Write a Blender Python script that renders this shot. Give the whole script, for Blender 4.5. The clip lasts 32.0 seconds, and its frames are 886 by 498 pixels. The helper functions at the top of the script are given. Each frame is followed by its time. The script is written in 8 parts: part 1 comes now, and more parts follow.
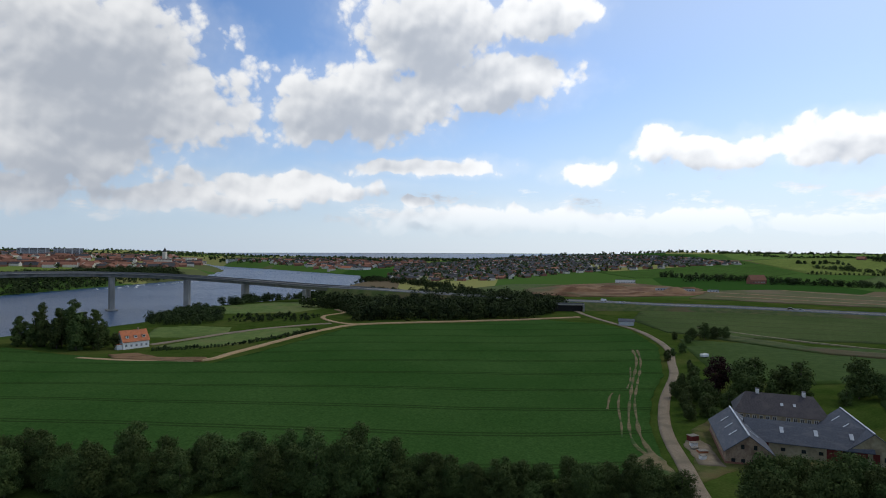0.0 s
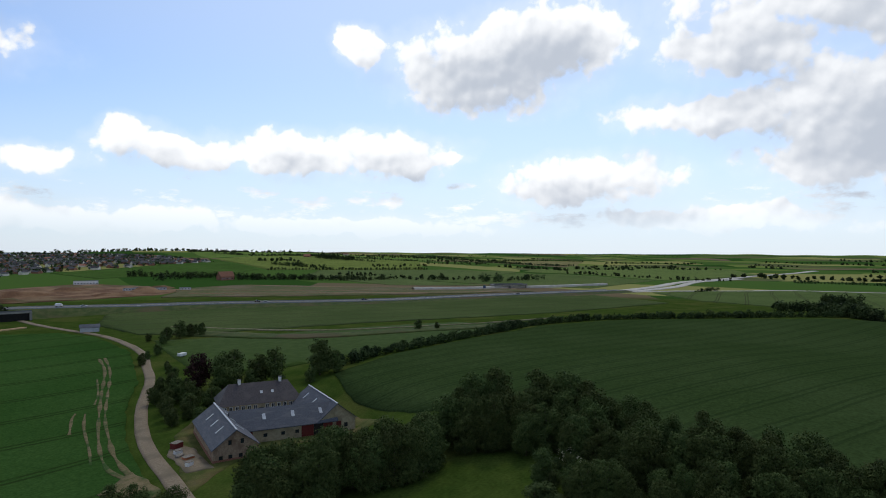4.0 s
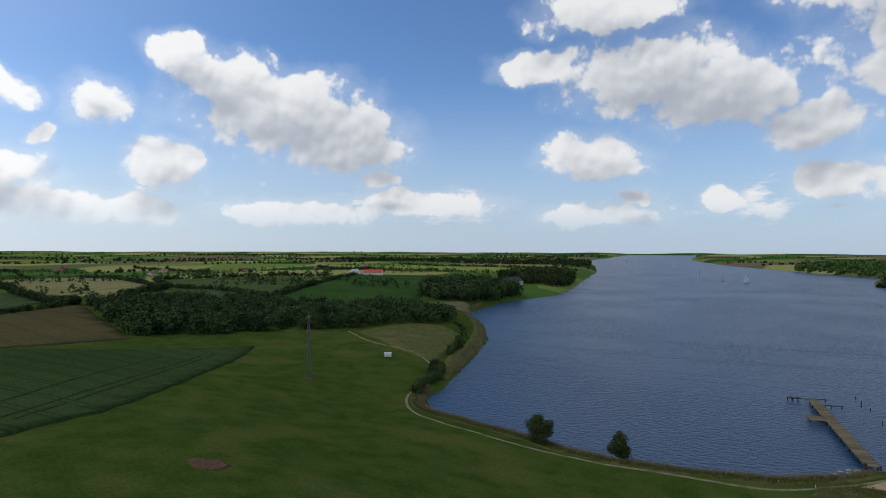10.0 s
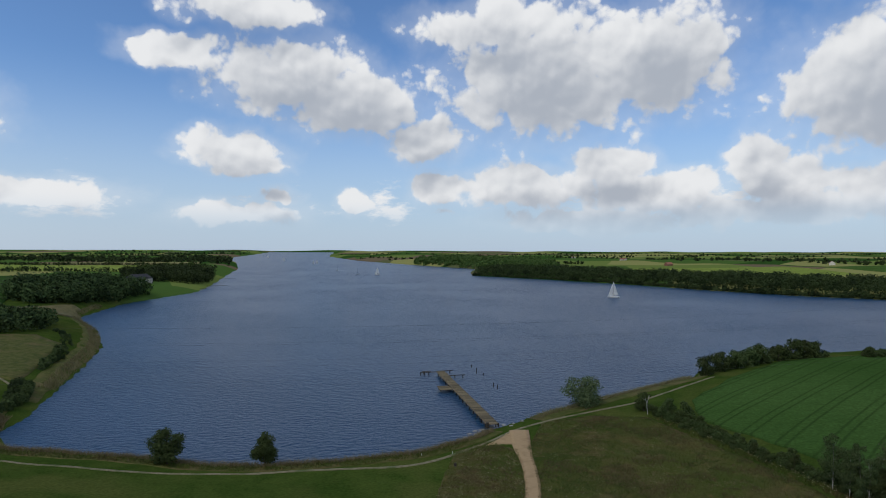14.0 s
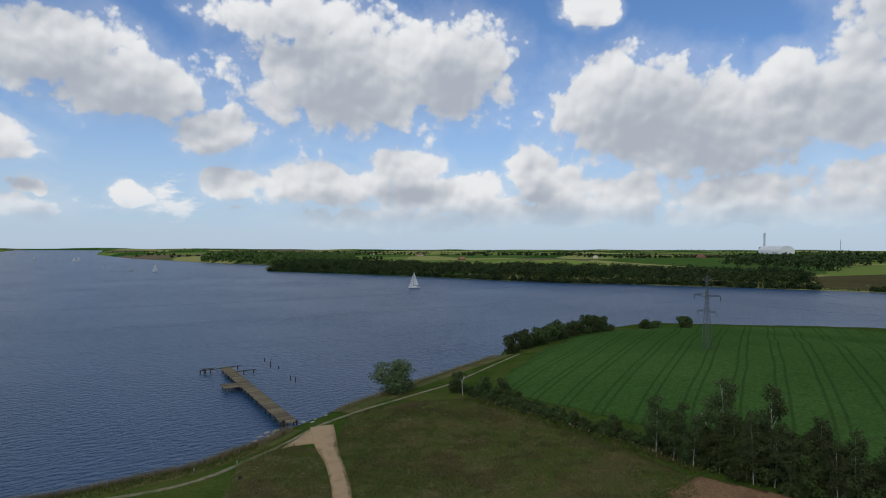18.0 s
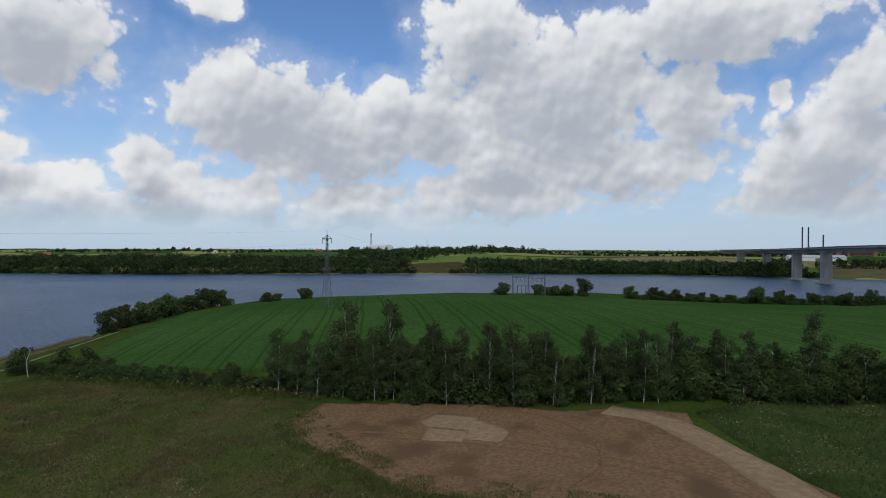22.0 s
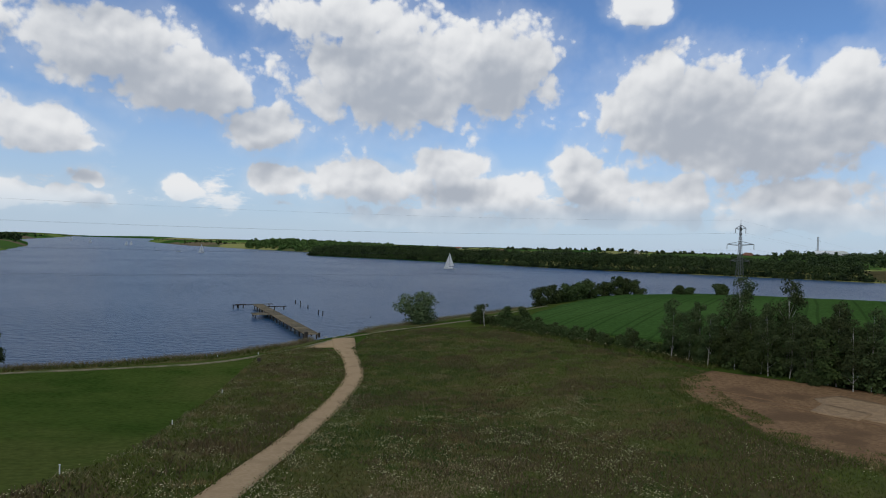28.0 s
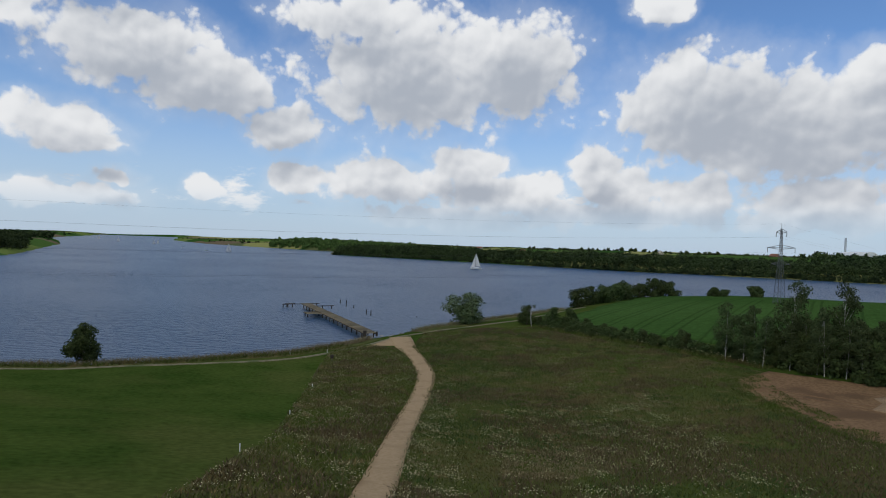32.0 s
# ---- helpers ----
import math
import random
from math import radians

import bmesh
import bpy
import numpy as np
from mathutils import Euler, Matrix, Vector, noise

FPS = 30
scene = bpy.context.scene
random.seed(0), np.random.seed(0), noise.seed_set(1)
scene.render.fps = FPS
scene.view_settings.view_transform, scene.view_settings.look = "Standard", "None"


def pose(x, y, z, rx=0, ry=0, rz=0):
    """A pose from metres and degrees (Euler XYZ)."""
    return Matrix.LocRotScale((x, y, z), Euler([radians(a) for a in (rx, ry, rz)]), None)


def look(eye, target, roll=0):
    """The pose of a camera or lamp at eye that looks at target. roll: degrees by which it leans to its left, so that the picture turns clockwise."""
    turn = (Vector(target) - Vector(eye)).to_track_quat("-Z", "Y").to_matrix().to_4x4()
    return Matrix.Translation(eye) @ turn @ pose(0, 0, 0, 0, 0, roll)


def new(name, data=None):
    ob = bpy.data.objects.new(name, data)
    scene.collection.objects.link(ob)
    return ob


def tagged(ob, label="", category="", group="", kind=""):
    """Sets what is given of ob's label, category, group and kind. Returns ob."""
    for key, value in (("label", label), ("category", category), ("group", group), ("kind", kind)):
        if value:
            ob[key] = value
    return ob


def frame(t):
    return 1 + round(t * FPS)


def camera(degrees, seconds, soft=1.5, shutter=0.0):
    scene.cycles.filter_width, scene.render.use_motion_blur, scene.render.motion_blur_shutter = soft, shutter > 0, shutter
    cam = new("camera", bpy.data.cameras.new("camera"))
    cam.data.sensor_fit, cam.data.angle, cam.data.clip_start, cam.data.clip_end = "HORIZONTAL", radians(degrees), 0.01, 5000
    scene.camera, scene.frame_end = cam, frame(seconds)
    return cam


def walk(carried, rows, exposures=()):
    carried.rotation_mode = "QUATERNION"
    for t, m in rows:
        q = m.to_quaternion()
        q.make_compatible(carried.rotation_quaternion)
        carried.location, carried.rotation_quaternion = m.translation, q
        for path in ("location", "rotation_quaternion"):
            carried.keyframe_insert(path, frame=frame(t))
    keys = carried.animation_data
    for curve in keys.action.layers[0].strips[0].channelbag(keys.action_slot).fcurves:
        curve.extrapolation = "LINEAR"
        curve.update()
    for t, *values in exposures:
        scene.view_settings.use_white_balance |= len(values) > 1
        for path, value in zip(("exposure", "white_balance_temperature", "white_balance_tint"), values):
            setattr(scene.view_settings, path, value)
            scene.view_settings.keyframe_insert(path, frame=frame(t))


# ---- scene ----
cam = camera(74.1, 32.0, soft=1.0)
PATH = [
    (0, (-0.00, 0.00, 56.98), (-5.44, 49.70, 57.10), 0.27),
    (0.5, (0.18, 0.41, 56.82), (-3.69, 50.26, 56.92), 0.30),
    (1, (0.10, 1.42, 56.58), (-0.99, 51.41, 56.73), 0.30),
    (1.5, (0.04, 3.07, 56.41), (2.19, 53.02, 56.59), 0.34),
    (2, (-0.25, 5.01, 56.36), (6.25, 54.58, 56.54), 0.31),
    (2.5, (-0.62, 6.94, 56.22), (12.75, 55.12, 56.41), 0.37),
    (3, (-0.81, 8.58, 55.88), (21.35, 53.39, 56.14), 0.48),
    (3.5, (-0.60, 10.05, 55.56), (28.21, 50.91, 55.84), 0.46),
    (5.5, (1.45, 16.07, 54.60), (47.19, 36.26, 54.85), 0.22),
    (6, (1.89, 16.11, 54.58), (50.71, 26.89, 54.84), 0.21),
    (6.5, (2.75, 16.12, 54.54), (52.75, 16.06, 54.76), 0.10),
    (7, (3.36, 16.12, 54.51), (51.98, 4.47, 54.72), 0.22),
    (7.5, (3.93, 16.61, 54.46), (49.10, -4.85, 54.66), 0.05),
    (8, (4.91, 16.33, 54.60), (44.71, -13.94, 54.69), 0.09),
    (8.5, (6.08, 15.70, 54.24), (41.49, -19.60, 54.36), 0.10),
    (9, (7.79, 14.46, 53.58), (38.27, -25.18, 53.73), 0.08),
    (9.5, (8.64, 13.40, 52.92), (33.71, -29.86, 53.10), -0.06),
    (10, (9.66, 12.52, 52.52), (28.31, -33.87, 52.68), 0.01),
    (10.5, (10.42, 10.64, 52.14), (23.65, -37.58, 52.23), -0.11),
    (11, (11.30, 9.02, 51.37), (19.33, -40.33, 51.43), -0.10),
    (11.5, (12.05, 6.93, 50.77), (16.26, -42.89, 50.81), -0.08),
    (12, (12.27, 4.55, 50.33), (13.44, -45.43, 50.34), -0.06),
    (12.5, (12.39, 2.26, 49.77), (11.11, -47.72, 49.79), -0.05),
    (13, (12.51, -0.52, 49.23), (7.78, -50.30, 49.21), -0.10),
    (13.5, (12.29, -3.45, 48.48), (4.53, -52.85, 48.45), -0.13),
    (14, (12.10, -6.31, 47.67), (1.67, -55.21, 47.64), -0.02),
    (14.5, (11.75, -9.28, 46.92), (-0.89, -57.65, 46.87), -0.02),
    (16.5, (8.74, -21.31, 43.13), (-10.55, -67.44, 43.06), 0.02),
    (17, (7.50, -24.17, 42.02), (-13.95, -69.33, 41.91), -0.04),
    (17.5, (6.59, -26.28, 40.89), (-16.92, -70.41, 40.75), 0.06),
    (18, (5.45, -28.42, 39.49), (-20.70, -71.04, 39.37), 0.05),
    (18.5, (4.35, -30.36, 37.98), (-24.74, -71.03, 37.92), 0.11),
    (19, (2.86, -32.21, 36.29), (-29.31, -70.48, 36.23), 0.10),
    (19.5, (1.17, -33.87, 34.77), (-33.99, -69.42, 34.71), 0.16),
    (20, (0.02, -34.77, 33.16), (-38.14, -67.07, 33.10), 0.18),
    (20.5, (-1.18, -35.67, 31.59), (-41.97, -64.58, 31.54), 0.29),
    (21, (-2.34, -36.15, 29.76), (-45.60, -61.21, 29.74), 0.21),
    (21.5, (-3.35, -36.16, 28.05), (-48.39, -57.88, 28.03), 0.11),
    (22, (-3.81, -36.01, 26.54), (-49.92, -55.33, 26.57), 0.16),
    (22.5, (-3.74, -35.68, 25.71), (-48.40, -58.17, 25.73), 0.31),
    (23, (-3.55, -35.01, 24.82), (-43.34, -65.28, 24.86), 0.48),
    (23.5, (-3.54, -33.86, 24.09), (-37.53, -70.53, 24.05), 0.58),
    (24, (-3.91, -32.79, 23.07), (-33.73, -72.93, 22.99), 0.72),
    (24.5, (-3.89, -31.84, 22.10), (-31.18, -73.74, 21.99), 0.83),
    (25, (-3.52, -30.74, 21.41), (-29.19, -73.65, 21.24), 0.94),
    (25.5, (-2.76, -29.60, 21.35), (-27.55, -73.02, 21.18), 1.08),
    (27.5, (1.31, -25.47, 21.70), (-22.05, -69.67, 21.52), 1.52),
    (28, (2.52, -25.01, 21.93), (-20.65, -69.32, 21.70), 1.60),
    (28.5, (3.71, -24.79, 21.99), (-19.31, -69.18, 21.78), 1.66),
    (29, (4.96, -24.64, 22.02), (-17.86, -69.13, 21.83), 1.65),
    (29.5, (6.17, -24.60, 22.10), (-16.45, -69.19, 21.89), 1.72),
    (30, (7.48, -24.53, 22.12), (-14.97, -69.21, 21.91), 1.72),
    (30.5, (8.66, -24.18, 22.19), (-13.58, -68.96, 21.96), 1.71),
    (31, (9.99, -23.93, 22.23), (-12.09, -68.79, 21.98), 1.68),
    (31.5, (11.05, -23.76, 22.38), (-10.87, -68.70, 22.10), 1.78),
    (32, (12.25, -23.70, 22.58), (-9.52, -68.71, 22.25), 1.82),
]
walk(cam, [(t, look(eye, target, roll)) for t, eye, target, roll in PATH])

# ---- light ----
SUN_AZ, SUN_EL = 56.0, 52.0  # degrees clockwise from +y, and above the horizon
sun_data = bpy.data.lights.new("sun", "SUN")
sun_data.energy, sun_data.angle, sun_data.color = 0.72, radians(10), (1.0, 0.91, 0.74)
sun = new("sun", sun_data)
a, e = radians(SUN_AZ), radians(SUN_EL)
sun.matrix_world = look((900 * math.sin(a) * math.cos(e), 900 * math.cos(a) * math.cos(e), 900 * math.sin(e)), (0, 0, 0))

# Cumulus clouds: azimuth clockwise from +y, height above the horizon, half width and half height, in degrees.
CLOUDS_A = (
    (-53.0, 20.0, 10.0, 6.0), (-41.9, 4.5, 4.2, 1.8), (-39.7, 8.7, 8.4, 3.1), (-37.7, 17.4, 9.7, 4.2),
    (-35.7, 13.2, 10.5, 4.9), (-29.9, 4.3, 7.8, 1.1), (-21.6, 5.9, 8.5, 1.2), (-18.5, 12.1, 3.7, 2.1),
    (-14.2, 14.1, 9.3, 3.3), (-9.2, 4.7, 1.7, 0.4), (-8.2, 8.0, 7.2, 0.9), (-7.7, 20.3, 7.2, 4.0),
    (-2.6, 2.9, 10.2, 1.3), (-2.1, 15.8, 8.1, 2.3), (3.3, 21.5, 4.8, 1.9), (7.4, 7.5, 3.3, 1.1),
    (13.2, 2.6, 10.0, 1.0), (14.1, 9.6, 2.4, 1.4), (18.9, 9.0, 5.5, 1.5), (28.8, 9.1, 4.9, 2.0),
    (32.7, 2.3, 13.5, 0.9), (34.7, 19.3, 2.4, 1.7),
)
CLOUDS_B = (
    (37.5, 9.3, 5.7, 2.0), (42.6, 8.9, 2.1, 0.8), (47.1, 17.0, 8.6, 2.8), (48.1, 18.8, 10.0, 2.4),
    (52.5, 6.0, 2.8, 1.5), (52.6, 20.0, 6.7, 2.6), (54.0, 5.9, 3.3, 1.7), (57.2, 7.0, 6.6, 2.1),
    (67.4, 12.3, 7.1, 1.6), (67.5, 3.0, 10.9, 1.0), (69.6, 17.8, 6.0, 2.4), (77.3, 8.0, 6.6, 2.2),
    (81.1, 11.8, 10.7, 4.2), (83.9, 20.8, 17.8, 3.7), (83.9, 5.6, 4.3, 1.2), (88.2, 13.7, 6.2, 2.5),
    (89.3, 2.4, 11.5, 0.9), (91.4, 7.6, 4.6, 2.4), (96.9, 9.9, 5.7, 2.3), (99.9, 3.0, 2.8, 0.7),
    (110.2, 4.1, 2.6, 1.2), (110.6, 4.1, 3.0, 1.1),
)
CLOUDS_C = (
    (114.0, 12.8, 1.6, 1.7), (114.8, 13.1, 2.4, 1.8), (119.3, 6.2, 4.3, 2.1), (120.2, 12.8, 2.6, 1.2),
    (122.1, 3.7, 7.1, 1.4), (123.8, 9.4, 0.9, 0.7), (127.6, 12.6, 2.6, 1.8), (130.8, 3.5, 2.7, 1.2),
    (132.9, 7.8, 2.7, 1.8), (133.4, 17.6, 2.2, 1.2), (137.8, 15.8, 4.4, 2.0), (142.2, 13.2, 7.7, 3.1),
    (144.4, 3.6, 6.6, 1.1), (147.2, 10.6, 6.5, 2.4), (150.6, 10.8, 3.5, 2.8), (151.5, 6.8, 1.6, 0.9),
    (151.5, 6.9, 1.4, 0.9), (154.0, 4.8, 3.8, 1.0), (157.3, 4.4, 5.5, 1.2), (160.0, 4.3, 2.8, 1.2),
    (167.1, 17.3, 3.6, 1.2), (172.2, 9.1, 4.2, 1.6),
)
CLOUDS_D = (
    (173.3, 3.0, 4.8, 1.2), (173.3, 21.6, 5.9, 1.8), (174.9, 7.9, 2.2, 1.1), (176.7, 4.8, 1.3, 0.8),
    (177.6, 16.0, 7.1, 3.0), (183.6, 13.6, 6.1, 2.8), (184.1, 4.6, 1.9, 1.0), (190.7, 10.6, 3.3, 2.1),
    (191.3, 5.8, 1.9, 1.4), (197.2, 20.7, 7.2, 1.9), (199.8, 5.9, 6.0, 1.8), (201.4, 16.0, 8.7, 5.2),
    (208.2, 1.8, 3.7, 0.6), (208.2, 8.1, 3.2, 1.5), (211.9, 5.2, 7.4, 1.8), (211.9, 16.8, 6.6, 4.4),
    (220.2, 7.5, 2.1, 2.2), (222.4, 5.2, 4.1, 1.9), (225.1, 21.4, 2.2, 1.8), (229.0, 5.2, 3.3, 1.9),
    (229.5, 13.0, 8.2, 4.4), (236.1, 10.3, 8.0, 3.9),
)
CLOUDS_E = (
    (237.7, 4.7, 4.3, 1.9), (241.5, 11.0, 4.2, 3.6), (242.0, 15.3, 2.4, 1.6), (246.7, 3.5, 3.0, 1.2),
    (250.6, 6.5, 2.8, 1.5), (250.8, 20.1, 6.0, 3.3), (253.0, 5.3, 8.0, 2.2), (258.4, 13.9, 10.1, 5.9),
    (263.6, 8.0, 8.2, 2.6), (269.9, 12.6, 3.6, 3.3), (270.8, 19.5, 11.5, 3.1), (277.1, 12.8, 1.0, 1.3),
    (279.3, 4.1, 5.5, 1.5), (280.5, 8.1, 6.0, 3.8), (282.0, 2.8, 2.5, 0.8), (282.7, 12.9, 2.8, 2.7),
    (296.0, 14.0, 9.0, 5.0), (300.0, 7.0, 10.0, 3.0), (205.0, 2.8, 8.0, 1.0), (222.0, 3.2, 9.0, 1.2), (240.0, 3.0, 9.0, 1.3), (246.0, 12.5, 4.0, 4.0), (253.0, 9.5, 6.0, 2.6),
)

world = bpy.data.worlds.new("sky")
scene.world = world
world.use_nodes = True
wt = world.node_tree
wt.nodes.clear()


def wnode(tree, kind):
    return tree.nodes.new(kind)


def wmix(tree, blend="MIX"):
    nd = tree.nodes.new("ShaderNodeMix")
    nd.data_type, nd.blend_type = "RGBA", blend
    return nd


def wmath(tree, op, *ins, clamp=False):
    nd = tree.nodes.new("ShaderNodeMath")
    nd.operation, nd.use_clamp = op, clamp
    for n, v in enumerate(ins):
        if isinstance(v, (int, float)):
            nd.inputs[n].default_value = v
        else:
            tree.links.new(v, nd.inputs[n])
    return nd.outputs[0]


def wvec(tree, op, *ins, out=0):
    nd = tree.nodes.new("ShaderNodeVectorMath")
    nd.operation = op
    for n, v in enumerate(ins):
        if isinstance(v, (tuple, list)):
            nd.inputs[n].default_value = v
        else:
            tree.links.new(v, nd.inputs[n])
    return nd.outputs[out]


def ramp(tree, value, lo, hi):
    nd = tree.nodes.new("ShaderNodeMapRange")
    nd.interpolation_type = "SMOOTHSTEP"
    tree.links.new(value, nd.inputs[0])
    nd.inputs[1].default_value, nd.inputs[2].default_value = lo, hi
    return nd.outputs[0]


def billows(g, p):
    """Cauliflower relief of a cloud: rounded lobes of three sizes and fine ragged noise."""
    total = soft = None
    for scale, gain, level in ((0.36, 0.55, 0.5), (0.85, 0.30, 0.45), (2.0, 0.15, 0.45)):
        v = wnode(g, "ShaderNodeTexVoronoi")
        v.feature = "SMOOTH_F1"
        v.inputs["Scale"].default_value, v.inputs["Smoothness"].default_value = scale, 0.35
        g.links.new(p, v.inputs["Vector"])
        lobe = wmath(g, "MULTIPLY", wmath(g, "SUBTRACT", level, v.outputs["Distance"]), gain)
        total = lobe if total is None else wmath(g, "ADD", total, lobe)
        soft = total if scale < 1 else soft
    n = wnode(g, "ShaderNodeTexNoise")
    n.inputs["Scale"].default_value, n.inputs["Detail"].default_value, n.inputs["Roughness"].default_value = 0.34, 11.0, 0.6
    g.links.new(p, n.inputs["Vector"])
    m = wnode(g, "ShaderNodeTexNoise")
    m.inputs["Scale"].default_value, m.inputs["Detail"].default_value, m.inputs["Roughness"].default_value = 0.30, 4.0, 0.5
    g.links.new(p, m.inputs["Vector"])
    soft = wmath(g, "ADD", soft, wmath(g, "MULTIPLY", m.outputs["Fac"], 0.9))
    return wmath(g, "ADD", total, wmath(g, "MULTIPLY", wmath(g, "SUBTRACT", n.outputs["Fac"], 0.5), 1.05)), soft


def cloud_group():
    """At a point of the sky given as (azimuth, height) in degrees: the smooth depth of cloud, and its ragged thickness."""
    g = bpy.data.node_groups.new("cloud_field", "ShaderNodeTree")
    g.interface.new_socket("Point", in_out="INPUT", socket_type="NodeSocketVector")
    g.interface.new_socket("Depth", in_out="OUTPUT", socket_type="NodeSocketFloat")
    g.interface.new_socket("Thickness", in_out="OUTPUT", socket_type="NodeSocketFloat")
    g.interface.new_socket("Relief", in_out="OUTPUT", socket_type="NodeSocketFloat")
    gi, go = g.nodes.new("NodeGroupInput"), g.nodes.new("NodeGroupOutput")
    p = gi.outputs[0]
    warp = wnode(g, "ShaderNodeTexNoise")
    warp.inputs["Scale"].default_value, warp.inputs["Detail"].default_value = 0.22, 4.0
    g.links.new(p, warp.inputs["Vector"])
    q = wvec(g, "ADD", p, wvec(g, "MULTIPLY", wvec(g, "SUBTRACT", warp.outputs["Color"], (0.5, 0.5, 0.5)), (5.0, 3.0, 0.0)))
    best = None
    for az, el, w, h in (*CLOUDS_A, *CLOUDS_B, *CLOUDS_C, *CLOUDS_D, *CLOUDS_E):
        d = wvec(g, "LENGTH", wvec(g, "MULTIPLY_ADD", q, (0.9 / w, 0.9 / h, 0), (-0.9 * az / w, -0.9 * el / h, 0)), out=1)
        best = d if best is None else wmath(g, "SMOOTH_MIN", best, d, 0.25)
    depth = wmath(g, "SUBTRACT", 1.16, best)
    ragged, soft = billows(g, wvec(g, "ADD", p, wvec(g, "MULTIPLY", wvec(g, "SUBTRACT", warp.outputs["Color"], (0.5, 0.5, 0.5)), (1.5, 1.2, 0.0))))
    body = wmath(g, "ADD", depth, ragged)
    # small cumulus that crowd together low over the horizon
    low = wnode(g, "ShaderNodeTexNoise")
    low.inputs["Scale"].default_value, low.inputs["Detail"].default_value, low.inputs["Roughness"].default_value = 0.19, 9.0, 0.62
    g.links.new(wvec(g, "MULTIPLY", p, (1.0, 2.6, 1.0)), low.inputs["Vector"])
    sp = wnode(g, "ShaderNodeSeparateXYZ")
    g.links.new(p, sp.inputs[0])
    band = wmath(g, "MULTIPLY", ramp(g, sp.outputs[1], 0.5, 3.0), wmath(g, "SUBTRACT", 1.0, ramp(g, sp.outputs[1], 4.5, 10.0)))
    wisps = wmath(g, "MULTIPLY", wmath(g, "SUBTRACT", low.outputs["Fac"], wmath(g, "SUBTRACT", 0.86, wmath(g, "MULTIPLY", band, 0.36))), 2.2)
    body = wmath(g, "MAXIMUM", body, wisps)
    # unseen broken cumulus added overhead, so that the light on the land is less blue
    over = wnode(g, "ShaderNodeTexNoise")
    over.inputs["Scale"].default_value, over.inputs["Detail"].default_value = 0.055, 6.0
    g.links.new(p, over.inputs["Vector"])
    over_body = wmath(g, "MULTIPLY", wmath(g, "SUBTRACT", over.outputs["Fac"], wmath(g, "SUBTRACT", 1.2, wmath(g, "MULTIPLY", ramp(g, sp.outputs[1], 23.0, 32.0), 0.75))), 4.0)
    body = wmath(g, "MAXIMUM", body, over_body)
    g.links.new(depth, go.inputs[0])
    g.links.new(body, go.inputs[1])
    g.links.new(soft, go.inputs[2])
    return g


geo = wnode(wt, "ShaderNodeTexCoord")
way = geo.outputs["Generated"]
xyz = wnode(wt, "ShaderNodeSeparateXYZ")
wt.links.new(way, xyz.inputs[0])
# the seam of the angle lies at 303 degrees
s0, c0 = math.sin(radians(123)), math.cos(radians(123))
rx = wmath(wt, "SUBTRACT", wmath(wt, "MULTIPLY", xyz.outputs[0], c0), wmath(wt, "MULTIPLY", xyz.outputs[1], s0))
ry = wmath(wt, "ADD", wmath(wt, "MULTIPLY", xyz.outputs[0], s0), wmath(wt, "MULTIPLY", xyz.outputs[1], c0))
azim = wmath(wt, "ADD", wmath(wt, "MULTIPLY", wmath(wt, "ARCTAN2", rx, ry), 180 / math.pi), 123.0)
elev = wmath(wt, "MULTIPLY", wmath(wt, "ARCSINE", xyz.outputs[2]), 180 / math.pi)
spot = wnode(wt, "ShaderNodeCombineXYZ")
wt.links.new(azim, spot.inputs[0])
wt.links.new(elev, spot.inputs[1])
field_group = cloud_group()
here, above, beside_ = (wnode(wt, "ShaderNodeGroup") for _ in range(3))
for node, shift in ((here, (0.0, 0.0, 0.0)), (above, (-0.7, 2.7, 0.0)), (beside_, (-0.3, 0.6, 0.0))):
    node.node_tree = field_group
    wt.links.new(wvec(wt, "ADD", spot.outputs[0], shift), node.inputs[0])
cover = ramp(wt, here.outputs[1], 0.0, 0.34)
veil = wmath(wt, "MULTIPLY", ramp(wt, wmath(wt, "ADD", here.outputs[0], wmath(wt, "MULTIPLY", here.outputs[1], 0.7)), -0.65, 0.5), 0.24)
cover = wmath(wt, "MULTIPLY", wmath(wt, "MAXIMUM", cover, veil), ramp(wt, elev, 0.3, 5.0))
# grey where much cloud lies above, bright on the upper side of every lobe
relief = wmath(wt, "MULTIPLY", wmath(wt, "SUBTRACT", beside_.outputs[2], here.outputs[2]), 0.90)
patch = wnode(wt, "ShaderNodeTexNoise")
patch.inputs["Scale"].default_value, patch.inputs["Detail"].default_value, patch.inputs["Roughness"].default_value = 0.13, 4.0, 0.5
wt.links.new(spot.outputs[0], patch.inputs["Vector"])
shade = wmath(wt, "ADD", wmath(wt, "MULTIPLY", here.outputs[0], 0.20), wmath(wt, "MULTIPLY", above.outputs[0], 0.78))
shade = wmath(wt, "ADD", shade, wmath(wt, "MULTIPLY", wmath(wt, "SUBTRACT", patch.outputs["Fac"], 0.5), 0.85))
shade = ramp(wt, wmath(wt, "ADD", shade, relief), -0.35, 1.05)
# the unseen overhead cloud is kept grey to dim the light on the land
shade = wmath(wt, "MAXIMUM", shade, wmath(wt, "MULTIPLY", ramp(wt, elev, 23.0, 36.0), 1.0))

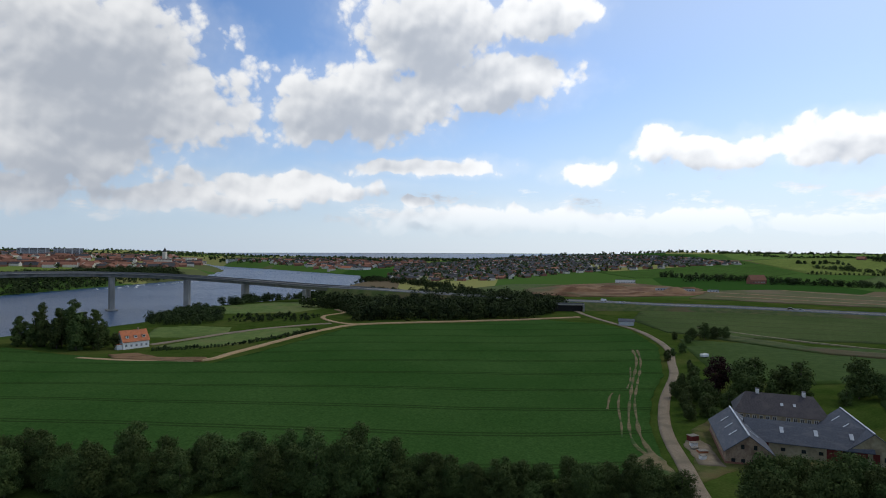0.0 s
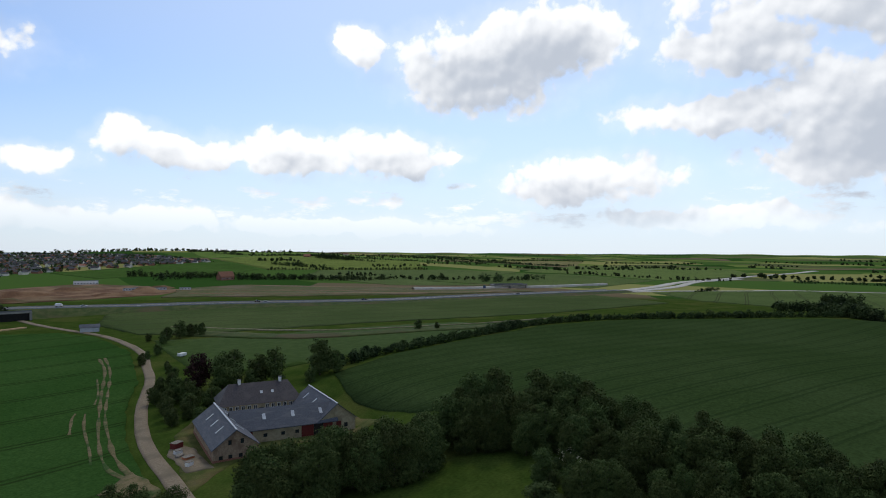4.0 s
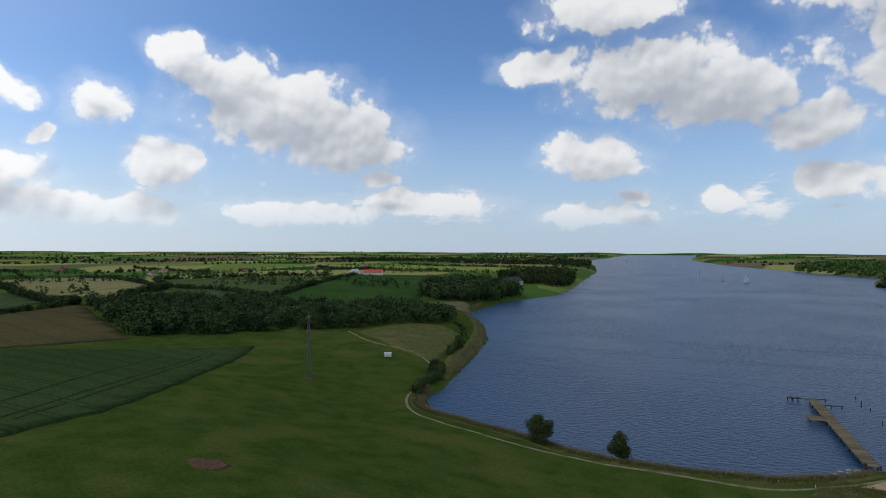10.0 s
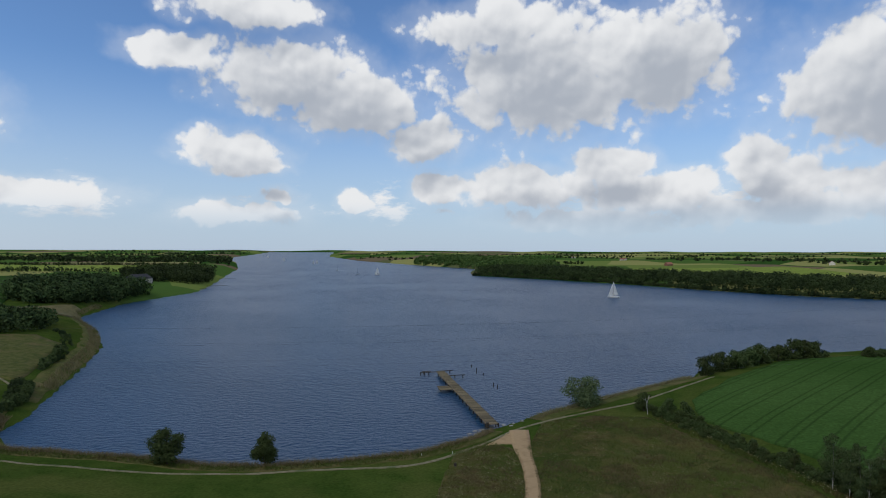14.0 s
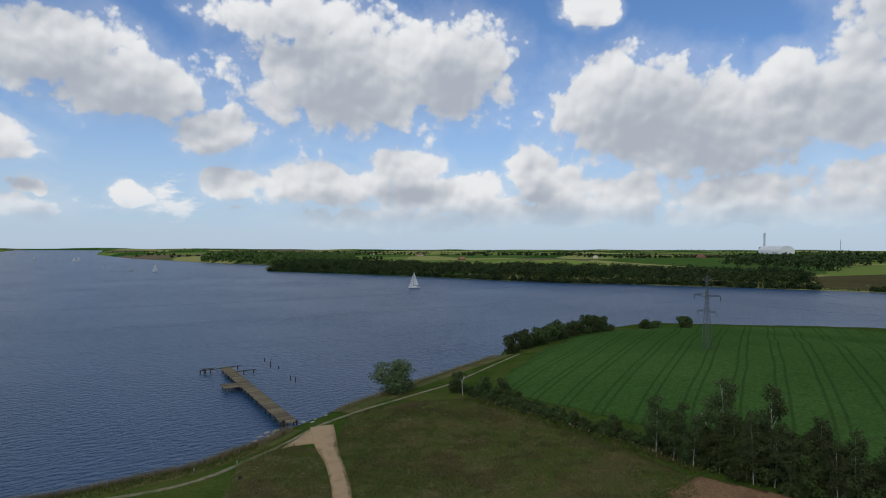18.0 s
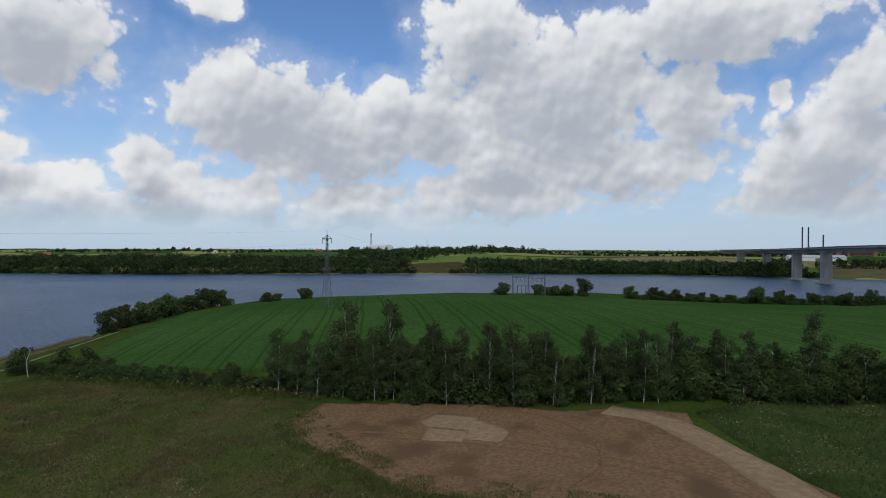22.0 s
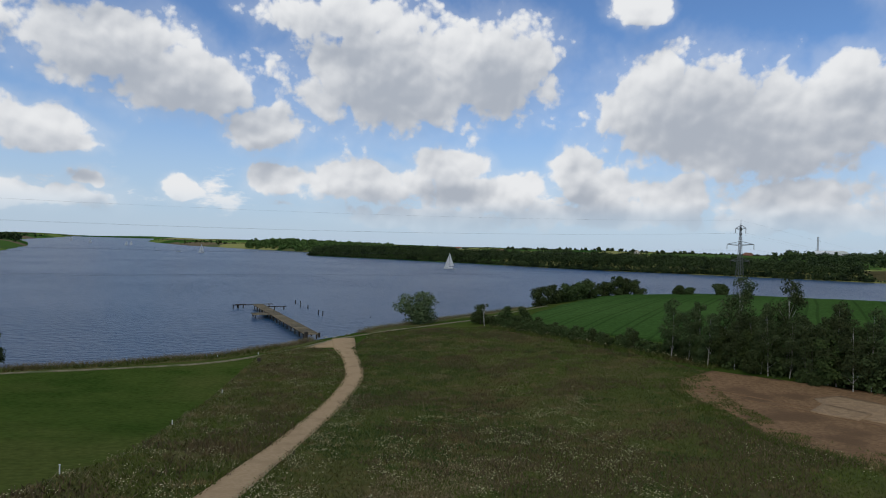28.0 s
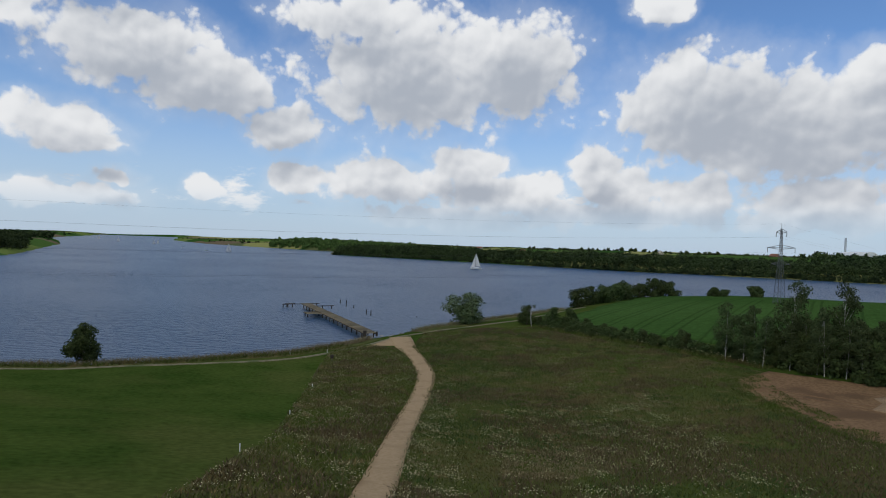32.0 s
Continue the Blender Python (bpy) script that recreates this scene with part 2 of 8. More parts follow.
sky = wnode(wt, "ShaderNodeTexSky")
sky.sky_type, sky.sun_disc = "NISHITA", False
sky.sun_elevation, sky.sun_rotation = radians(SUN_EL), radians(SUN_AZ)
sky.air_density, sky.dust_density, sky.ozone_density = 1.0, 0.3, 3.0
sky_low = wmix(wt, "MULTIPLY")
sky_low.inputs["Factor"].default_value = 1.0
wt.links.new(sky.outputs[0], sky_low.inputs["A"])
sky_low.inputs["B"].default_value = (0.098, 0.121, 0.147, 1)
haze = wmix(wt)
wt.links.new(wmath(wt, "MULTIPLY", wmath(wt, "SUBTRACT", 1.0, ramp(wt, elev, -1.0, 17.0)), 0.85), haze.inputs["Factor"])
wt.links.new(sky_low.outputs["Result"], haze.inputs["A"])
sunward = wvec(wt, "DOT_PRODUCT", way, (math.sin(radians(SUN_AZ)), math.cos(radians(SUN_AZ)), 0.0), out=1)
pale = wmix(wt)
pale.inputs["A"].default_value, pale.inputs["B"].default_value = (0.50, 0.62, 0.79, 1), (0.65, 0.715, 0.80, 1)
wt.links.new(ramp(wt, sunward, -0.6, 0.9), pale.inputs["Factor"])
wt.links.new(pale.outputs["Result"], haze.inputs["B"])
# the air whitens round the sun
aureole = wmix(wt)
toward = wvec(wt, "DOT_PRODUCT", way, (math.sin(a) * math.cos(e), math.cos(a) * math.cos(e), math.sin(e)), out=1)
wt.links.new(wmath(wt, "MULTIPLY", ramp(wt, toward, 0.25, 1.0), 0.62), aureole.inputs["Factor"])
wt.links.new(haze.outputs["Result"], aureole.inputs["A"])
aureole.inputs["B"].default_value = (0.66, 0.74, 0.84, 1)
tone = wmix(wt)
tone.inputs["A"].default_value, tone.inputs["B"].default_value = (0.93, 0.945, 0.965, 1), (0.465, 0.51, 0.585, 1)
wt.links.new(shade, tone.inputs["Factor"])
both = wmix(wt)
wt.links.new(cover, both.inputs["Factor"])
wt.links.new(aureole.outputs["Result"], both.inputs["A"])
wt.links.new(tone.outputs["Result"], both.inputs["B"])
glare = wnode(wt, "ShaderNodeCombineXYZ")
for n in range(3):
    wt.links.new(wmath(wt, "ADD", 0.87, wmath(wt, "MULTIPLY", ramp(wt, sunward, -0.3, 1.0), 0.28)), glare.inputs[n])
lit = wmix(wt, "MULTIPLY")
lit.inputs["Factor"].default_value = 1.0
wt.links.new(both.outputs["Result"], lit.inputs["A"])
wt.links.new(glare.outputs[0], lit.inputs["B"])
back = wnode(wt, "ShaderNodeBackground")
wt.links.new(lit.outputs["Result"], back.inputs["Color"])
back.inputs["Strength"].default_value = 1.0
wt.links.new(back.outputs[0], wnode(wt, "ShaderNodeOutputWorld").inputs[0])

# ---- materials ----
def rgb(c):
    return (c[0], c[1], c[2], 1.0)


def material(name, a, b, scale=1.0, rough=0.85, bump=0.3, dist=0.05, metal=0.0, detail=6.0, c=None, cscale=0.1, spread=(0.35, 0.65), vary=0.0, spec=0.3, stretch=(1, 1, 1), fine=1.1):
    """A surface with grain (a to b), larger stains (towards c), relief, and a shift of brightness from object to object."""
    m = bpy.data.materials.new(name)
    m.use_nodes = True
    t = m.node_tree
    bs = t.nodes["Principled BSDF"]
    bs.inputs["Roughness"].default_value, bs.inputs["Metallic"].default_value = rough, metal
    bs.inputs["Specular IOR Level"].default_value = spec
    tc = t.nodes.new("ShaderNodeTexCoord")
    geo_n = t.nodes.new("ShaderNodeNewGeometry")
    pos = wvec(t, "MULTIPLY", geo_n.outputs["Position"] if name.startswith("g_") else tc.outputs["Object"], stretch)
    n1 = wnode(t, "ShaderNodeTexNoise")
    n1.inputs["Scale"].default_value, n1.inputs["Detail"].default_value = scale, detail
    t.links.new(pos, n1.inputs["Vector"])
    mix = wmix(t)
    mix.inputs["A"].default_value, mix.inputs["B"].default_value = rgb(a), rgb(b)
    t.links.new(ramp(t, n1.outputs["Fac"], *spread), mix.inputs["Factor"])
    col = mix.outputs["Result"]
    if c is not None:
        n2 = wnode(t, "ShaderNodeTexNoise")
        n2.inputs["Scale"].default_value, n2.inputs["Detail"].default_value = cscale, 4.0
        t.links.new(pos, n2.inputs["Vector"])
        m2 = wmix(t)
        t.links.new(ramp(t, n2.outputs["Fac"], 0.48, 0.68), m2.inputs["Factor"])
        t.links.new(col, m2.inputs["A"])
        m2.inputs["B"].default_value = rgb(c)
        col = m2.outputs["Result"]
    if name.startswith("g_"):
        n3 = wnode(t, "ShaderNodeTexNoise")
        n3.inputs["Scale"].default_value, n3.inputs["Detail"].default_value = max(scale * 11, 1.6), 4.0
        t.links.new(pos, n3.inputs["Vector"])
        h3 = t.nodes.new("ShaderNodeHueSaturation")
        t.links.new(wmath(t, "ADD", 1 - 0.5 * fine, wmath(t, "MULTIPLY", n3.outputs["Fac"], fine)), h3.inputs["Value"])
        t.links.new(col, h3.inputs["Color"])
        col = h3.outputs["Color"]
    if vary:
        oi = t.nodes.new("ShaderNodeObjectInfo")
        hs = t.nodes.new("ShaderNodeHueSaturation")
        t.links.new(wmath(t, "ADD", 1 - vary, wmath(t, "MULTIPLY", oi.outputs["Random"], 2 * vary)), hs.inputs["Value"])
        t.links.new(col, hs.inputs["Color"])
        col = hs.outputs["Color"]
    t.links.new(col, bs.inputs["Base Color"])
    if bump:
        bp = t.nodes.new("ShaderNodeBump")
        bp.inputs["Strength"].default_value, bp.inputs["Distance"].default_value = bump, dist
        t.links.new(n1.outputs["Fac"], bp.inputs["Height"])
        t.links.new(bp.outputs[0], bs.inputs["Normal"])
    return m


def crop_material(name, a, b, angle, gap=19.0, phase=0.0, soil=(0.05, 0.045, 0.03), wide=0.55, strength=0.8):
    """Standing crop with pairs of wheel tracks at one bearing, faint drill rows and soft blotches."""
    m = material("g_" + name, a, b, scale=0.02, rough=0.9, bump=0.0, detail=9.0, spread=(0.3, 0.7), spec=0.0)
    t = m.node_tree
    bs = t.nodes["Principled BSDF"]
    old = bs.inputs["Base Color"].links[0].from_socket
    g = t.nodes.new("ShaderNodeNewGeometry")
    wob = wnode(t, "ShaderNodeTexNoise")
    wob.inputs["Scale"].default_value, wob.inputs["Detail"].default_value = 0.012, 2.0
    t.links.new(g.outputs["Position"], wob.inputs["Vector"])
    ca, sa = math.cos(radians(angle)), math.sin(radians(angle))
    across = wvec(t, "DOT_PRODUCT", g.outputs["Position"], (ca, sa, 0), out=1)
    across = wmath(t, "ADD", across, wmath(t, "MULTIPLY", wob.outputs["Fac"], 6.0))
    u = wmath(t, "ABSOLUTE", wmath(t, "SUBTRACT", wmath(t, "PINGPONG", wmath(t, "ADD", across, 5000.0 + phase), gap / 2), 1.1))
    track = wmath(t, "SUBTRACT", 1.0, ramp(t, u, 0.3 * wide, wide))
    grain = wnode(t, "ShaderNodeTexNoise")
    grain.inputs["Scale"].default_value, grain.inputs["Detail"].default_value = 0.6, 5.0
    t.links.new(g.outputs["Position"], grain.inputs["Vector"])
    worn = wmath(t, "MULTIPLY", track, wmath(t, "MULTIPLY", ramp(t, grain.outputs["Fac"], 0.25, 0.55), strength))
    mx = wmix(t)
    t.links.new(worn, mx.inputs["Factor"])
    t.links.new(old, mx.inputs["A"])
    mx.inputs["B"].default_value = rgb(soil)
    v = wmix(t, "MULTIPLY")
    v.inputs["Factor"].default_value = 1.0
    t.links.new(mx.outputs["Result"], v.inputs["A"])
    shift = wmath(t, "ADD", 0.72, wmath(t, "MULTIPLY", grain.outputs["Fac"], 0.56))
    cmb = wnode(t, "ShaderNodeCombineXYZ")
    for n in range(3):
        t.links.new(shift, cmb.inputs[n])
    t.links.new(cmb.outputs[0], v.inputs["B"])
    t.links.new(v.outputs["Result"], bs.inputs["Base Color"])
    bp = t.nodes.new("ShaderNodeBump")
    bp.inputs["Strength"].default_value, bp.inputs["Distance"].default_value = 0.5, 0.25
    t.links.new(wmath(t, "SUBTRACT", grain.outputs["Fac"], track), bp.inputs["Height"])
    t.links.new(bp.outputs[0], bs.inputs["Normal"])
    return m


def leaf_material(name, a, b, vary=0.25, patch=None):
    m = bpy.data.materials.new(name)
    m.use_nodes = True
    t = m.node_tree
    bs = t.nodes["Principled BSDF"]
    bs.inputs["Roughness"].default_value, bs.inputs["Specular IOR Level"].default_value = 0.85, 0.06
    isl = t.nodes.new("ShaderNodeNewGeometry")
    oi = t.nodes.new("ShaderNodeObjectInfo")
    mix = wmix(t)
    mix.inputs["A"].default_value, mix.inputs["B"].default_value = rgb(a), rgb(b)
    t.links.new(isl.outputs["Random Per Island"], mix.inputs["Factor"])
    col = mix.outputs["Result"]
    for tint, size, lo, hi in patch or ():
        pn = wnode(t, "ShaderNodeTexNoise")
        pn.inputs["Scale"].default_value, pn.inputs["Detail"].default_value = size, 5.0
        t.links.new(isl.outputs["Position"], pn.inputs["Vector"])
        pm = wmix(t)
        t.links.new(ramp(t, pn.outputs["Fac"], lo, hi), pm.inputs["Factor"])
        t.links.new(col, pm.inputs["A"])
        pm.inputs["B"].default_value = rgb(tint)
        col = pm.outputs["Result"]
    hs = t.nodes.new("ShaderNodeHueSaturation")
    t.links.new(wmath(t, "ADD", 1 - vary, wmath(t, "MULTIPLY", oi.outputs["Random"], 2 * vary)), hs.inputs["Value"])
    t.links.new(wmath(t, "ADD", 0.485, wmath(t, "MULTIPLY", oi.outputs["Random"], 0.03)), hs.inputs["Hue"])
    t.links.new(col, hs.inputs["Color"])
    t.links.new(hs.outputs["Color"], bs.inputs["Base Color"])
    return m


# ---- ground and water ----
# Hills and hollows over a plain 12 m above the fjord: x, y, height.
HILLS_A = (
    (-74, -65, -0.7), (-20, -63, -2.8), (5, -80, -1.9), (0, -90, -2.3), (-42, -151, -1.2),
    (-77, -154, -2.0), (-64, -160, -2.1), (-121, -188, -5.0), (-150, -132, 1.7), (-300, -128, -3.6),
    (-300, -83, -0.3), (-220, -205, -5.6), (-85, -51, -0.9), (-174, -148, 0.6), (-200, -120, 0.6),
    (-240, -60, -0.3), (-245, 20, -2.4), (-93, -14, -2.6), (70, -28, 4.3), (80, -61, 2.9),
    (125, -154, -0.6), (128, -219, -4.2), (187, -203, -1.8), (279, -73, 2.0), (92, -160, -2.6),
    (45, -145, -2.3), (23, -130, -1.8), (-310, -150, -0.6), (-310, -100, -0.9), (-310, -50, -2.2), (-310, 0, -2.4), (-310, 50, -1.4),
    (-250, -150, -1.1), (-250, -100, -0.6), (-250, -50, -1.0), (-250, 0, -1.1), (-250, 50, -0.7))
HILLS_B = (
    (87, 4, 2.0), (82, 34, 1.9), (87, 75, 3.4), (0, -20, -0.5), (30, -30, 3.1),
    (0, 100, -2.1), (60, 100, -0.8), (-60, 60, -1.7), (72, 170, -4.4), (68, 242, -0.7),
    (-136, 255, -1.7), (-200, 270, -3.8), (0, 330, -1.5), (185, 232, 2.1), (397, 104, 2.8),
    (378, 20, 2.9), (40, -90, -0.2), (60, -110, -1.0), (305, 175, 2.3), (200, 60, 6.0),
    (180, -60, 3.6), (160, -120, 1.7), (123, 154, 4.3), (-30, 180, -1.6), (265, -119, 0.3),
    (230, -165, -2.5), (100, -100, -0.0))
HILLS_C = (
    (469, -124, 4.1), (530, 153, -0.6), (53, 498, -0.1), (157, 790, 2.0), (485, 475, -0.7),
    (205, -680, -9.1), (413, -730, 10.9), (-60, 420, -1.9), (250, 420, 1.1), (1300, -80, 1.7),
    (700, 350, 1.7), (-740, -120, -6.0), (-640, -420, -5.0), (-520, -720, -3.0), (300, -420, -1.3), (450, -400, 4.2), (300, 1200, 10.8), (800, 1200, 10.1))
# The fjord's shore: the near bank from the bridge to the east bank's far end, and the far bank back again.
SHORE_NEAR = (
    (-1290, 2330), (-977, 1916), (-627, 1590), (-322, 1281), (-243, 1015), (-235, 722), (-215, 590), (-262, 520), (-285, 455), (-258, 400),
    (-272, 360), (-300, 321), (-318, 260), (-325, 150), (-345, 20), (-352, -90), (-318, -165), (-240, -232), (-165, -228), (-124, -200),
    (-90, -185), (-56, -169), (-37, -157), (-24, -148), (-11, -142), (4, -140), (24, -140), (38, -144), (53, -152), (69, -158))
SHORE_EAST = (
    (86, -165), (93, -180), (95.5, -207), (103.5, -256), (114.5, -315), (140, -383), (176, -455), (178, -560), (145, -690), (148, -781), (167, -1023), (207, -1530),
    (293, -2167), (420, -2600), (440, -3300), (400, -4900))
SHORE_FAR = (
    (-120, -4900), (-60, -3300), (-150, -2300), (-261, -1713), (-347, -1327), (-285, -1120), (-258, -1007), (-335, -850), (-390, -715), (-424, -600), (-458, -515), (-505, -452),
    (-556, -365), (-598, -275), (-642, -160), (-664, -46), (-664, 31), (-655, 78), (-645, 140), (-630, 300), (-612, 500), (-611, 657), (-603, 817), (-599, 893), (-588, 1045), (-760, 1500), (-1350, 2300))
SEA_FAR = ((-2600, 3900), (-1500, 3300), (-300, 3000), (500, 3300), (1500, 4300), (1300, 5400), (-3200, 5400))


def ring_distance(x, y, ring):
    """Metres from points to a closed ring, below zero inside it."""
    near = np.full(x.shape, 1e9)
    inside = np.zeros(x.shape, bool)
    for (ax, ay), (bx, by) in zip(ring, (*ring[1:], ring[0])):
        dx, dy = bx - ax, by - ay
        u = np.clip(((x - ax) * dx + (y - ay) * dy) / (dx * dx + dy * dy), 0, 1)
        near = np.minimum(near, (x - ax - u * dx) ** 2 + (y - ay - u * dy) ** 2)
        if dy:
            inside ^= ((ay > y) != (by > y)) & (x < ax + (y - ay) * dx / dy)
    near = np.sqrt(near)
    return np.where(inside, -near, near)


def rise(x, y):
    """How far the land and sea lift towards the horizon, which stands for the far country; less so beyond the fjord."""
    d = np.hypot(x, y + 20)
    top = np.interp(np.degrees(np.arctan2(x, y + 20)) % 360, (0, 100, 150, 180, 200, 288, 325, 360), (37, 37, 30, 21, 10, 8, 32, 37))
    return top * (np.clip(d - 2000, 0, None) / 2950) ** 2


def ripple(x, y, size, seed):
    """Smooth unevenness between -1 and 1."""
    s = 0
    for k in range(4):
        a = seed * 1.7 + k * 2.4
        s = s + np.sin((x * math.cos(a) + y * math.sin(a)) / size * (1 + 0.35 * k) + seed * 3.1 + k)
    return s / 4


def ground_height(x, y):
    x, y = np.asarray(x, float), np.asarray(y, float)
    z = np.full(x.shape, 12.0)
    for hills, size in ((HILLS_A, 55), (HILLS_B, 55), (HILLS_C, 200)):
        for hx, hy, hz in hills:
            z = z + hz * np.exp(-((x - hx) ** 2 + (y - hy) ** 2) / (2 * size * size))
    level = np.clip(1.9 * np.exp(-(((x - 72) / 27) ** 2 + ((y - 157) / 26) ** 2) ** 1.5), 0, 1)
    z = z * (1 - level) + 9.1 * level
    far = np.clip((np.hypot(x, y) - 500) / 700, 0, 1)
    z = z + far * (5 * ripple(x, y, 210, 1) + 4 * ripple(x, y, 90, 2))
    # the town's hill to the north, and the higher ground past it
    z = z + 37 * np.exp(-(((x - 420) / 460) ** 2 + ((y - 1850) / 520) ** 2)) + 20 * np.exp(-(((x - 1000) / 420) ** 2 + ((y - 1750) / 520) ** 2)) + 16 * np.exp(-(((x - 1500) / 700) ** 2 + ((y - 2000) / 900) ** 2))
    z = z + 18 * np.exp(-(((x + 1500) / 600) ** 2 + ((y - 1700) / 700) ** 2)) + 9 * np.exp(-(((x + 900) / 300) ** 2 + ((y + 700) / 600) ** 2))
    z = z + 14 * np.exp(-(((x + 1280) / 330) ** 2 + ((y - 1450) / 300) ** 2)) + 34 * np.exp(-(((x + 2300) / 700) ** 2 + ((y - 2700) / 600) ** 2))
    d = np.minimum(ring_distance(x, y, (*SHORE_NEAR, *SHORE_EAST, *SHORE_FAR)), ring_distance(x, y, SEA_FAR))
    d = d + 1.2 * ripple(x, y, 5, 3) + 0.5 * ripple(x, y, 1.7, 5)
    land = 0.35 + (z - 0.35) * (1 - np.exp(-np.clip(d, 0, None) / 18)) - 0.3 * np.exp(-np.clip(d, 0, None) / 3)
    return np.where(d > 0, land, 0.05 + np.clip(d * 0.12, -4, 0)) + 0.12 * ripple(x, y, 7, 4) * np.clip(d / 10, 0, 1) + rise(x, y)


def gz(x, y):
    return float(ground_height(np.array([x]), np.array([y]))[0])


def sheet(name, verts, faces, mat, kind="structure", label="", category="", smooth=True):
    me = bpy.data.meshes.new(name)
    me.from_pydata(verts, [], faces)
    me.materials.append(mat)
    if smooth:
        me.shade_smooth()
    me.update()
    return tagged(new(name, me), label, category, kind=kind)


def polar(heights, radii, turns, cx=0.0, cy=-20.0):
    ang = np.linspace(0, 2 * math.pi, turns, endpoint=False)
    x = cx + np.outer(radii, np.cos(ang))
    y = cy + np.outer(radii, np.sin(ang))
    z = heights(x, y)
    verts = np.stack([x, y, z], -1).reshape(-1, 3)
    verts = np.vstack([verts, [[cx, cy, float(heights(np.array([cx]), np.array([cy]))[0])]]])
    k, j = np.meshgrid(np.arange(len(radii) - 1), np.arange(turns), indexing="ij")
    j2 = (j + 1) % turns
    quads = np.stack([k * turns + j, (k + 1) * turns + j, (k + 1) * turns + j2, k * turns + j2], -1).reshape(-1, 4)
    fan = [(len(verts) - 1, n, (n + 1) % turns) for n in range(turns)]
    return verts.tolist(), quads.tolist() + fan


M_LAND = material("g_land", (0.034, 0.062, 0.011), (0.056, 0.084, 0.017), scale=0.16, rough=0.95, bump=0.6, dist=0.12, detail=10, c=(0.072, 0.088, 0.022), cscale=0.05, spec=0.0, spread=(0.28, 0.72))
lt = M_LAND.node_tree
lb = lt.nodes["Principled BSDF"]
near_col = lb.inputs["Base Color"].links[0].from_socket
lg = lt.nodes.new("ShaderNodeNewGeometry")
flat = wvec(lt, "MULTIPLY", lg.outputs["Position"], (1.0, 1.0, 0.0))
lv = wnode(lt, "ShaderNodeTexVoronoi")
lv.inputs["Scale"].default_value = 0.0042
lt.links.new(wvec(lt, "MULTIPLY", flat, (1.0, 0.62, 0.0)), lv.inputs["Vector"])
pick = lt.nodes.new("ShaderNodeValToRGB")
pick.color_ramp.interpolation = "CONSTANT"
for n, (at, c) in enumerate(((0.0, (0.035, 0.085, 0.018)), (0.22, (0.070, 0.130, 0.030)), (0.42, (0.150, 0.200, 0.050)), (0.6, (0.110, 0.125, 0.052)), (0.72, (0.260, 0.260, 0.090)), (0.9, (0.160, 0.125, 0.076)))):
    el_ = pick.color_ramp.elements[n] if n < 2 else pick.color_ramp.elements.new(at)
    el_.position, el_.color = at, rgb(c)
sep_c = lt.nodes.new("ShaderNodeSeparateColor")
lt.links.new(lv.outputs["Color"], sep_c.inputs[0])
lt.links.new(sep_c.outputs[0], pick.inputs[0])
lmix = wmix(lt)
lt.links.new(ramp(lt, wvec(lt, "LENGTH", flat, out=1), 560, 640), lmix.inputs["Factor"])
lt.links.new(near_col, lmix.inputs["A"])
lt.links.new(pick.outputs[0], lmix.inputs["B"])
lt.links.new(lmix.outputs["Result"], lb.inputs["Base Color"])
radii = 4 * 1.0185 ** np.arange(390)
verts, faces = polar(ground_height, radii, 560)
ground = sheet("ground", verts, faces, M_LAND, label="rolling green grassland running out to a flat horizon", category="ground")

M_WATER = bpy.data.materials.new("fjord_water")
M_WATER.use_nodes = True
wtree = M_WATER.node_tree
wb = wtree.nodes["Principled BSDF"]
wb.inputs["Base Color"].default_value = (0.008, 0.046, 0.112, 1)
wb.inputs["Specular IOR Level"].default_value = 0.42
wb.inputs["Roughness"].default_value, wb.inputs["IOR"].default_value = 0.3, 1.333
wg = wtree.nodes.new("ShaderNodeNewGeometry")
wp = wvec(wtree, "MULTIPLY", wg.outputs["Position"], (0.55, 1.0, 1.0))
wn1, wn2 = wnode(wtree, "ShaderNodeTexNoise"), wnode(wtree, "ShaderNodeTexNoise")
wn1.inputs["Scale"].default_value, wn1.inputs["Detail"].default_value = 0.8, 8.0
wn2.inputs["Scale"].default_value, wn2.inputs["Detail"].default_value = 0.010, 4.0
wtree.links.new(wp, wn1.inputs["Vector"])
wtree.links.new(wg.outputs["Position"], wn2.inputs["Vector"])
wbump = wtree.nodes.new("ShaderNodeBump")
wtree.links.new(wmath(wtree, "ADD", 0.5, wmath(wtree, "MULTIPLY", ramp(wtree, wn2.outputs["Fac"], 0.35, 0.65), 0.5)), wbump.inputs["Strength"])
wbump.inputs["Distance"].default_value = 1.2
wtree.links.new(wn1.outputs["Fac"], wbump.inputs["Height"])
wtree.links.new(wbump.outputs[0], wb.inputs["Normal"])
verts, faces = polar(lambda x, y: rise(x, y), 20 * 1.06 ** np.arange(95), 180)
water = sheet("water", verts, faces, M_WATER, label="blue-grey fjord water with small wind ripples", category="water")


def part(name, bm, mat, parent, label=""):
    """Links a bmesh as one mesh object under a thing or a part."""
    me = bpy.data.meshes.new(name)
    bm.to_mesh(me)
    bm.free()
    me.materials.append(mat)
    ob = new(name, me)
    ob.parent = parent
    return tagged(ob, label) if label else ob


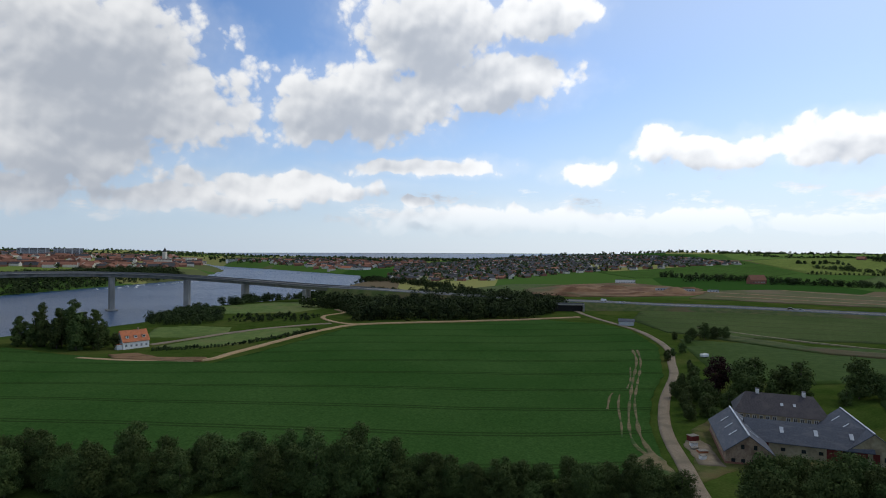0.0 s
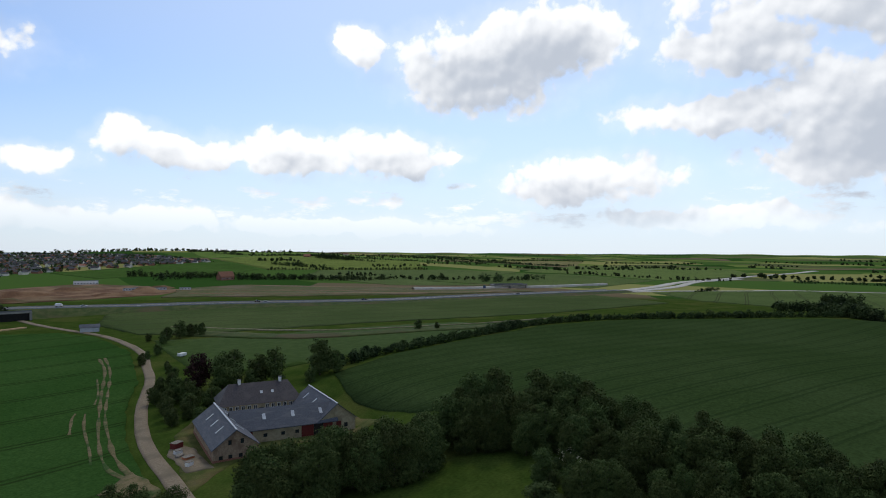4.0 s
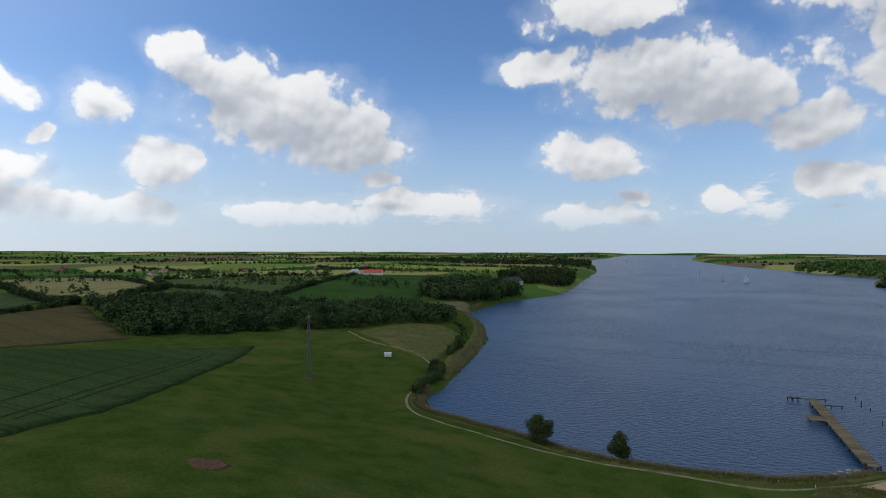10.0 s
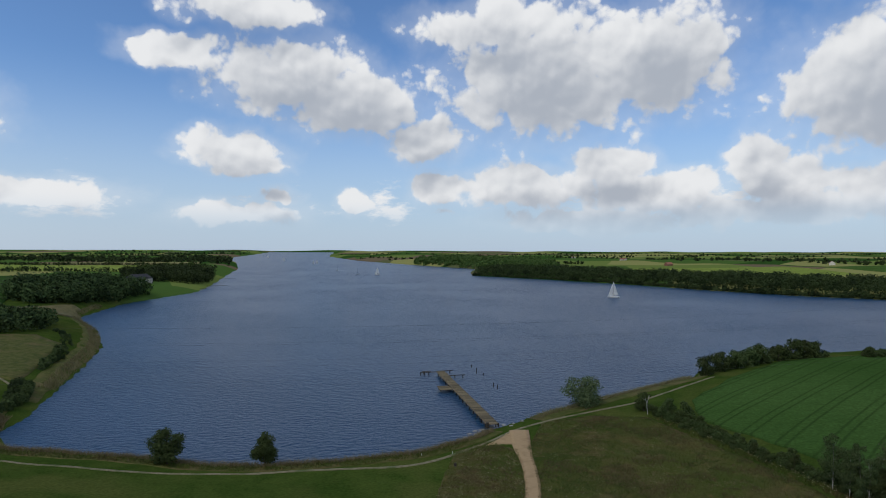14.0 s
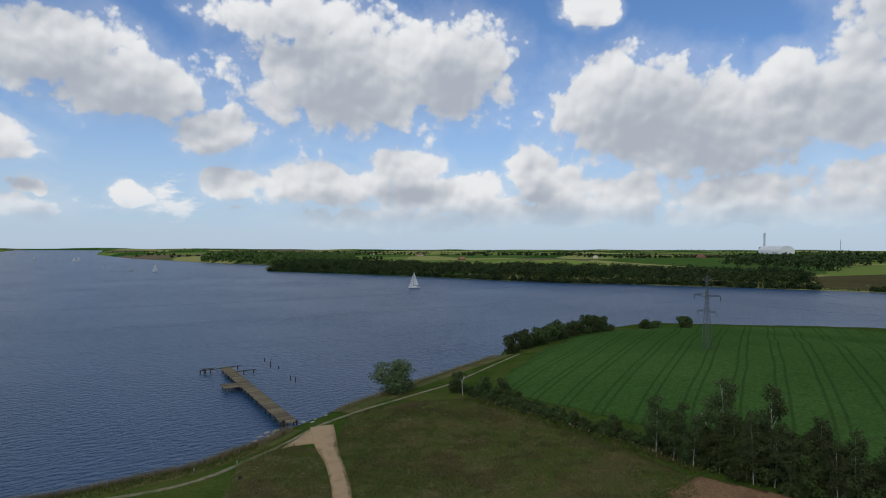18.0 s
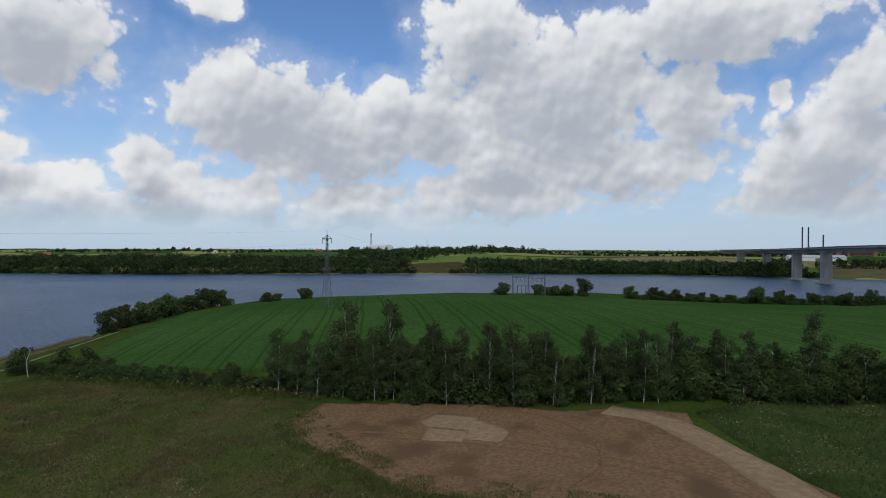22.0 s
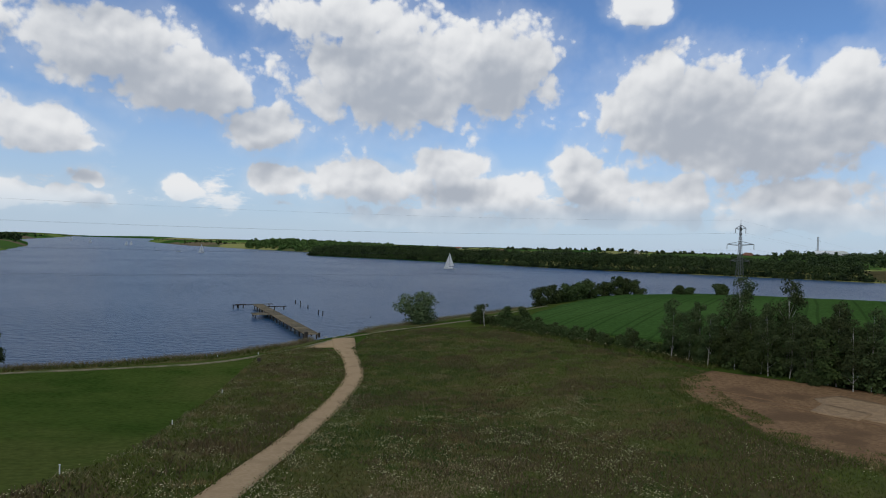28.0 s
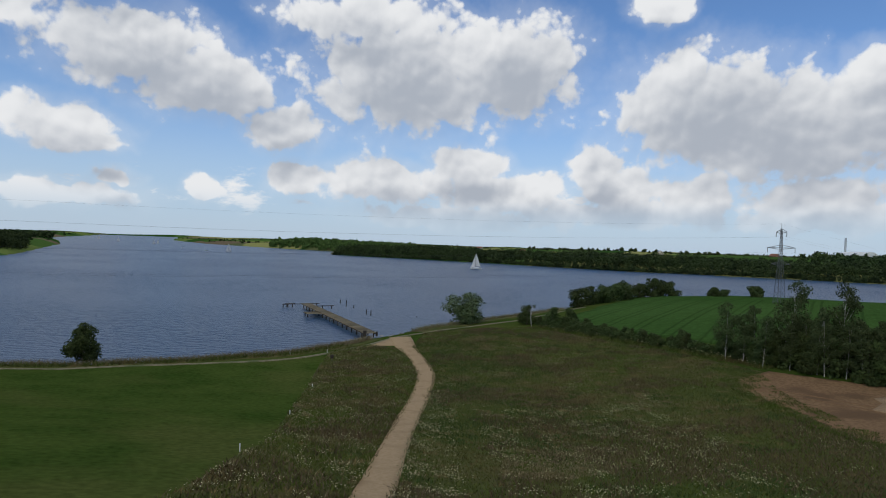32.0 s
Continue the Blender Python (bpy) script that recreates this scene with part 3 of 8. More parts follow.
def drape(name, ring, mat, step=8.0, lift=0.06, skirt=0.0, label="", category="field", kind="stuff", wob=0.0):
    """A sheet that follows the ground inside a ring, lifted off it, with a skirt down to it."""
    pts = []
    for (ax, ay), (bx, by) in zip(ring, (*ring[1:], ring[0])):
        n = max(1, int(math.hypot(bx - ax, by - ay) / (step * 0.5)))
        for k in range(n):
            u = k / n
            pts.append((ax + (bx - ax) * u, ay + (by - ay) * u))
    if wob:
        pts = [(x + wob * float(ripple(x, y, wob * 4, 2)), y + wob * float(ripple(x, y, wob * 4, 6))) for x, y in pts]
    bm = bmesh.new()
    bm.faces.new([bm.verts.new((x, y, 0)) for x, y in pts])
    xs, ys = [p[0] for p in pts], [p[1] for p in pts]
    for lo, hi, axis in ((min(xs), max(xs), 0), (min(ys), max(ys), 1)):
        c = lo + step
        while c < hi:
            co, no = [0, 0, 0], [0, 0, 0]
            co[axis], no[axis] = c, 1
            bmesh.ops.bisect_plane(bm, geom=bm.verts[:] + bm.edges[:] + bm.faces[:], plane_co=co, plane_no=no)
            c += step
    bmesh.ops.triangulate(bm, faces=bm.faces[:])
    edge = [e for e in bm.edges if e.is_boundary]
    co = np.array([v.co[:] for v in bm.verts])
    z = ground_height(co[:, 0], co[:, 1])
    for v, h in zip(bm.verts, z):
        v.co.z = h + lift
    if skirt:
        out = bmesh.ops.extrude_edge_only(bm, edges=edge)
        for v in (g for g in out["geom"] if isinstance(g, bmesh.types.BMVert)):
            v.co.z -= skirt
    bmesh.ops.recalc_face_normals(bm, faces=bm.faces[:])
    me = bpy.data.meshes.new(name)
    bm.to_mesh(me)
    bm.free()
    me.materials.append(mat)
    me.shade_smooth()
    return tagged(new(name, me), label, category, kind=kind)


def spline(points, step=2.0):
    """A smooth line through points, and its sideways directions."""
    p = [Vector(q) for q in points]
    p = [2 * p[0] - p[1], *p, 2 * p[-1] - p[-2]]
    line = []
    for a, b, c, d in zip(p, p[1:], p[2:], p[3:]):
        n = max(2, int((c - b).length / step))
        for k in range(n):
            u = k / n
            line.append(0.5 * (2 * b + (c - a) * u + (2 * a - 5 * b + 4 * c - d) * u * u + (3 * b - a - 3 * c + d) * u ** 3))
    line.append(p[-2])
    side = []
    for k in range(len(line)):
        way = line[min(k + 1, len(line) - 1)] - line[max(k - 1, 0)]
        side.append(Vector((way.y, -way.x)).normalized())
    return line, side


def ribbon(name, points, width, mat, lift=0.08, step=2.0, crown=0.0, kind="structure", label="", category="path", uneven=0.0, widths=None, level=None):
    """A track that follows the ground along a smooth line, with sides that go into it."""
    line, side = spline(points, step)
    verts, faces = [], []
    lanes = (-0.5, -0.5, -0.25, 0, 0.25, 0.5, 0.5)
    n = len(lanes)
    u = np.linspace(0, 1, len(line))
    pc, sc = np.array([p[:2] for p in line]), np.array([q[:2] for q in side])
    w = np.full(len(line), float(width)) if widths is None else np.interp(u, np.linspace(0, 1, len(widths)), widths)
    w = w * (1 + uneven * ripple(pc[:, 0], pc[:, 1], 3.1, 3))
    for j, lane in enumerate(lanes):
        q = pc + sc * (w * lane)[:, None]
        base = ground_height(q[:, 0], q[:, 1]) if level is None else np.array([level(v) for v in u])
        top = lift + crown * (0.25 - lane * lane) * 4 if 0 < j < n - 1 else -0.5
        verts.append(np.column_stack([q, base + top]))
    verts = np.stack(verts, 1).reshape(-1, 3).tolist()
    for k in range(len(line) - 1):
        for j in range(n - 1):
            faces.append((k * n + j, k * n + j + 1, (k + 1) * n + j + 1, (k + 1) * n + j))
    return sheet(name, verts, faces, mat, kind, label, category)


M_WHEAT_N = crop_material("wheat_north", (0.029, 0.072, 0.016), (0.041, 0.088, 0.022), 96, gap=24.0, wide=0.8, soil=(0.020, 0.036, 0.010), strength=0.8)
M_WHEAT_W = crop_material("wheat_west", (0.040, 0.086, 0.020), (0.054, 0.106, 0.027), 120.0, gap=8.6, wide=0.42, soil=(0.022, 0.042, 0.012), strength=0.6)
M_WHEAT_E = crop_material("wheat_east", (0.033, 0.057, 0.018), (0.043, 0.069, 0.024), 82.0, gap=10.5, wide=0.7, soil=(0.014, 0.026, 0.010), strength=0.4)
drape("wheat_field", ((-300, 250), (-242, 262), (-175, 250), (-126, 240), (-108, 300), (-92, 355), (23, 398), (60, 378), (71, 350), (73, 296), (65, 257), (59.5, 234), (47.5, 200), (39, 166), (36, 140), (33, 128), (-20, 128), (-110, 122), (-200, 100), (-290, 150)),
      M_WHEAT_N, 6, 0.55, 0.7, "fresh green wheat field with dark wheel tracks", wob=0.8)
drape("wheat_field", ((-86, -142), (-96, -160), (-125, -182), (-160, -200), (-220, -208), (-285, -160), (-322, -80), (-318, 0), (-300, 110), (-115, 100), (-112, 40), (-106, -10), (-98, -45), (-92, -80), (-88, -115)),
      M_WHEAT_W, 6, 0.55, 0.7, "green wheat field on a low rise above the water", wob=0.8)
drape("wheat_field", ((96, 128), (99, 160), (110, 187), (140, 194), (162, 195), (204, 202), (258, 212), (303, 200), (345, 171), (397, 108), (378, 20), (336, -53), (301, -74), (265, -119), (223, -161), (191, -206), (166, -155), (143, -113), (123, -76), (112, -36), (101, -15), (103, 40), (110, 90)),
      M_WHEAT_E, 7, 0.6, 0.8, "dull green wheat field with paired wheel tracks", wob=0.8)


# ---- trees ----
LEAF = leaf_material("leaf", (0.040, 0.064, 0.019), (0.078, 0.104, 0.033))
LEAF_BIRCH = leaf_material("leaf_birch", (0.036, 0.056, 0.020), (0.078, 0.098, 0.040))
LEAF_DARK = leaf_material("leaf_dark", (0.034, 0.052, 0.017), (0.070, 0.094, 0.032))
LEAF_RED = leaf_material("leaf_copper", (0.022, 0.012, 0.012), (0.050, 0.024, 0.022))
BARK = material("bark", (0.050, 0.040, 0.030), (0.110, 0.090, 0.070), scale=9, bump=0.6, dist=0.03)
BARK_BIRCH = material("bark_birch", (0.46, 0.44, 0.40), (0.09, 0.08, 0.07), scale=2.6, bump=0.3, dist=0.02, spread=(0.60, 0.72), stretch=(1, 1, 2.2))


def leaves(rng, centres, radii_, count, size, squash=0.8, shell=0.45, loose=0.5):
    """Small folded leaf sprays scattered through and over clumps."""
    centres, radii_ = np.array(centres, float), np.array(radii_, float)
    weight = radii_ ** 2
    pick = rng.choice(len(radii_), count, p=weight / weight.sum())
    d = rng.normal(size=(count, 3))
    d /= np.linalg.norm(d, axis=1)[:, None]
    r = radii_[pick][:, None] * rng.uniform(shell, 1.05, (count, 1))
    p = centres[pick] + d * r * (1, 1, squash)
    nrm = d + rng.normal(size=(count, 3)) * loose + (0, 0, 0.3)
    nrm /= np.linalg.norm(nrm, axis=1)[:, None]
    t = np.cross(nrm, rng.normal(size=(count, 3)))
    t /= np.linalg.norm(t, axis=1)[:, None]
    b = np.cross(nrm, t)
    s = size * rng.uniform(0.6, 1.4, (count, 1))
    corners = [p - t * s - b * s * 0.5, p + t * s - b * s * 0.35, p + b * s * 1.05 + nrm * s * 0.2]
    verts = np.stack(corners, 1).reshape(-1, 3)
    faces = np.arange(count * 3).reshape(-1, 3)
    return verts, faces


def limb(bm, a, b, ra, rb, sides=6):
    a, b = Vector(a), Vector(b)
    q = (b - a).to_track_quat("Z", "Y")
    rings = []
    for p, r in ((a, ra), ((a + b) / 2 + Vector((ra * 0.4, -ra * 0.3, 0)), (ra + rb) / 2), (b, rb)):
        rings.append([bm.verts.new(p + q @ Vector((r * math.cos(k * math.tau / sides), r * math.sin(k * math.tau / sides), 0))) for k in range(sides)])
    for u, v in zip(rings, rings[1:]):
        for k in range(sides):
            bm.faces.new((u[k], u[(k + 1) % sides], v[(k + 1) % sides], v[k]))
    bm.faces.new(rings[-1])


def tree_kind(name, seed, height, spread, clear, clumps, count, size, leaf, bark, label, stems=1, radius=0.16, airy=1.0, lean=0.0):
    """A tree at the origin: a tapered trunk with limbs, and a crown of leaf sprays."""
    rng = np.random.default_rng(seed)
    thing = new(name)
    bm = bmesh.new()
    centres, sizes = [], []
    for s in range(stems):
        bx, by = (0, 0) if stems == 1 else (rng.uniform(-0.5, 0.5) * spread * 0.5, rng.uniform(-0.5, 0.5) * spread * 0.5)
        tx, ty = bx + rng.normal() * (0.25 + lean), by + rng.normal() * (0.25 + lean)
        limb(bm, (bx, by, -0.3), (bx * 1.0 + (tx - bx) * 0.5, by + (ty - by) * 0.5, height * 0.5), radius, radius * 0.65)
        limb(bm, (bx + (tx - bx) * 0.5, by + (ty - by) * 0.5, height * 0.5), (tx, ty, height * 0.93), radius * 0.65, radius * 0.12)
        for k in range(clumps // stems):
            h = clear + (1 - clear) * (k + rng.uniform(0.2, 0.9)) / (clumps // stems)
            full = math.sin(math.pi * min(1, (h - clear) / (1 - clear) * 0.64 + 0.24)) ** 0.7
            ang, out = rng.uniform(0, math.tau), spread * full * rng.uniform(0.25, 0.8)
            c = (bx + (tx - bx) * h + math.cos(ang) * out, by + (ty - by) * h + math.sin(ang) * out, height * h)
            centres.append(c)
            sizes.append(spread * full * rng.uniform(0.34, 0.6) * airy + 0.2)
            if k % 2 == 0:
                z0 = height * max(clear * 0.6, h - 0.22)
                limb(bm, (bx + (tx - bx) * 0.5, by + (ty - by) * 0.5, z0), c, radius * 0.32, radius * 0.08, 5)
    part("trunk", bm, bark, thing)
    verts, faces = leaves(rng, centres, sizes, count, size)
    me = bpy.data.meshes.new("crown")
    me.from_pydata(verts.tolist(), [], faces.tolist())
    me.materials.append(leaf)
    crown = new("crown", me)
    crown.parent = thing
    tagged(thing, label, "tree")
    return thing


USED = set()


def plant(kind, x, y, scale=1.0, turn=None, tall=1.0, sink=0.0, label="", group=""):
    """Sets a tree of a kind on the ground; the first one is the kind itself."""
    turn = random.uniform(0, 360) if turn is None else turn
    m = pose(x, y, gz(x, y) - sink, 0, 0, turn) @ Matrix.Diagonal((scale, scale, scale * tall, 1))
    if kind.name in USED:
        ob = kind.copy()
        scene.collection.objects.link(ob)
        for child in kind.children:
            c = child.copy()
            scene.collection.objects.link(c)
            c.parent = ob
    else:
        USED.add(kind.name)
        ob = kind
    ob.matrix_world = m
    return tagged(ob, label, group=group)


BROAD = [tree_kind("tree", 10 + k, h, s, 0.10, 30, 7400, 0.185, LEAF, BARK, "leafy broadleaf tree with a dense dark green crown", radius=0.2)
         for k, (h, s) in enumerate(((10, 3.6), (11.5, 3.8), (8.5, 3.3), (9.5, 4.2)))]
BIRCH = [tree_kind("birch_tree", 30 + k, h, s, 0.20, 24, 4600, 0.125, LEAF_BIRCH, BARK_BIRCH, "slender silver birch with a white trunk and airy crown", radius=0.09, airy=0.8, lean=0.3)
         for k, (h, s) in enumerate(((11, 2.6), (12.5, 2.7), (9.5, 2.4), (10.5, 2.9)))]
BUSH = [tree_kind("bush", 50 + k, h, s, 0.06, 15, 2600, 0.155, LEAF_DARK, BARK, "dense dark green bush in a hedge belt", stems=2, radius=0.07)
        for k, (h, s) in enumerate(((3.4, 1.9), (4.4, 2.2), (2.6, 1.7)))]


def belt(points, width, gap, kinds, lo=0.8, hi=1.2, group="trees in the belt"):
    """Trees at uneven steps along a line, spread over a width."""
    line, side = spline(points, 1.0)
    k = 0.0
    while k < len(line):
        p, s = line[int(k)], side[int(k)]
        off = random.uniform(-0.5, 0.5) * width
        q = p + s * off
        plant(random.choice(kinds), q.x, q.y, random.uniform(lo, hi), tall=random.uniform(0.9, 1.15), group=group)
        k += gap * random.uniform(0.6, 1.4)


W_BELT = ((-82, -90), (-83, -70), (-86, -55), (-93, -40), (-98, -22), (-102, 5), (-108, 40), (-112, 75))
belt(((-79, -150), (-80, -125), (-81, -100), (-82, -88)), 3.5, 1.5, BUSH, 0.50, 0.78)
belt(W_BELT, 7, 1.6, BIRCH, 0.5, 0.84)
belt(W_BELT, 6, 3.2, BROAD, 0.45, 0.68)
belt(tuple((x - 3, y) for x, y in W_BELT), 4, 1.7, BUSH, 0.8, 1.3)
belt(tuple((x + 2.4, y) for x, y in W_BELT), 2.5, 3.8, BUSH, 0.35, 0.75)
belt(((-112, 75), (-104, 100), (-80, 110), (-45, 116), (-20, 118)), 11, 1.25, BROAD, 0.68, 1.0)
belt(((-20, 117), (5, 115), (20, 113), (31, 114)), 8, 1.3, BROAD + BUSH[1:2], 0.5, 0.8)
belt(((43, 106), (50, 102), (60, 98), (68, 95), (75, 97)), 9, 0.9, BROAD, 0.70, 1.0)
belt(((42, 110), (52, 107), (64, 104), (76, 104)), 4, 1.6, BROAD[:1] + BUSH, 0.4, 0.55)
belt(((82, 100), (88, 94), (94, 86), (97, 74)), 7, 1.5, BROAD, 0.9, 1.08)
belt(((84, 96), (90, 88), (91, 72), (87, 55), (86, 36)), 14, 0.75, BROAD, 0.6, 0.86)
belt(((76, 72), (72, 60), (74, 46), (78, 34)), 7, 1.6, BROAD + BUSH, 0.5, 0.75)
belt(((86, 36), (87, 24), (88, 14)), 6, 0.8, BROAD + BIRCH[2:3], 0.55, 0.78)
belt(((88, 14), (88, 4), (86, -6)), 6, 0.8, BIRCH, 0.75, 1.0)
belt(((92, 14), (92, 4), (90, -6)), 4, 1.4, BROAD, 0.6, 0.8)
belt(((84, 30), (83, 12), (84, -8)), 3, 1.8, BUSH, 0.4, 0.7)


def wood(name, spots, height, mat, label, sprays=64, size=0.85, category="trees"):
    """Far trees that nobody could count, as one mass of leaf sprays with an uneven top."""
    rng = np.random.default_rng(len(spots) + int(abs(spots[0][0])))
    spots = np.array(spots, float)
    z = ground_height(spots[:, 0], spots[:, 1])
    n = len(spots)
    h = height * rng.uniform(0.45, 1.2, n) * (1 + 0.24 * ripple(spots[:, 0], spots[:, 1], 17, 3) + 0.12 * ripple(spots[:, 0], spots[:, 1], 6, 5))
    c, r = [], []
    for k, (up, out, big) in enumerate(((0.20, 0.14, 0.32), (0.40, 0.27, 0.28), (0.46, 0.27, 0.28), (0.58, 0.25, 0.26), (0.66, 0.18, 0.26), (0.74, 0.08, 0.24))):
        a = rng.uniform(0, math.tau, n)
        c.append(np.stack([spots[:, 0] + np.cos(a) * h * out, spots[:, 1] + np.sin(a) * h * out, z + h * (up + rng.normal(size=n) * 0.03)], -1))
        r.append(h * big * rng.uniform(0.8, 1.2, n))
    verts, faces = leaves(rng, np.concatenate(c), np.concatenate(r), n * sprays, size, 0.9, 0.72, 0.38)
    me = bpy.data.meshes.new(name)
    me.from_pydata(verts.tolist(), [], faces.tolist())
    me.materials.append(mat)
    return tagged(new(name, me), label, category, kind="stuff")


def fill(ring, spacing, seed=1):
    """Uneven spots that fill a ring."""
    rng = np.random.default_rng(seed)
    a = np.array(ring, float)
    (x0, y0), (x1, y1) = a.min(0), a.max(0)
    x, y = np.meshgrid(np.arange(x0, x1, spacing), np.arange(y0, y1, spacing))
    x, y = (g.ravel() + rng.uniform(-0.5, 0.5, g.size) * spacing for g in (x, y))
    keep = ring_distance(x, y, ring) < 0
    return np.stack([x[keep], y[keep]], -1)


def row(points, spacing, width, seed=1, skip=0.0):
    rng = np.random.default_rng(seed)
    line, side = spline(points, spacing)
    return [(p.x + s.x * o, p.y + s.y * o) for p, s, o in zip(line, side, rng.uniform(-width, width, len(line))) if rng.random() > skip]


LEAF_FAR = leaf_material("leaf_far", (0.030, 0.050, 0.017), (0.060, 0.084, 0.030), patch=(((0.022, 0.036, 0.014), 0.075, 0.50, 0.58), ((0.060, 0.084, 0.030), 0.10, 0.60, 0.68)))
# lighter copy of the leaf colour: sunlight on far woods is put into it
LEAF_SUNLIT = leaf_material("leaf_sunlit", (0.040, 0.070, 0.018), (0.086, 0.124, 0.034))
wood("far_bank_wood", fill(((-262, -1010), (-340, -852), (-395, -718), (-429, -603), (-463, -519), (-510, -456), (-561, -369), (-586, -318), (-650, -360), (-600, -480), (-530, -580), (-480, -720), (-420, -870), (-330, -1060), (-280, -1060)), 5.2), 10.5, LEAF_FAR, "dark wood along the far bank of the fjord")
wood("far_bank_wood", fill(((-606, -262), (-647, -162), (-669, -46), (-669, 31), (-662, 70), (-730, 70), (-730, -200), (-690, -290)), 5.2), 8.5, LEAF_FAR, "dark wood along the far bank of the fjord")
wood("far_bank_wood", fill(((-261, -1713), (-347, -1327), (-330, -1180), (-480, -1150), (-560, -1500), (-360, -1800)), 11.0), 13, LEAF_SUNLIT, "pale green wood on the far bank, sunlight put into its leaf colour", size=2.2)
wood("roadside_wood", fill(((-98, 380), (20, 408), (45, 470), (10, 560), (-100, 560), (-104, 478), (-160, 474), (-166, 456), (-132, 448), (-116, 420)), 5.0), 11, LEAF_FAR, "dark deciduous wood beside the wheat field", sprays=100, size=0.75)

ELDER = tree_kind("elder_bush", 65, 3.6, 2.0, 0.1, 12, 1100, 0.2, LEAF, BARK, "elder bush with flat cream blossom heads", stems=3, radius=0.06)
rng_e = np.random.default_rng(66)
verts, faces = leaves(rng_e, [(0, 0, 2.2), (0.7, 0.3, 2.9), (-0.6, -0.4, 2.8), (0.2, -0.7, 2.0)], [1.5, 1.1, 1.1, 1.2], 130, 0.17, 0.9, 0.95, 0.2)
me = bpy.data.meshes.new("blossom")
me.from_pydata(verts.tolist(), [], faces.tolist())
me.materials.append(leaf_material("elder_blossom", (0.34, 0.34, 0.20), (0.52, 0.50, 0.36), 0.0))
blossom = new("blossom", me)
blossom.parent = ELDER
tagged(blossom, "flat cream blossom heads")
for x, y, s in ((83, 71, 1.1), (81.5, 68, 0.8), (77, 45, 1.0), (80, 58, 0.7)):
    plant(ELDER, x, y, s, group="elder bushes")
plant(BUSH[1], 69, 66, 1.3, tall=0.55)
plant(BUSH[0], 68, 62, 1.3, tall=0.55)
for x, y, s in ((-82, -85, 1.18), (-79, -92, 0.7), (-79.5, -84, 0.75), (-80.5, -76, 0.7), (-81, -71, 0.75), (-83, -62, 0.8), (-85.5, -55, 0.8), (-88, -49, 0.75), (-91, -44, 0.8), (-94, -36, 0.8), (-96.5, -28, 0.75), (-98, -20, 0.8), (-83, -78, 1.0), (-81, -70, 0.95), (-79.5, -96, 0.85), (-78.5, -88, 0.8), (-80, -80, 0.85), (-81, -73, 0.8), (-81.5, -66, 0.9), (-84, -59, 0.95)):
    plant(BIRCH[int(abs(x + y)) % 4], x, y, s, tall=1.1, group="trees in the belt")

FAR_SHORE = ((-257, -1010), (-335, -850), (-390, -715), (-424, -600), (-458, -515), (-505, -452), (-556, -365), (-580, -313))
wood("far_bank_wood", [p for q in range(3) for p in row(FAR_SHORE, 3.6, 1.5, 300 + q)], 6, LEAF_FAR, "dark trees hanging over the far waterline", 34, 1.0)
wood("far_bank_wood", [p for q in range(3) for p in row(((-598, -275), (-642, -160), (-664, -46), (-664, 31), (-655, 78)), 3.6, 1.5, 310 + q)], 5, LEAF_FAR, "dark trees hanging over the far waterline", 34, 1.0)
wood("far_bank_wood", row(((-580, -313), (-590, -292), (-598, -275)), 2.5, 1.0, 320), 2.5, LEAF_FAR, "low bushes on the far waterline", 34, 0.5)
near_rows = [p for q in range(3) for p in row(((98, -180), (100, -192), (100, -206), (105, -222)), 1.2, 1.2, 330 + q)]
wood("undergrowth", [p for q in range(3) for p in row(W_BELT, 1.2, 2.6, 350 + q, 0.1)], 3.6, LEAF_DARK, "dense shrubs between the trunks of the tree belt", 120, 0.24, "bushes")
wood("undergrowth", [p for q in range(2) for p in row(((-79, -150), (-80, -125), (-81, -100), (-82, -88)), 1.1, 1.4, 360 + q, 0.1)], 2.2, LEAF_DARK, "dense bramble in the low hedge", 100, 0.18, "bushes")
wood("shore_thicket", near_rows, 3.6, LEAF_DARK, "dense thorn thicket along the bank above the water", 150, 0.26, "bushes")
wood("shore_thicket", [p for q in range(2) for p in row(((112, -248), (116, -266), (121, -290)), 1.6, 1.5, 340 + q)], 1.7, LEAF_DARK, "dense thorn thicket along the bank above the water", 120, 0.3, "bushes")


# ---- small builders ----
def cube(bm, m, sx, sy, sz, lift=0.5):
    """A box with its foot at the pose m (lift 0.5), sized in metres."""
    bmesh.ops.create_cube(bm, size=1, matrix=m @ Matrix.Translation((0, 0, sz * lift)) @ Matrix.Diagonal((sx, sy, sz, 1)))


def boxes(*items):
    bm = bmesh.new()
    for (x, y, z), (sx, sy, sz) in items:
        cube(bm, Matrix.Translation((x, y, z)), sx, sy, sz)
    return bm


def tubes(pairs, r, sides=5):
    bm = bmesh.new()
    for a, b in pairs:
        limb(bm, a, b, r, r, sides)
    return bm


def bevelled(bm, width=0.03):
    bmesh.ops.bevel(bm, geom=bm.edges[:], offset=width, segments=1, affect="EDGES")
    return bm


def thing(name, m, label, category, group=""):
    ob = new(name)
    ob.matrix_world = m
    return tagged(ob, label, category, group)


def base_pose(x, y, turn=0, sink=0.0):
    return pose(x, y, gz(x, y) - sink, 0, 0, turn)


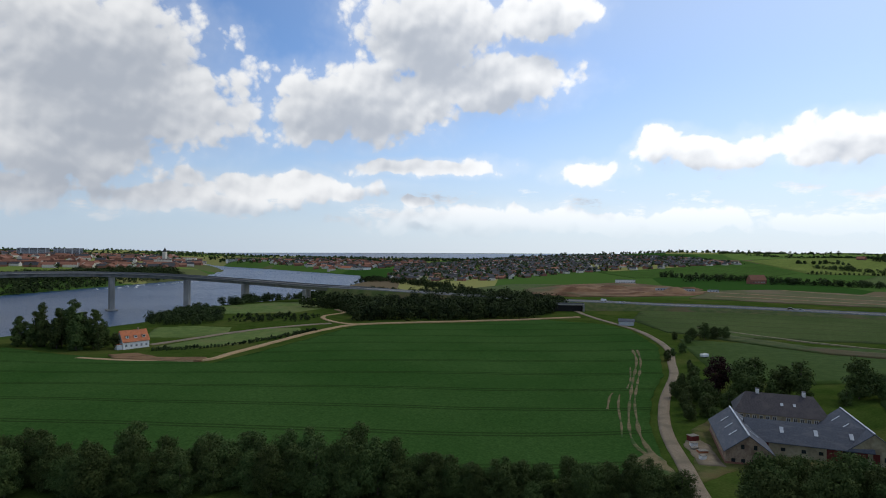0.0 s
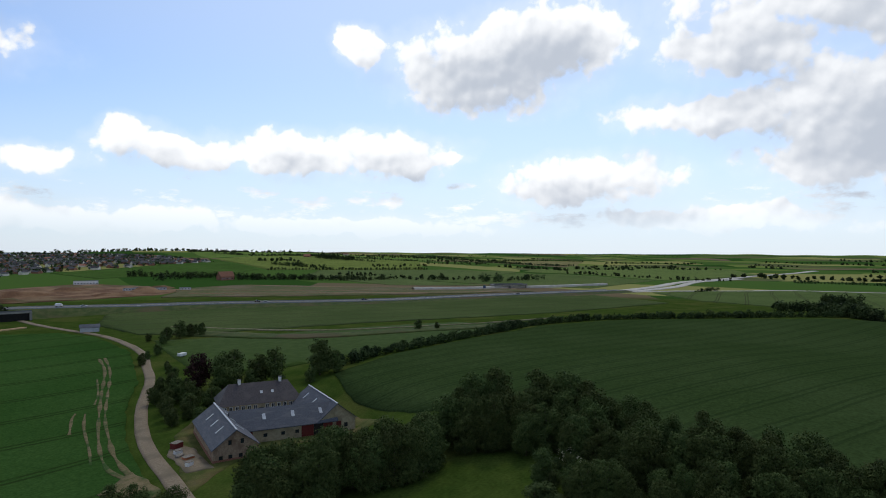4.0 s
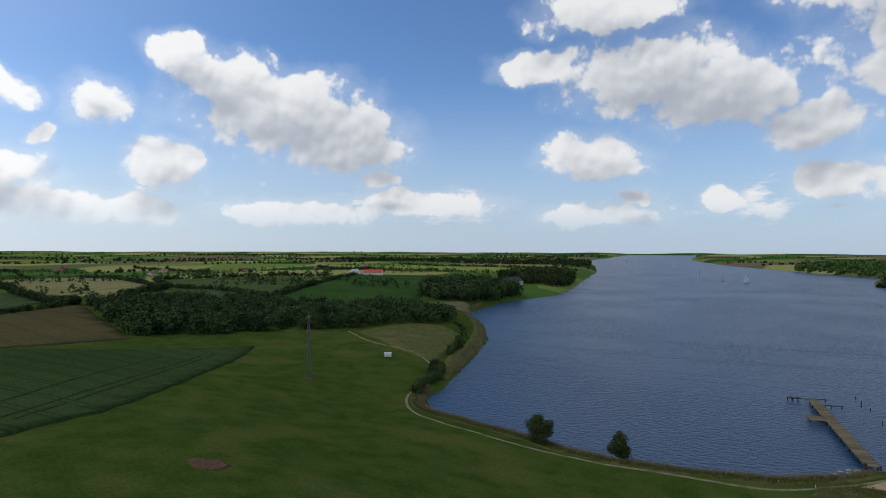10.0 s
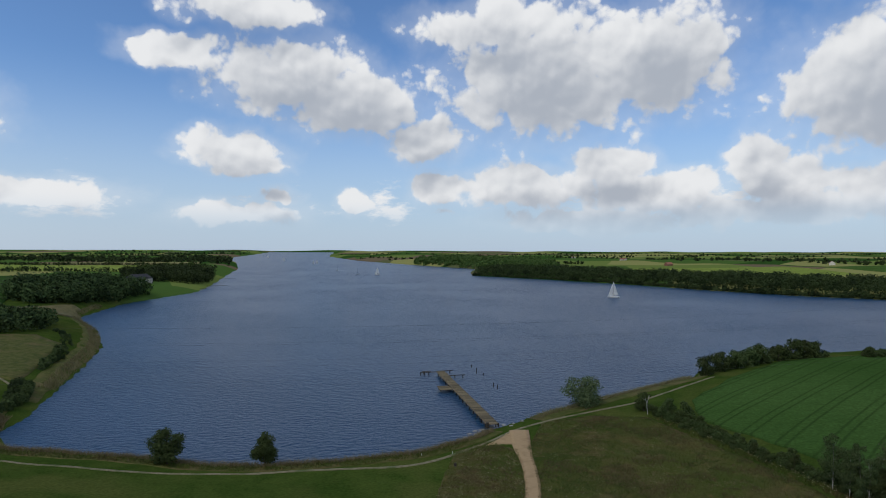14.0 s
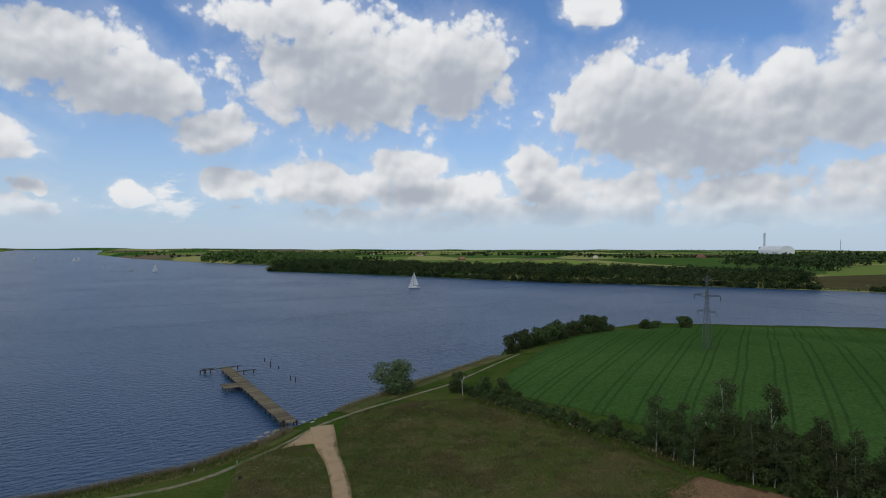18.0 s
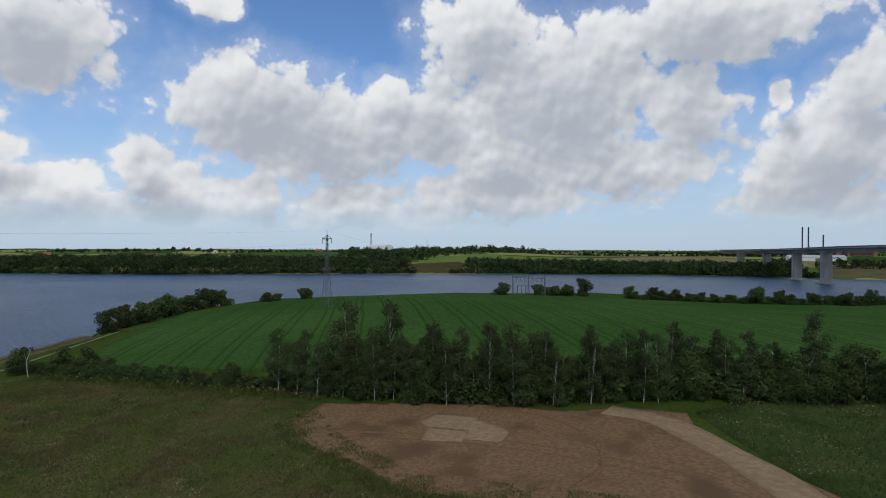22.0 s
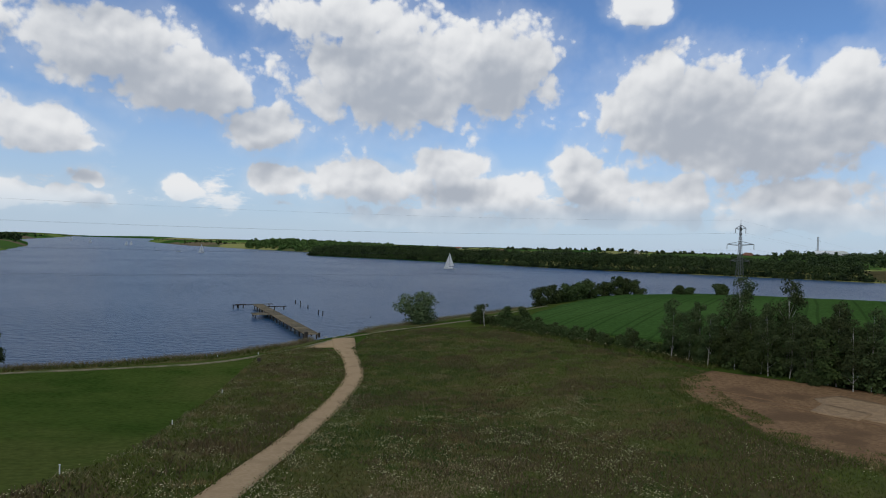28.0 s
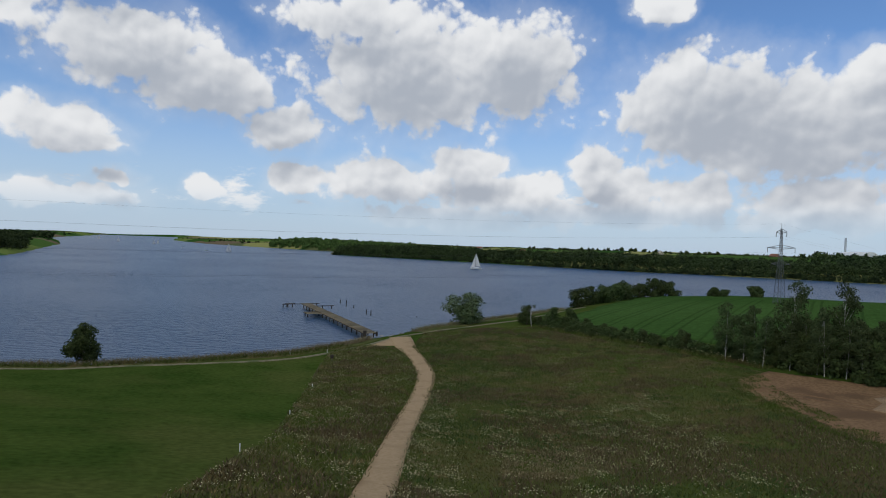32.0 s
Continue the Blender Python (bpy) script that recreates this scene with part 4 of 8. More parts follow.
# ---- shore, paths and meadow ----
M_SAND = material("g_sand", (0.35, 0.245, 0.135), (0.41, 0.290, 0.165), scale=4, rough=0.95, bump=0.4, dist=0.03, c=(0.32, 0.225, 0.125), cscale=0.5, spec=0.05, fine=0.25)
M_PATH = material("g_trodden", (0.16, 0.145, 0.080), (0.24, 0.21, 0.135), scale=1.2, rough=0.95, bump=0.4, dist=0.03, c=(0.10, 0.12, 0.05), cscale=0.3, spec=0.1)
M_SOIL = material("g_soil", (0.165, 0.100, 0.050), (0.235, 0.142, 0.072), scale=2.2, rough=0.95, bump=0.7, dist=0.08, detail=9, c=(0.130, 0.078, 0.040), cscale=0.16, spec=0.1)
M_PALE = material("g_pale_sand", (0.33, 0.225, 0.128), (0.25, 0.168, 0.094), scale=1.2, rough=0.95, bump=0.6, dist=0.06, c=(0.27, 0.185, 0.108), cscale=0.5, spec=0.1)
M_MEADOW = material("g_meadow", (0.060, 0.078, 0.018), (0.092, 0.090, 0.027), scale=0.09, rough=0.95, bump=0.8, dist=0.15, detail=10, c=(0.095, 0.082, 0.032), cscale=0.07, spec=0.05)
M_BANK = material("g_bank", (0.064, 0.078, 0.020), (0.100, 0.104, 0.032), scale=0.5, rough=0.95, bump=0.8, dist=0.12, detail=8, c=(0.125, 0.105, 0.044), cscale=0.12, spec=0.05)
M_GRAVEL = material("g_gravel_road", (0.200, 0.158, 0.108), (0.262, 0.210, 0.146), scale=2.5, rough=0.95, bump=0.3, dist=0.03, c=(0.165, 0.135, 0.092), cscale=0.15, spec=0.1, fine=0.3)

LANE = ((8, -40), (3.9, -49.5), (0.6, -56.2), (-1.7, -60.8), (-5.6, -69), (-12.3, -82.3), (-16.6, -90), (-21, -98), (-27.4, -110.5), (-31.6, -123.5), (-34.5, -136), (-38.5, -150))
EDGE = ((19, -40), (14, -51), (9, -62), (7, -67), (4, -73), (1, -82), (-3, -95), (-8, -109), (-14, -126), (-19, -138))
MEADOW = (*[(x - 1.4, y - 0.4) for x, y in LANE[:-1]], (-47, -155), (-62, -157), (-75, -150), (-76, -125), (-77, -100), (-75, -85), (-68, -84), (-62, -76), (-58, -68), (-54, -62), (-55, -49), (-58, -30), (-30, -14))
STRIP = (*EDGE, (-28, -144), *[(x + 1.4, y + 0.4) for x, y in reversed(LANE[1:-1])])
drape("rough_meadow", MEADOW, M_MEADOW, 2.5, 0.10, 0.3, "rough flowering meadow with reddish sorrel and pale grass", "meadow", "stuff", 0.3)
drape("rough_meadow", STRIP, M_MEADOW, 2.5, 0.10, 0.3, "strip of tall reddish-brown meadow grass beside the path", "meadow", "stuff", 0.4)
drape("dirt_yard", ((-68, -85), (-77, -85), (-80, -72), (-83, -50), (-86, -46), (-86, -36), (-77, -33), (-62, -25), (-54, -34), (-53, -49), (-52.5, -62), (-56.5, -68), (-61, -77)), M_SOIL, 1.2, 0.14, 0.3,
      "bare brown earth yard with wheel marks", "earth", "structure", 1.7)
drape("sand_patch", ((-77, -67), (-76, -61), (-72, -56), (-69, -56), (-68, -60), (-70, -65), (-73, -68)), M_PALE, 1.0, 0.20, 0.3, "pale raked sand patch on the earth yard", "sand", "structure", 0.5)
drape("sand_patch", ((-71, -66), (-71, -61), (-67, -60), (-67, -65)), M_PALE, 1.0, 0.24, 0.3, "pale raked sand patch on the earth yard", "sand", "structure", 0.5)
ribbon("track", ((-84, -46), (-82, -40), (-76, -35), (-66, -29), (-54, -24), (-40, -16)), 4.2, M_PALE, 0.2, 1.5, label="pale gravel track along the earth yard", uneven=0.15)
M_RUT = material("g_rut", (0.150, 0.088, 0.044), (0.215, 0.128, 0.064), scale=3, rough=0.95, bump=0.6, dist=0.05, spec=0.1)
for n, (pts, w, mat) in enumerate(((((-64, -80), (-66, -70), (-67, -60), (-66, -48), (-62, -36)), 0.5, M_RUT), (((-66, -80), (-68, -70), (-69, -60), (-68, -48), (-64, -36)), 0.5, M_RUT), (((-80, -60), (-78, -52), (-72, -46), (-64, -44), (-57, -46)), 0.5, M_RUT))):
    ribbon("wheel_track", pts, w, mat, 0.165 + 0.004 * n, 0.7, label="wheel mark pressed into the bare earth", uneven=0.6)
ribbon("path", LANE, 2.4, M_SAND, 0.16, 0.8, label="pale sandy footpath curving down to the jetty", uneven=0.07, widths=(2.4, 2.4, 2.4, 2.4, 2.5, 2.7, 2.8, 2.9, 3.0, 3.1, 4.4, 5.0))
drape("path_fork", ((-27, -140.6), (-31, -141), (-34, -140), (-36, -142), (-38, -150.5), (-35, -148.5), (-31, -144.5)), M_SAND, 1.0, 0.13, 0.3, "trodden sand where the footpath meets the shore path", "path", "structure", 0.4)
ribbon("path", ((175, -262), (151, -246), (124, -237), (103, -211), (98, -175), (87, -154), (74, -145), (58, -139), (36, -134), (11, -133), (-8, -131.5), (-25, -141), (-42, -153), (-61, -160), (-81, -166), (-99, -176), (-126, -191)), 0.9, M_PATH, 0.13, 1.2,
       label="narrow trodden footpath along the shore", uneven=0.2)


def bank_strip(name, points, width, label):
    ribbon(name, points, width, M_BANK, 0.09, 1.5, kind="stuff", label=label, category="grass", uneven=0.2)


bank_strip("shore_grass", ((103, -205), (97, -182), (88, -163), (70, -153), (53, -147), (38, -140), (24, -137), (4, -136.6), (-11, -138.5), (-24, -145), (-33, -152)), 4.5, "tall dry grass along the waterline")
bank_strip("shore_grass", ((-47, -158), (-60, -165), (-90, -180), (-122, -195), (-150, -215)), 5.0, "tall dry grass along the waterline")
bank_strip("shore_grass", ((101, -208), (107.5, -256), (118.5, -315), (143, -383), (178, -452)), 8.0, "tall dry grass along the waterline")


def blades(name, spots, low, high, width, mat, label, category="grass", lean=0.6, per=3):
    """Upright tufts, three narrow blades each, as one mass."""
    rng = np.random.default_rng(len(spots))
    s = np.repeat(np.array(spots, float), per, 0)
    n = len(s)
    x, y = s[:, 0] + rng.normal(size=n) * 0.12, s[:, 1] + rng.normal(size=n) * 0.12
    z = np.maximum(ground_height(x, y), -0.3) + 0.05
    a = rng.uniform(0, math.tau, n)
    h = rng.uniform(low, high, n)
    tx, ty = rng.normal(size=n) * lean * h, rng.normal(size=n) * lean * h
    dx, dy = np.cos(a) * width, np.sin(a) * width
    v = np.stack([np.stack([x - dx, y - dy, z], -1), np.stack([x + dx, y + dy, z], -1), np.stack([x + tx, y + ty, z + h], -1)], 1).reshape(-1, 3)
    me = bpy.data.meshes.new(name)
    me.from_pydata(v.tolist(), [], np.arange(3 * n).reshape(-1, 3).tolist())
    me.materials.append(mat)
    return tagged(new(name, me), label, category, kind="stuff")


G_REED = leaf_material("reed", (0.13, 0.12, 0.055), (0.24, 0.20, 0.11), 0.0)
G_GREEN = leaf_material("grass_blade", (0.062, 0.082, 0.018), (0.106, 0.122, 0.032), 0.0, patch=(((0.108, 0.084, 0.036), 0.09, 0.50, 0.66), ((0.078, 0.106, 0.020), 0.16, 0.50, 0.64), ((0.175, 0.135, 0.056), 0.5, 0.56, 0.68)))
G_RED = leaf_material("sorrel", (0.082, 0.072, 0.036), (0.126, 0.092, 0.050), 0.0)
G_WHITE = leaf_material("white_flower", (0.26, 0.24, 0.11), (0.46, 0.42, 0.25), 0.0)
G_STRAW = leaf_material("dry_grass", (0.15, 0.125, 0.06), (0.26, 0.21, 0.12), 0.0)
near_shore = [p for q in range(14) for p in row(((97, -190), (89, -166), (70, -157), (53, -150.5), (38, -143), (24, -139.3), (4, -139), (-11, -141), (-24, -147), (-32, -153)), 0.5, 1.3, 40 + q)]
blades("reeds", near_shore, 0.6, 1.3, 0.05, G_REED, "pale reeds at the water's edge", "reeds")
blades("reeds", [p for q in range(9) for p in row(((-46, -160), (-60, -168), (-90, -183), (-122, -198)), 0.5, 1.5, 60 + q)], 0.6, 1.3, 0.05, G_REED, "pale reeds at the water's edge", "reeds")
blades("reeds", [p for q in range(6) for p in row(((100.5, -225), (106, -256), (117, -315), (141, -383), (175, -455), (182, -520)), 0.8, 2.5, 80 + q)], 0.8, 1.7, 0.09, G_REED, "pale reeds at the water's edge", "reeds")
blades("shore_grass_tufts", [p for q in range(10) for p in row(((96, -178), (86, -160), (70, -153), (53, -147), (38, -140), (24, -137), (4, -136.5), (-11, -138.5), (-24, -145)), 0.6, 2.0, 100 + q)], 0.4, 0.9, 0.06, G_GREEN, "tall green grass above the reeds")


def mottle(x, y, size, seed):
    """Uneven value noise between about -1 and 1, in four octaves, each turned from the last."""
    rng = np.random.default_rng(seed)
    table = rng.uniform(-1, 1, (256, 256))
    s = 0
    for k, gain in ((1, 0.55), (2.3, 0.4), (5.3, 0.35), (11, 0.25)):
        ca, sa = math.cos(0.6 + k), math.sin(0.6 + k)
        u, v = (x * ca - y * sa) * k / size + 37.3 * k, (x * sa + y * ca) * k / size + 11.7 * k
        i, j = np.floor(u).astype(int), np.floor(v).astype(int)
        fu, fv = u - i, v - j
        fu, fv = fu * fu * (3 - 2 * fu), fv * fv * (3 - 2 * fv)
        at = lambda p, q: table[p % 256, q % 256]
        s = s + gain * ((at(i, j) * (1 - fu) + at(i + 1, j) * fu) * (1 - fv) + (at(i, j + 1) * (1 - fu) + at(i + 1, j + 1) * fu) * fv)
    return s


def patchy(ring, spacing, seed, size, level):
    """Spots in a ring, kept only inside uneven patches."""
    p = fill(ring, spacing, seed)
    return p[1.5 * mottle(p[:, 0], p[:, 1], size, seed) > level]


def umbels(name, spots, low, high, size, mat, label):
    """Small flat flower heads at uneven heights, as one mass."""
    rng = np.random.default_rng(len(spots) + 1)
    s = np.array(spots, float)
    n = len(s)
    x, y = s[:, 0] + rng.normal(size=n) * 0.2, s[:, 1] + rng.normal(size=n) * 0.2
    z = ground_height(x, y) + rng.uniform(low, high, n)
    r = size * rng.uniform(0.5, 1.3, n)
    a = rng.uniform(0, math.tau, n)
    tilt = rng.normal(size=(2, n)) * 0.35
    corners = []
    for k in range(4):
        dx, dy = np.cos(a + k * math.pi / 2) * r, np.sin(a + k * math.pi / 2) * r
        corners.append(np.stack([x + dx, y + dy, z + dx * tilt[0] + dy * tilt[1]], -1))
    me = bpy.data.meshes.new(name)
    me.from_pydata(np.stack(corners, 1).reshape(-1, 3).tolist(), [], np.arange(4 * n).reshape(-1, 4).tolist())
    me.materials.append(mat)
    return tagged(new(name, me), label, "flowers", kind="stuff")


def beside(ring, spacing, seed, size, level, x0, x1, y0=-104):
    """Patchy spots in a band along the path, x0 to x1 metres east of it."""
    p = patchy(ring, spacing, seed, size, level)
    lx = np.interp(-p[:, 1], [-q[1] for q in LANE], [q[0] for q in LANE])
    d = p[:, 0] - lx
    return p[(d > x0) & (d < x1) & (p[:, 1] > y0)]


blades("meadow_grass", patchy(MEADOW, 0.30, 3, 9, -1.2), 0.12, 0.32, 0.055, G_GREEN, "uneven green meadow grass")
blades("sorrel", patchy(MEADOW, 0.40, 4, 14, 0.15), 0.3, 0.55, 0.04, G_RED, "reddish-brown sorrel in the meadow", "plants")
umbels("white_flowers", patchy(MEADOW, 0.30, 6, 2.6, 0.72), 0.25, 0.5, 0.045, G_WHITE, "white meadow flowers in loose drifts")
G_LUSH = leaf_material("lush_grass", (0.046, 0.074, 0.020), (0.076, 0.106, 0.032), 0.0)
blades("lush_grass", patchy(MEADOW, 0.36, 44, 11, 0.30), 0.15, 0.38, 0.06, G_LUSH, "dark green clumps of rank grass in the meadow")
umbels("white_flowers", beside(MEADOW, 0.17, 8, 1.8, 0.22, -6.0, -1.2), 0.25, 0.5, 0.045, G_WHITE, "drift of white flowers beside the path")
umbels("white_flowers", beside(MEADOW, 0.20, 18, 2.2, 0.42, -36, -9, -84), 0.25, 0.5, 0.05, G_WHITE, "white meadow flowers in loose drifts")
blades("dry_grass", patchy(MEADOW, 0.45, 9, 6, 0.60), 0.15, 0.35, 0.06, G_STRAW, "straw-coloured dry grass")
blades("dry_grass", patchy(((-10, -59), (-15, -58), (-24, -60), (-28, -65), (-22, -68), (-14, -65)), 0.16, 19, 2.4, -0.25), 0.08, 0.22, 0.06, G_STRAW, "straw-coloured dry grass")
blades("sorrel", patchy(STRIP, 0.45, 5, 5, 0.30), 0.3, 0.65, 0.045, G_RED, "tall reddish-brown grass beside the path", "plants")
blades("meadow_grass", patchy(STRIP, 0.31, 7, 5, -0.9), 0.15, 0.4, 0.055, G_GREEN, "uneven green meadow grass")
blades("dry_grass", patchy(STRIP, 0.45, 12, 2.2, 0.45), 0.2, 0.4, 0.05, G_STRAW, "straw-coloured dry grass")
umbels("white_flowers", patchy(STRIP, 0.22, 11, 2.0, 0.40), 0.25, 0.5, 0.045, G_WHITE, "white meadow flowers in loose drifts")
blades("verge_grass", [p for q in range(5) for p in row(W_BELT[:5], 0.5, 2.0, 130 + q)], 0.4, 0.9, 0.06, G_GREEN, "long grass at the foot of the tree belt")
blades("verge_grass", [p for q in range(8) for p in row(((-67, -86), (-61, -78), (-56.5, -68), (-52.5, -61), (-53, -48), (-54, -34)), 0.4, 0.9, 150 + q)], 0.2, 0.5, 0.06, G_GREEN, "ragged grass at the edge of the earth yard")
YARD_RIM = ((-68, -87), (-60, -79), (-55, -69), (-51.5, -62), (-52, -49), (-53, -34), (-57, -34), (-57.5, -49), (-57, -61), (-61, -67.5), (-66, -76), (-73, -84))
blades("verge_grass", patchy(YARD_RIM, 0.22, 71, 2.6, 0.05), 0.12, 0.35, 0.07, G_GREEN, "ragged grass growing into the earth yard")
blades("dry_grass", patchy(YARD_RIM, 0.35, 73, 1.8, 0.45), 0.1, 0.3, 0.07, G_STRAW, "straw-coloured dry grass")
blades("verge_grass", [p for o in (-1, 1) for q in range(3) for p in row(tuple((x + 1.75 * o, y) for x, y in LANE[1:-2]), 0.3, 0.3, 170 + 5 * q + o)], 0.1, 0.3, 0.05, G_GREEN, "short ragged grass along the footpath")

SIDE = ((-86, -35), (-76, -31), (-64, -25), (-52, -19), (-38, -10), (-30, 8), (-40, 30), (-70, 30), (-98, 20), (-97, -14), (-92, -30))
M_LUSH = material("g_lush_meadow", (0.034, 0.054, 0.013), (0.056, 0.080, 0.022), scale=0.2, rough=0.95, bump=0.8, dist=0.15, detail=10, c=(0.075, 0.078, 0.028), cscale=0.09, spec=0.05)
drape("rough_meadow", SIDE, M_LUSH, 3, 0.1, 0.3, "grassy meadow with white flowers beside the tree belt", "meadow", "stuff", 0.6)
blades("meadow_grass", patchy(SIDE, 0.5, 13, 6, -1.2), 0.25, 0.55, 0.05, G_LUSH, "uneven green meadow grass")
umbels("white_flowers", patchy(SIDE, 0.36, 14, 1.6, 0.45), 0.3, 0.5, 0.06, G_WHITE, "white meadow flowers in loose drifts")

umbels("cow_parsley", [p for q in range(4) for p in row(((-77, -148), (-77.5, -130), (-78, -110), (-78, -95), (-77.5, -87)), 0.35, 1.0, 400 + q, 0.45)], 0.7, 1.1, 0.09, G_WHITE, "cow parsley in white flower along the hedge foot")
blades("hedge_foot_grass", [p for q in range(7) for p in row(((-77, -150), (-77.5, -130), (-78, -110), (-78.5, -95), (-78, -86)), 0.4, 1.4, 420 + q)], 0.4, 0.9, 0.06, G_GREEN, "tall grass along the hedge foot")

ROUGH = ((62, 62), (80, 46), (84, 30), (85, 8), (84, -10), (74, -10), (64, 10), (58, 40))
drape("rough_ground", ROUGH, M_LUSH, 3, 0.1, 0.3, "rank nettles and rough grass at the foot of the wood", "grass", "stuff", 1.5)
blades("rough_grass", patchy(ROUGH, 0.45, 47, 5, -0.4), 0.3, 0.8, 0.06, G_LUSH, "rank dark grass at the foot of the wood")
umbels("cow_parsley", patchy(ROUGH, 0.5, 48, 4, 0.5), 0.5, 0.9, 0.07, G_WHITE, "cow parsley in white flower at the foot of the wood")
drape("bare_earth", ((84, -11), (82.5, -15), (80, -17), (79.5, -13.5), (81.5, -10)), M_RUT, 1.2, 0.16, 0.3, "trodden bare earth at the corner of the pasture", "earth", "structure", 0.8)
# ---- the jetty ----
M_PLANK = material("old_plank", (0.115, 0.090, 0.048), (0.175, 0.140, 0.080), scale=3, rough=0.9, bump=0.5, dist=0.02, vary=0.42, stretch=(1, 6, 1))
M_PILE = material("wet_pile", (0.030, 0.024, 0.018), (0.070, 0.056, 0.042), scale=4, rough=0.8, bump=0.5, dist=0.03)


def jetty():
    ax, ay, bx, by = -33.0, -155.0, -33.2, -224.5
    length = math.hypot(bx - ax, by - ay)
    turn = math.degrees(math.atan2(by - ay, bx - ax))
    ob = thing("jetty", pose(ax, ay, 0, 0, 0, turn), "long weathered plank jetty on dark piles", "jetty")
    plank = bpy.data.meshes.new("plank")
    bm = boxes(((0, 0, 0), (0.50, 3.4, 0.09)))
    bevelled(bm, 0.015)
    bm.to_mesh(plank)
    bm.free()
    plank.materials.append(M_PLANK)
    k = 0.0
    while k < length:
        p = new("plank", plank)
        p.parent = ob
        p.matrix_local = pose(k, random.uniform(-0.08, 0.08), 1.32 - 0.12 * (k / length) + random.uniform(-0.02, 0.02), random.uniform(-0.6, 0.6), random.uniform(-0.8, 0.8), random.uniform(-0.8, 0.8))
        k += 0.54
    for u in range(11):  # the side landing, which widens to one side
        p = new("plank", plank)
        p.parent = ob
        p.matrix_local = pose(40 + u * 0.54, 3.6, 1.14 + random.uniform(-0.02, 0.02), 0, 0, random.uniform(-1, 1)) @ Matrix.Diagonal((1, 1.4, 1, 1))
    for y in (-1.3, 1.3):
        part("beam", boxes(((length / 2, y, 1.0), (length, 0.22, 0.24))), M_PILE, ob)
    part("beam", boxes(((44, 3.6, 0.86), (4.6, 0.2, 0.22))), M_PILE, ob)
    pile = tubes((((0, 0, -2.5), (0, 0, 1.2)),), 0.16, 8)
    pm = bpy.data.meshes.new("support_post")
    pile.to_mesh(pm)
    pile.free()
    pm.materials.append(M_PILE)
    spots = [(2 + 4.2 * k, s * 1.45) for k in range(16) for s in (-1, 1)] + [(42.2, 5.2), (46, 5.2), (length - 1, 4.5), (length - 1, 6), (length - 1, 7.6), (length + 1, 6), (length - 8, -4), (length - 8, -7), (length + 0.5, -4)]
    for x, y in spots:
        p = new("support_post", pm)
        p.parent = ob
        p.matrix_local = pose(x + random.uniform(-0.1, 0.1), y, random.uniform(-0.05, 0.12), random.uniform(-2, 2), random.uniform(-2, 2), 0)
    part("cross_beam", boxes(((length - 1, 4.6, 1.0), (0.3, 6.4, 0.22)), ((length + 0.6, 5.0, 1.1), (0.9, 3.4, 0.10))), M_PILE, ob, "bare beam of the broken jetty head")
    part("cross_beam", boxes(((length - 8, -4.8, 1.0), (0.3, 6.0, 0.22))), M_PILE, ob, "bare beam of the broken jetty head")
    part("cross_beam", boxes(((length + 0.5, -2.6, 1.0), (0.28, 5.0, 0.2))), M_PILE, ob, "bare beam of the broken jetty head")
    part("end_post", boxes(((-0.6, 1.6, 0.6), (0.5, 0.7, 1.5)), ((-0.2, -1.5, 0.6), (0.35, 0.35, 1.1))), M_PILE, ob)
    return ob


jetty()
for x, y, h in ((-48, -233, 1.4), (-47, -222, 2.3), (-48.5, -218, 1.1), (-47, -200, 1.6), (-47.5, -197, 1.6), (-60, -190, 0.3)):
    m = thing("mooring_post", pose(x, y, -2), "dark wooden mooring post standing in the water", "post", "mooring posts")
    part("post", tubes((((0, 0, 0), (0.05, 0.03, 2 + h)),), 0.14, 7), M_PILE, m)
M_STONE = material("shore_stone", (0.20, 0.19, 0.17), (0.36, 0.34, 0.31), scale=2.5, bump=0.5, dist=0.05, vary=0.25)
for k, (x, y) in enumerate(((-30, -155), (-29, -153), (-27.5, -151.5), (-24.5, -150), (-38.5, -156), (-40, -158.5), (-43, -160), (-26, -152.5), (-28, -154.5), (-79, -178), (-76, -176), (-96, -189), (-37, -158))):
    bm = bmesh.new()
    bmesh.ops.create_icosphere(bm, subdivisions=2, radius=1)
    for v in bm.verts:
        v.co *= 1 + 0.22 * noise.noise(v.co * 1.3 + Vector((k * 3.0, 0, 0)))
    st = thing("shore_stone", pose(x, y, max(gz(x, y), 0) - 0.05, 0, 0, k * 50) @ Matrix.Diagonal((random.uniform(0.5, 1.1), random.uniform(0.35, 0.6), random.uniform(0.25, 0.4), 1)), "grey boulder at the water's edge", "stone", "shore stones")
    part("boulder", bm, M_STONE, st)

# ---- posts in the pasture ----
M_WHITE = material("white_paint", (0.78, 0.78, 0.76), (0.66, 0.66, 0.63), scale=6, rough=0.6, bump=0.1, dist=0.01)
M_GREY = material("weathered_wood", (0.16, 0.14, 0.11), (0.26, 0.23, 0.19), scale=5, bump=0.4, dist=0.01)
for x, y, h in ((6.5, -69, 0.62), (-1, -88, 0.55), (-8, -107, 0.5), (-11, -138, 0.6), (-18, -137, 0.6), (13, -140, 0.5)):
    m = thing("fence_post", base_pose(x, y), "white wooden post at the edge of the pasture", "post", "white posts")
    part("shaft", bevelled(boxes(((0, 0, -0.2), (0.08, 0.08, h + 0.2))), 0.015), M_WHITE, m)
    part("cap", boxes(((0, 0, h), (0.10, 0.10, 0.03))), M_WHITE, m)
litter = thing("litter_bin", base_pose(-16.5, -128), "small dark bin on a post beside the path", "bin")
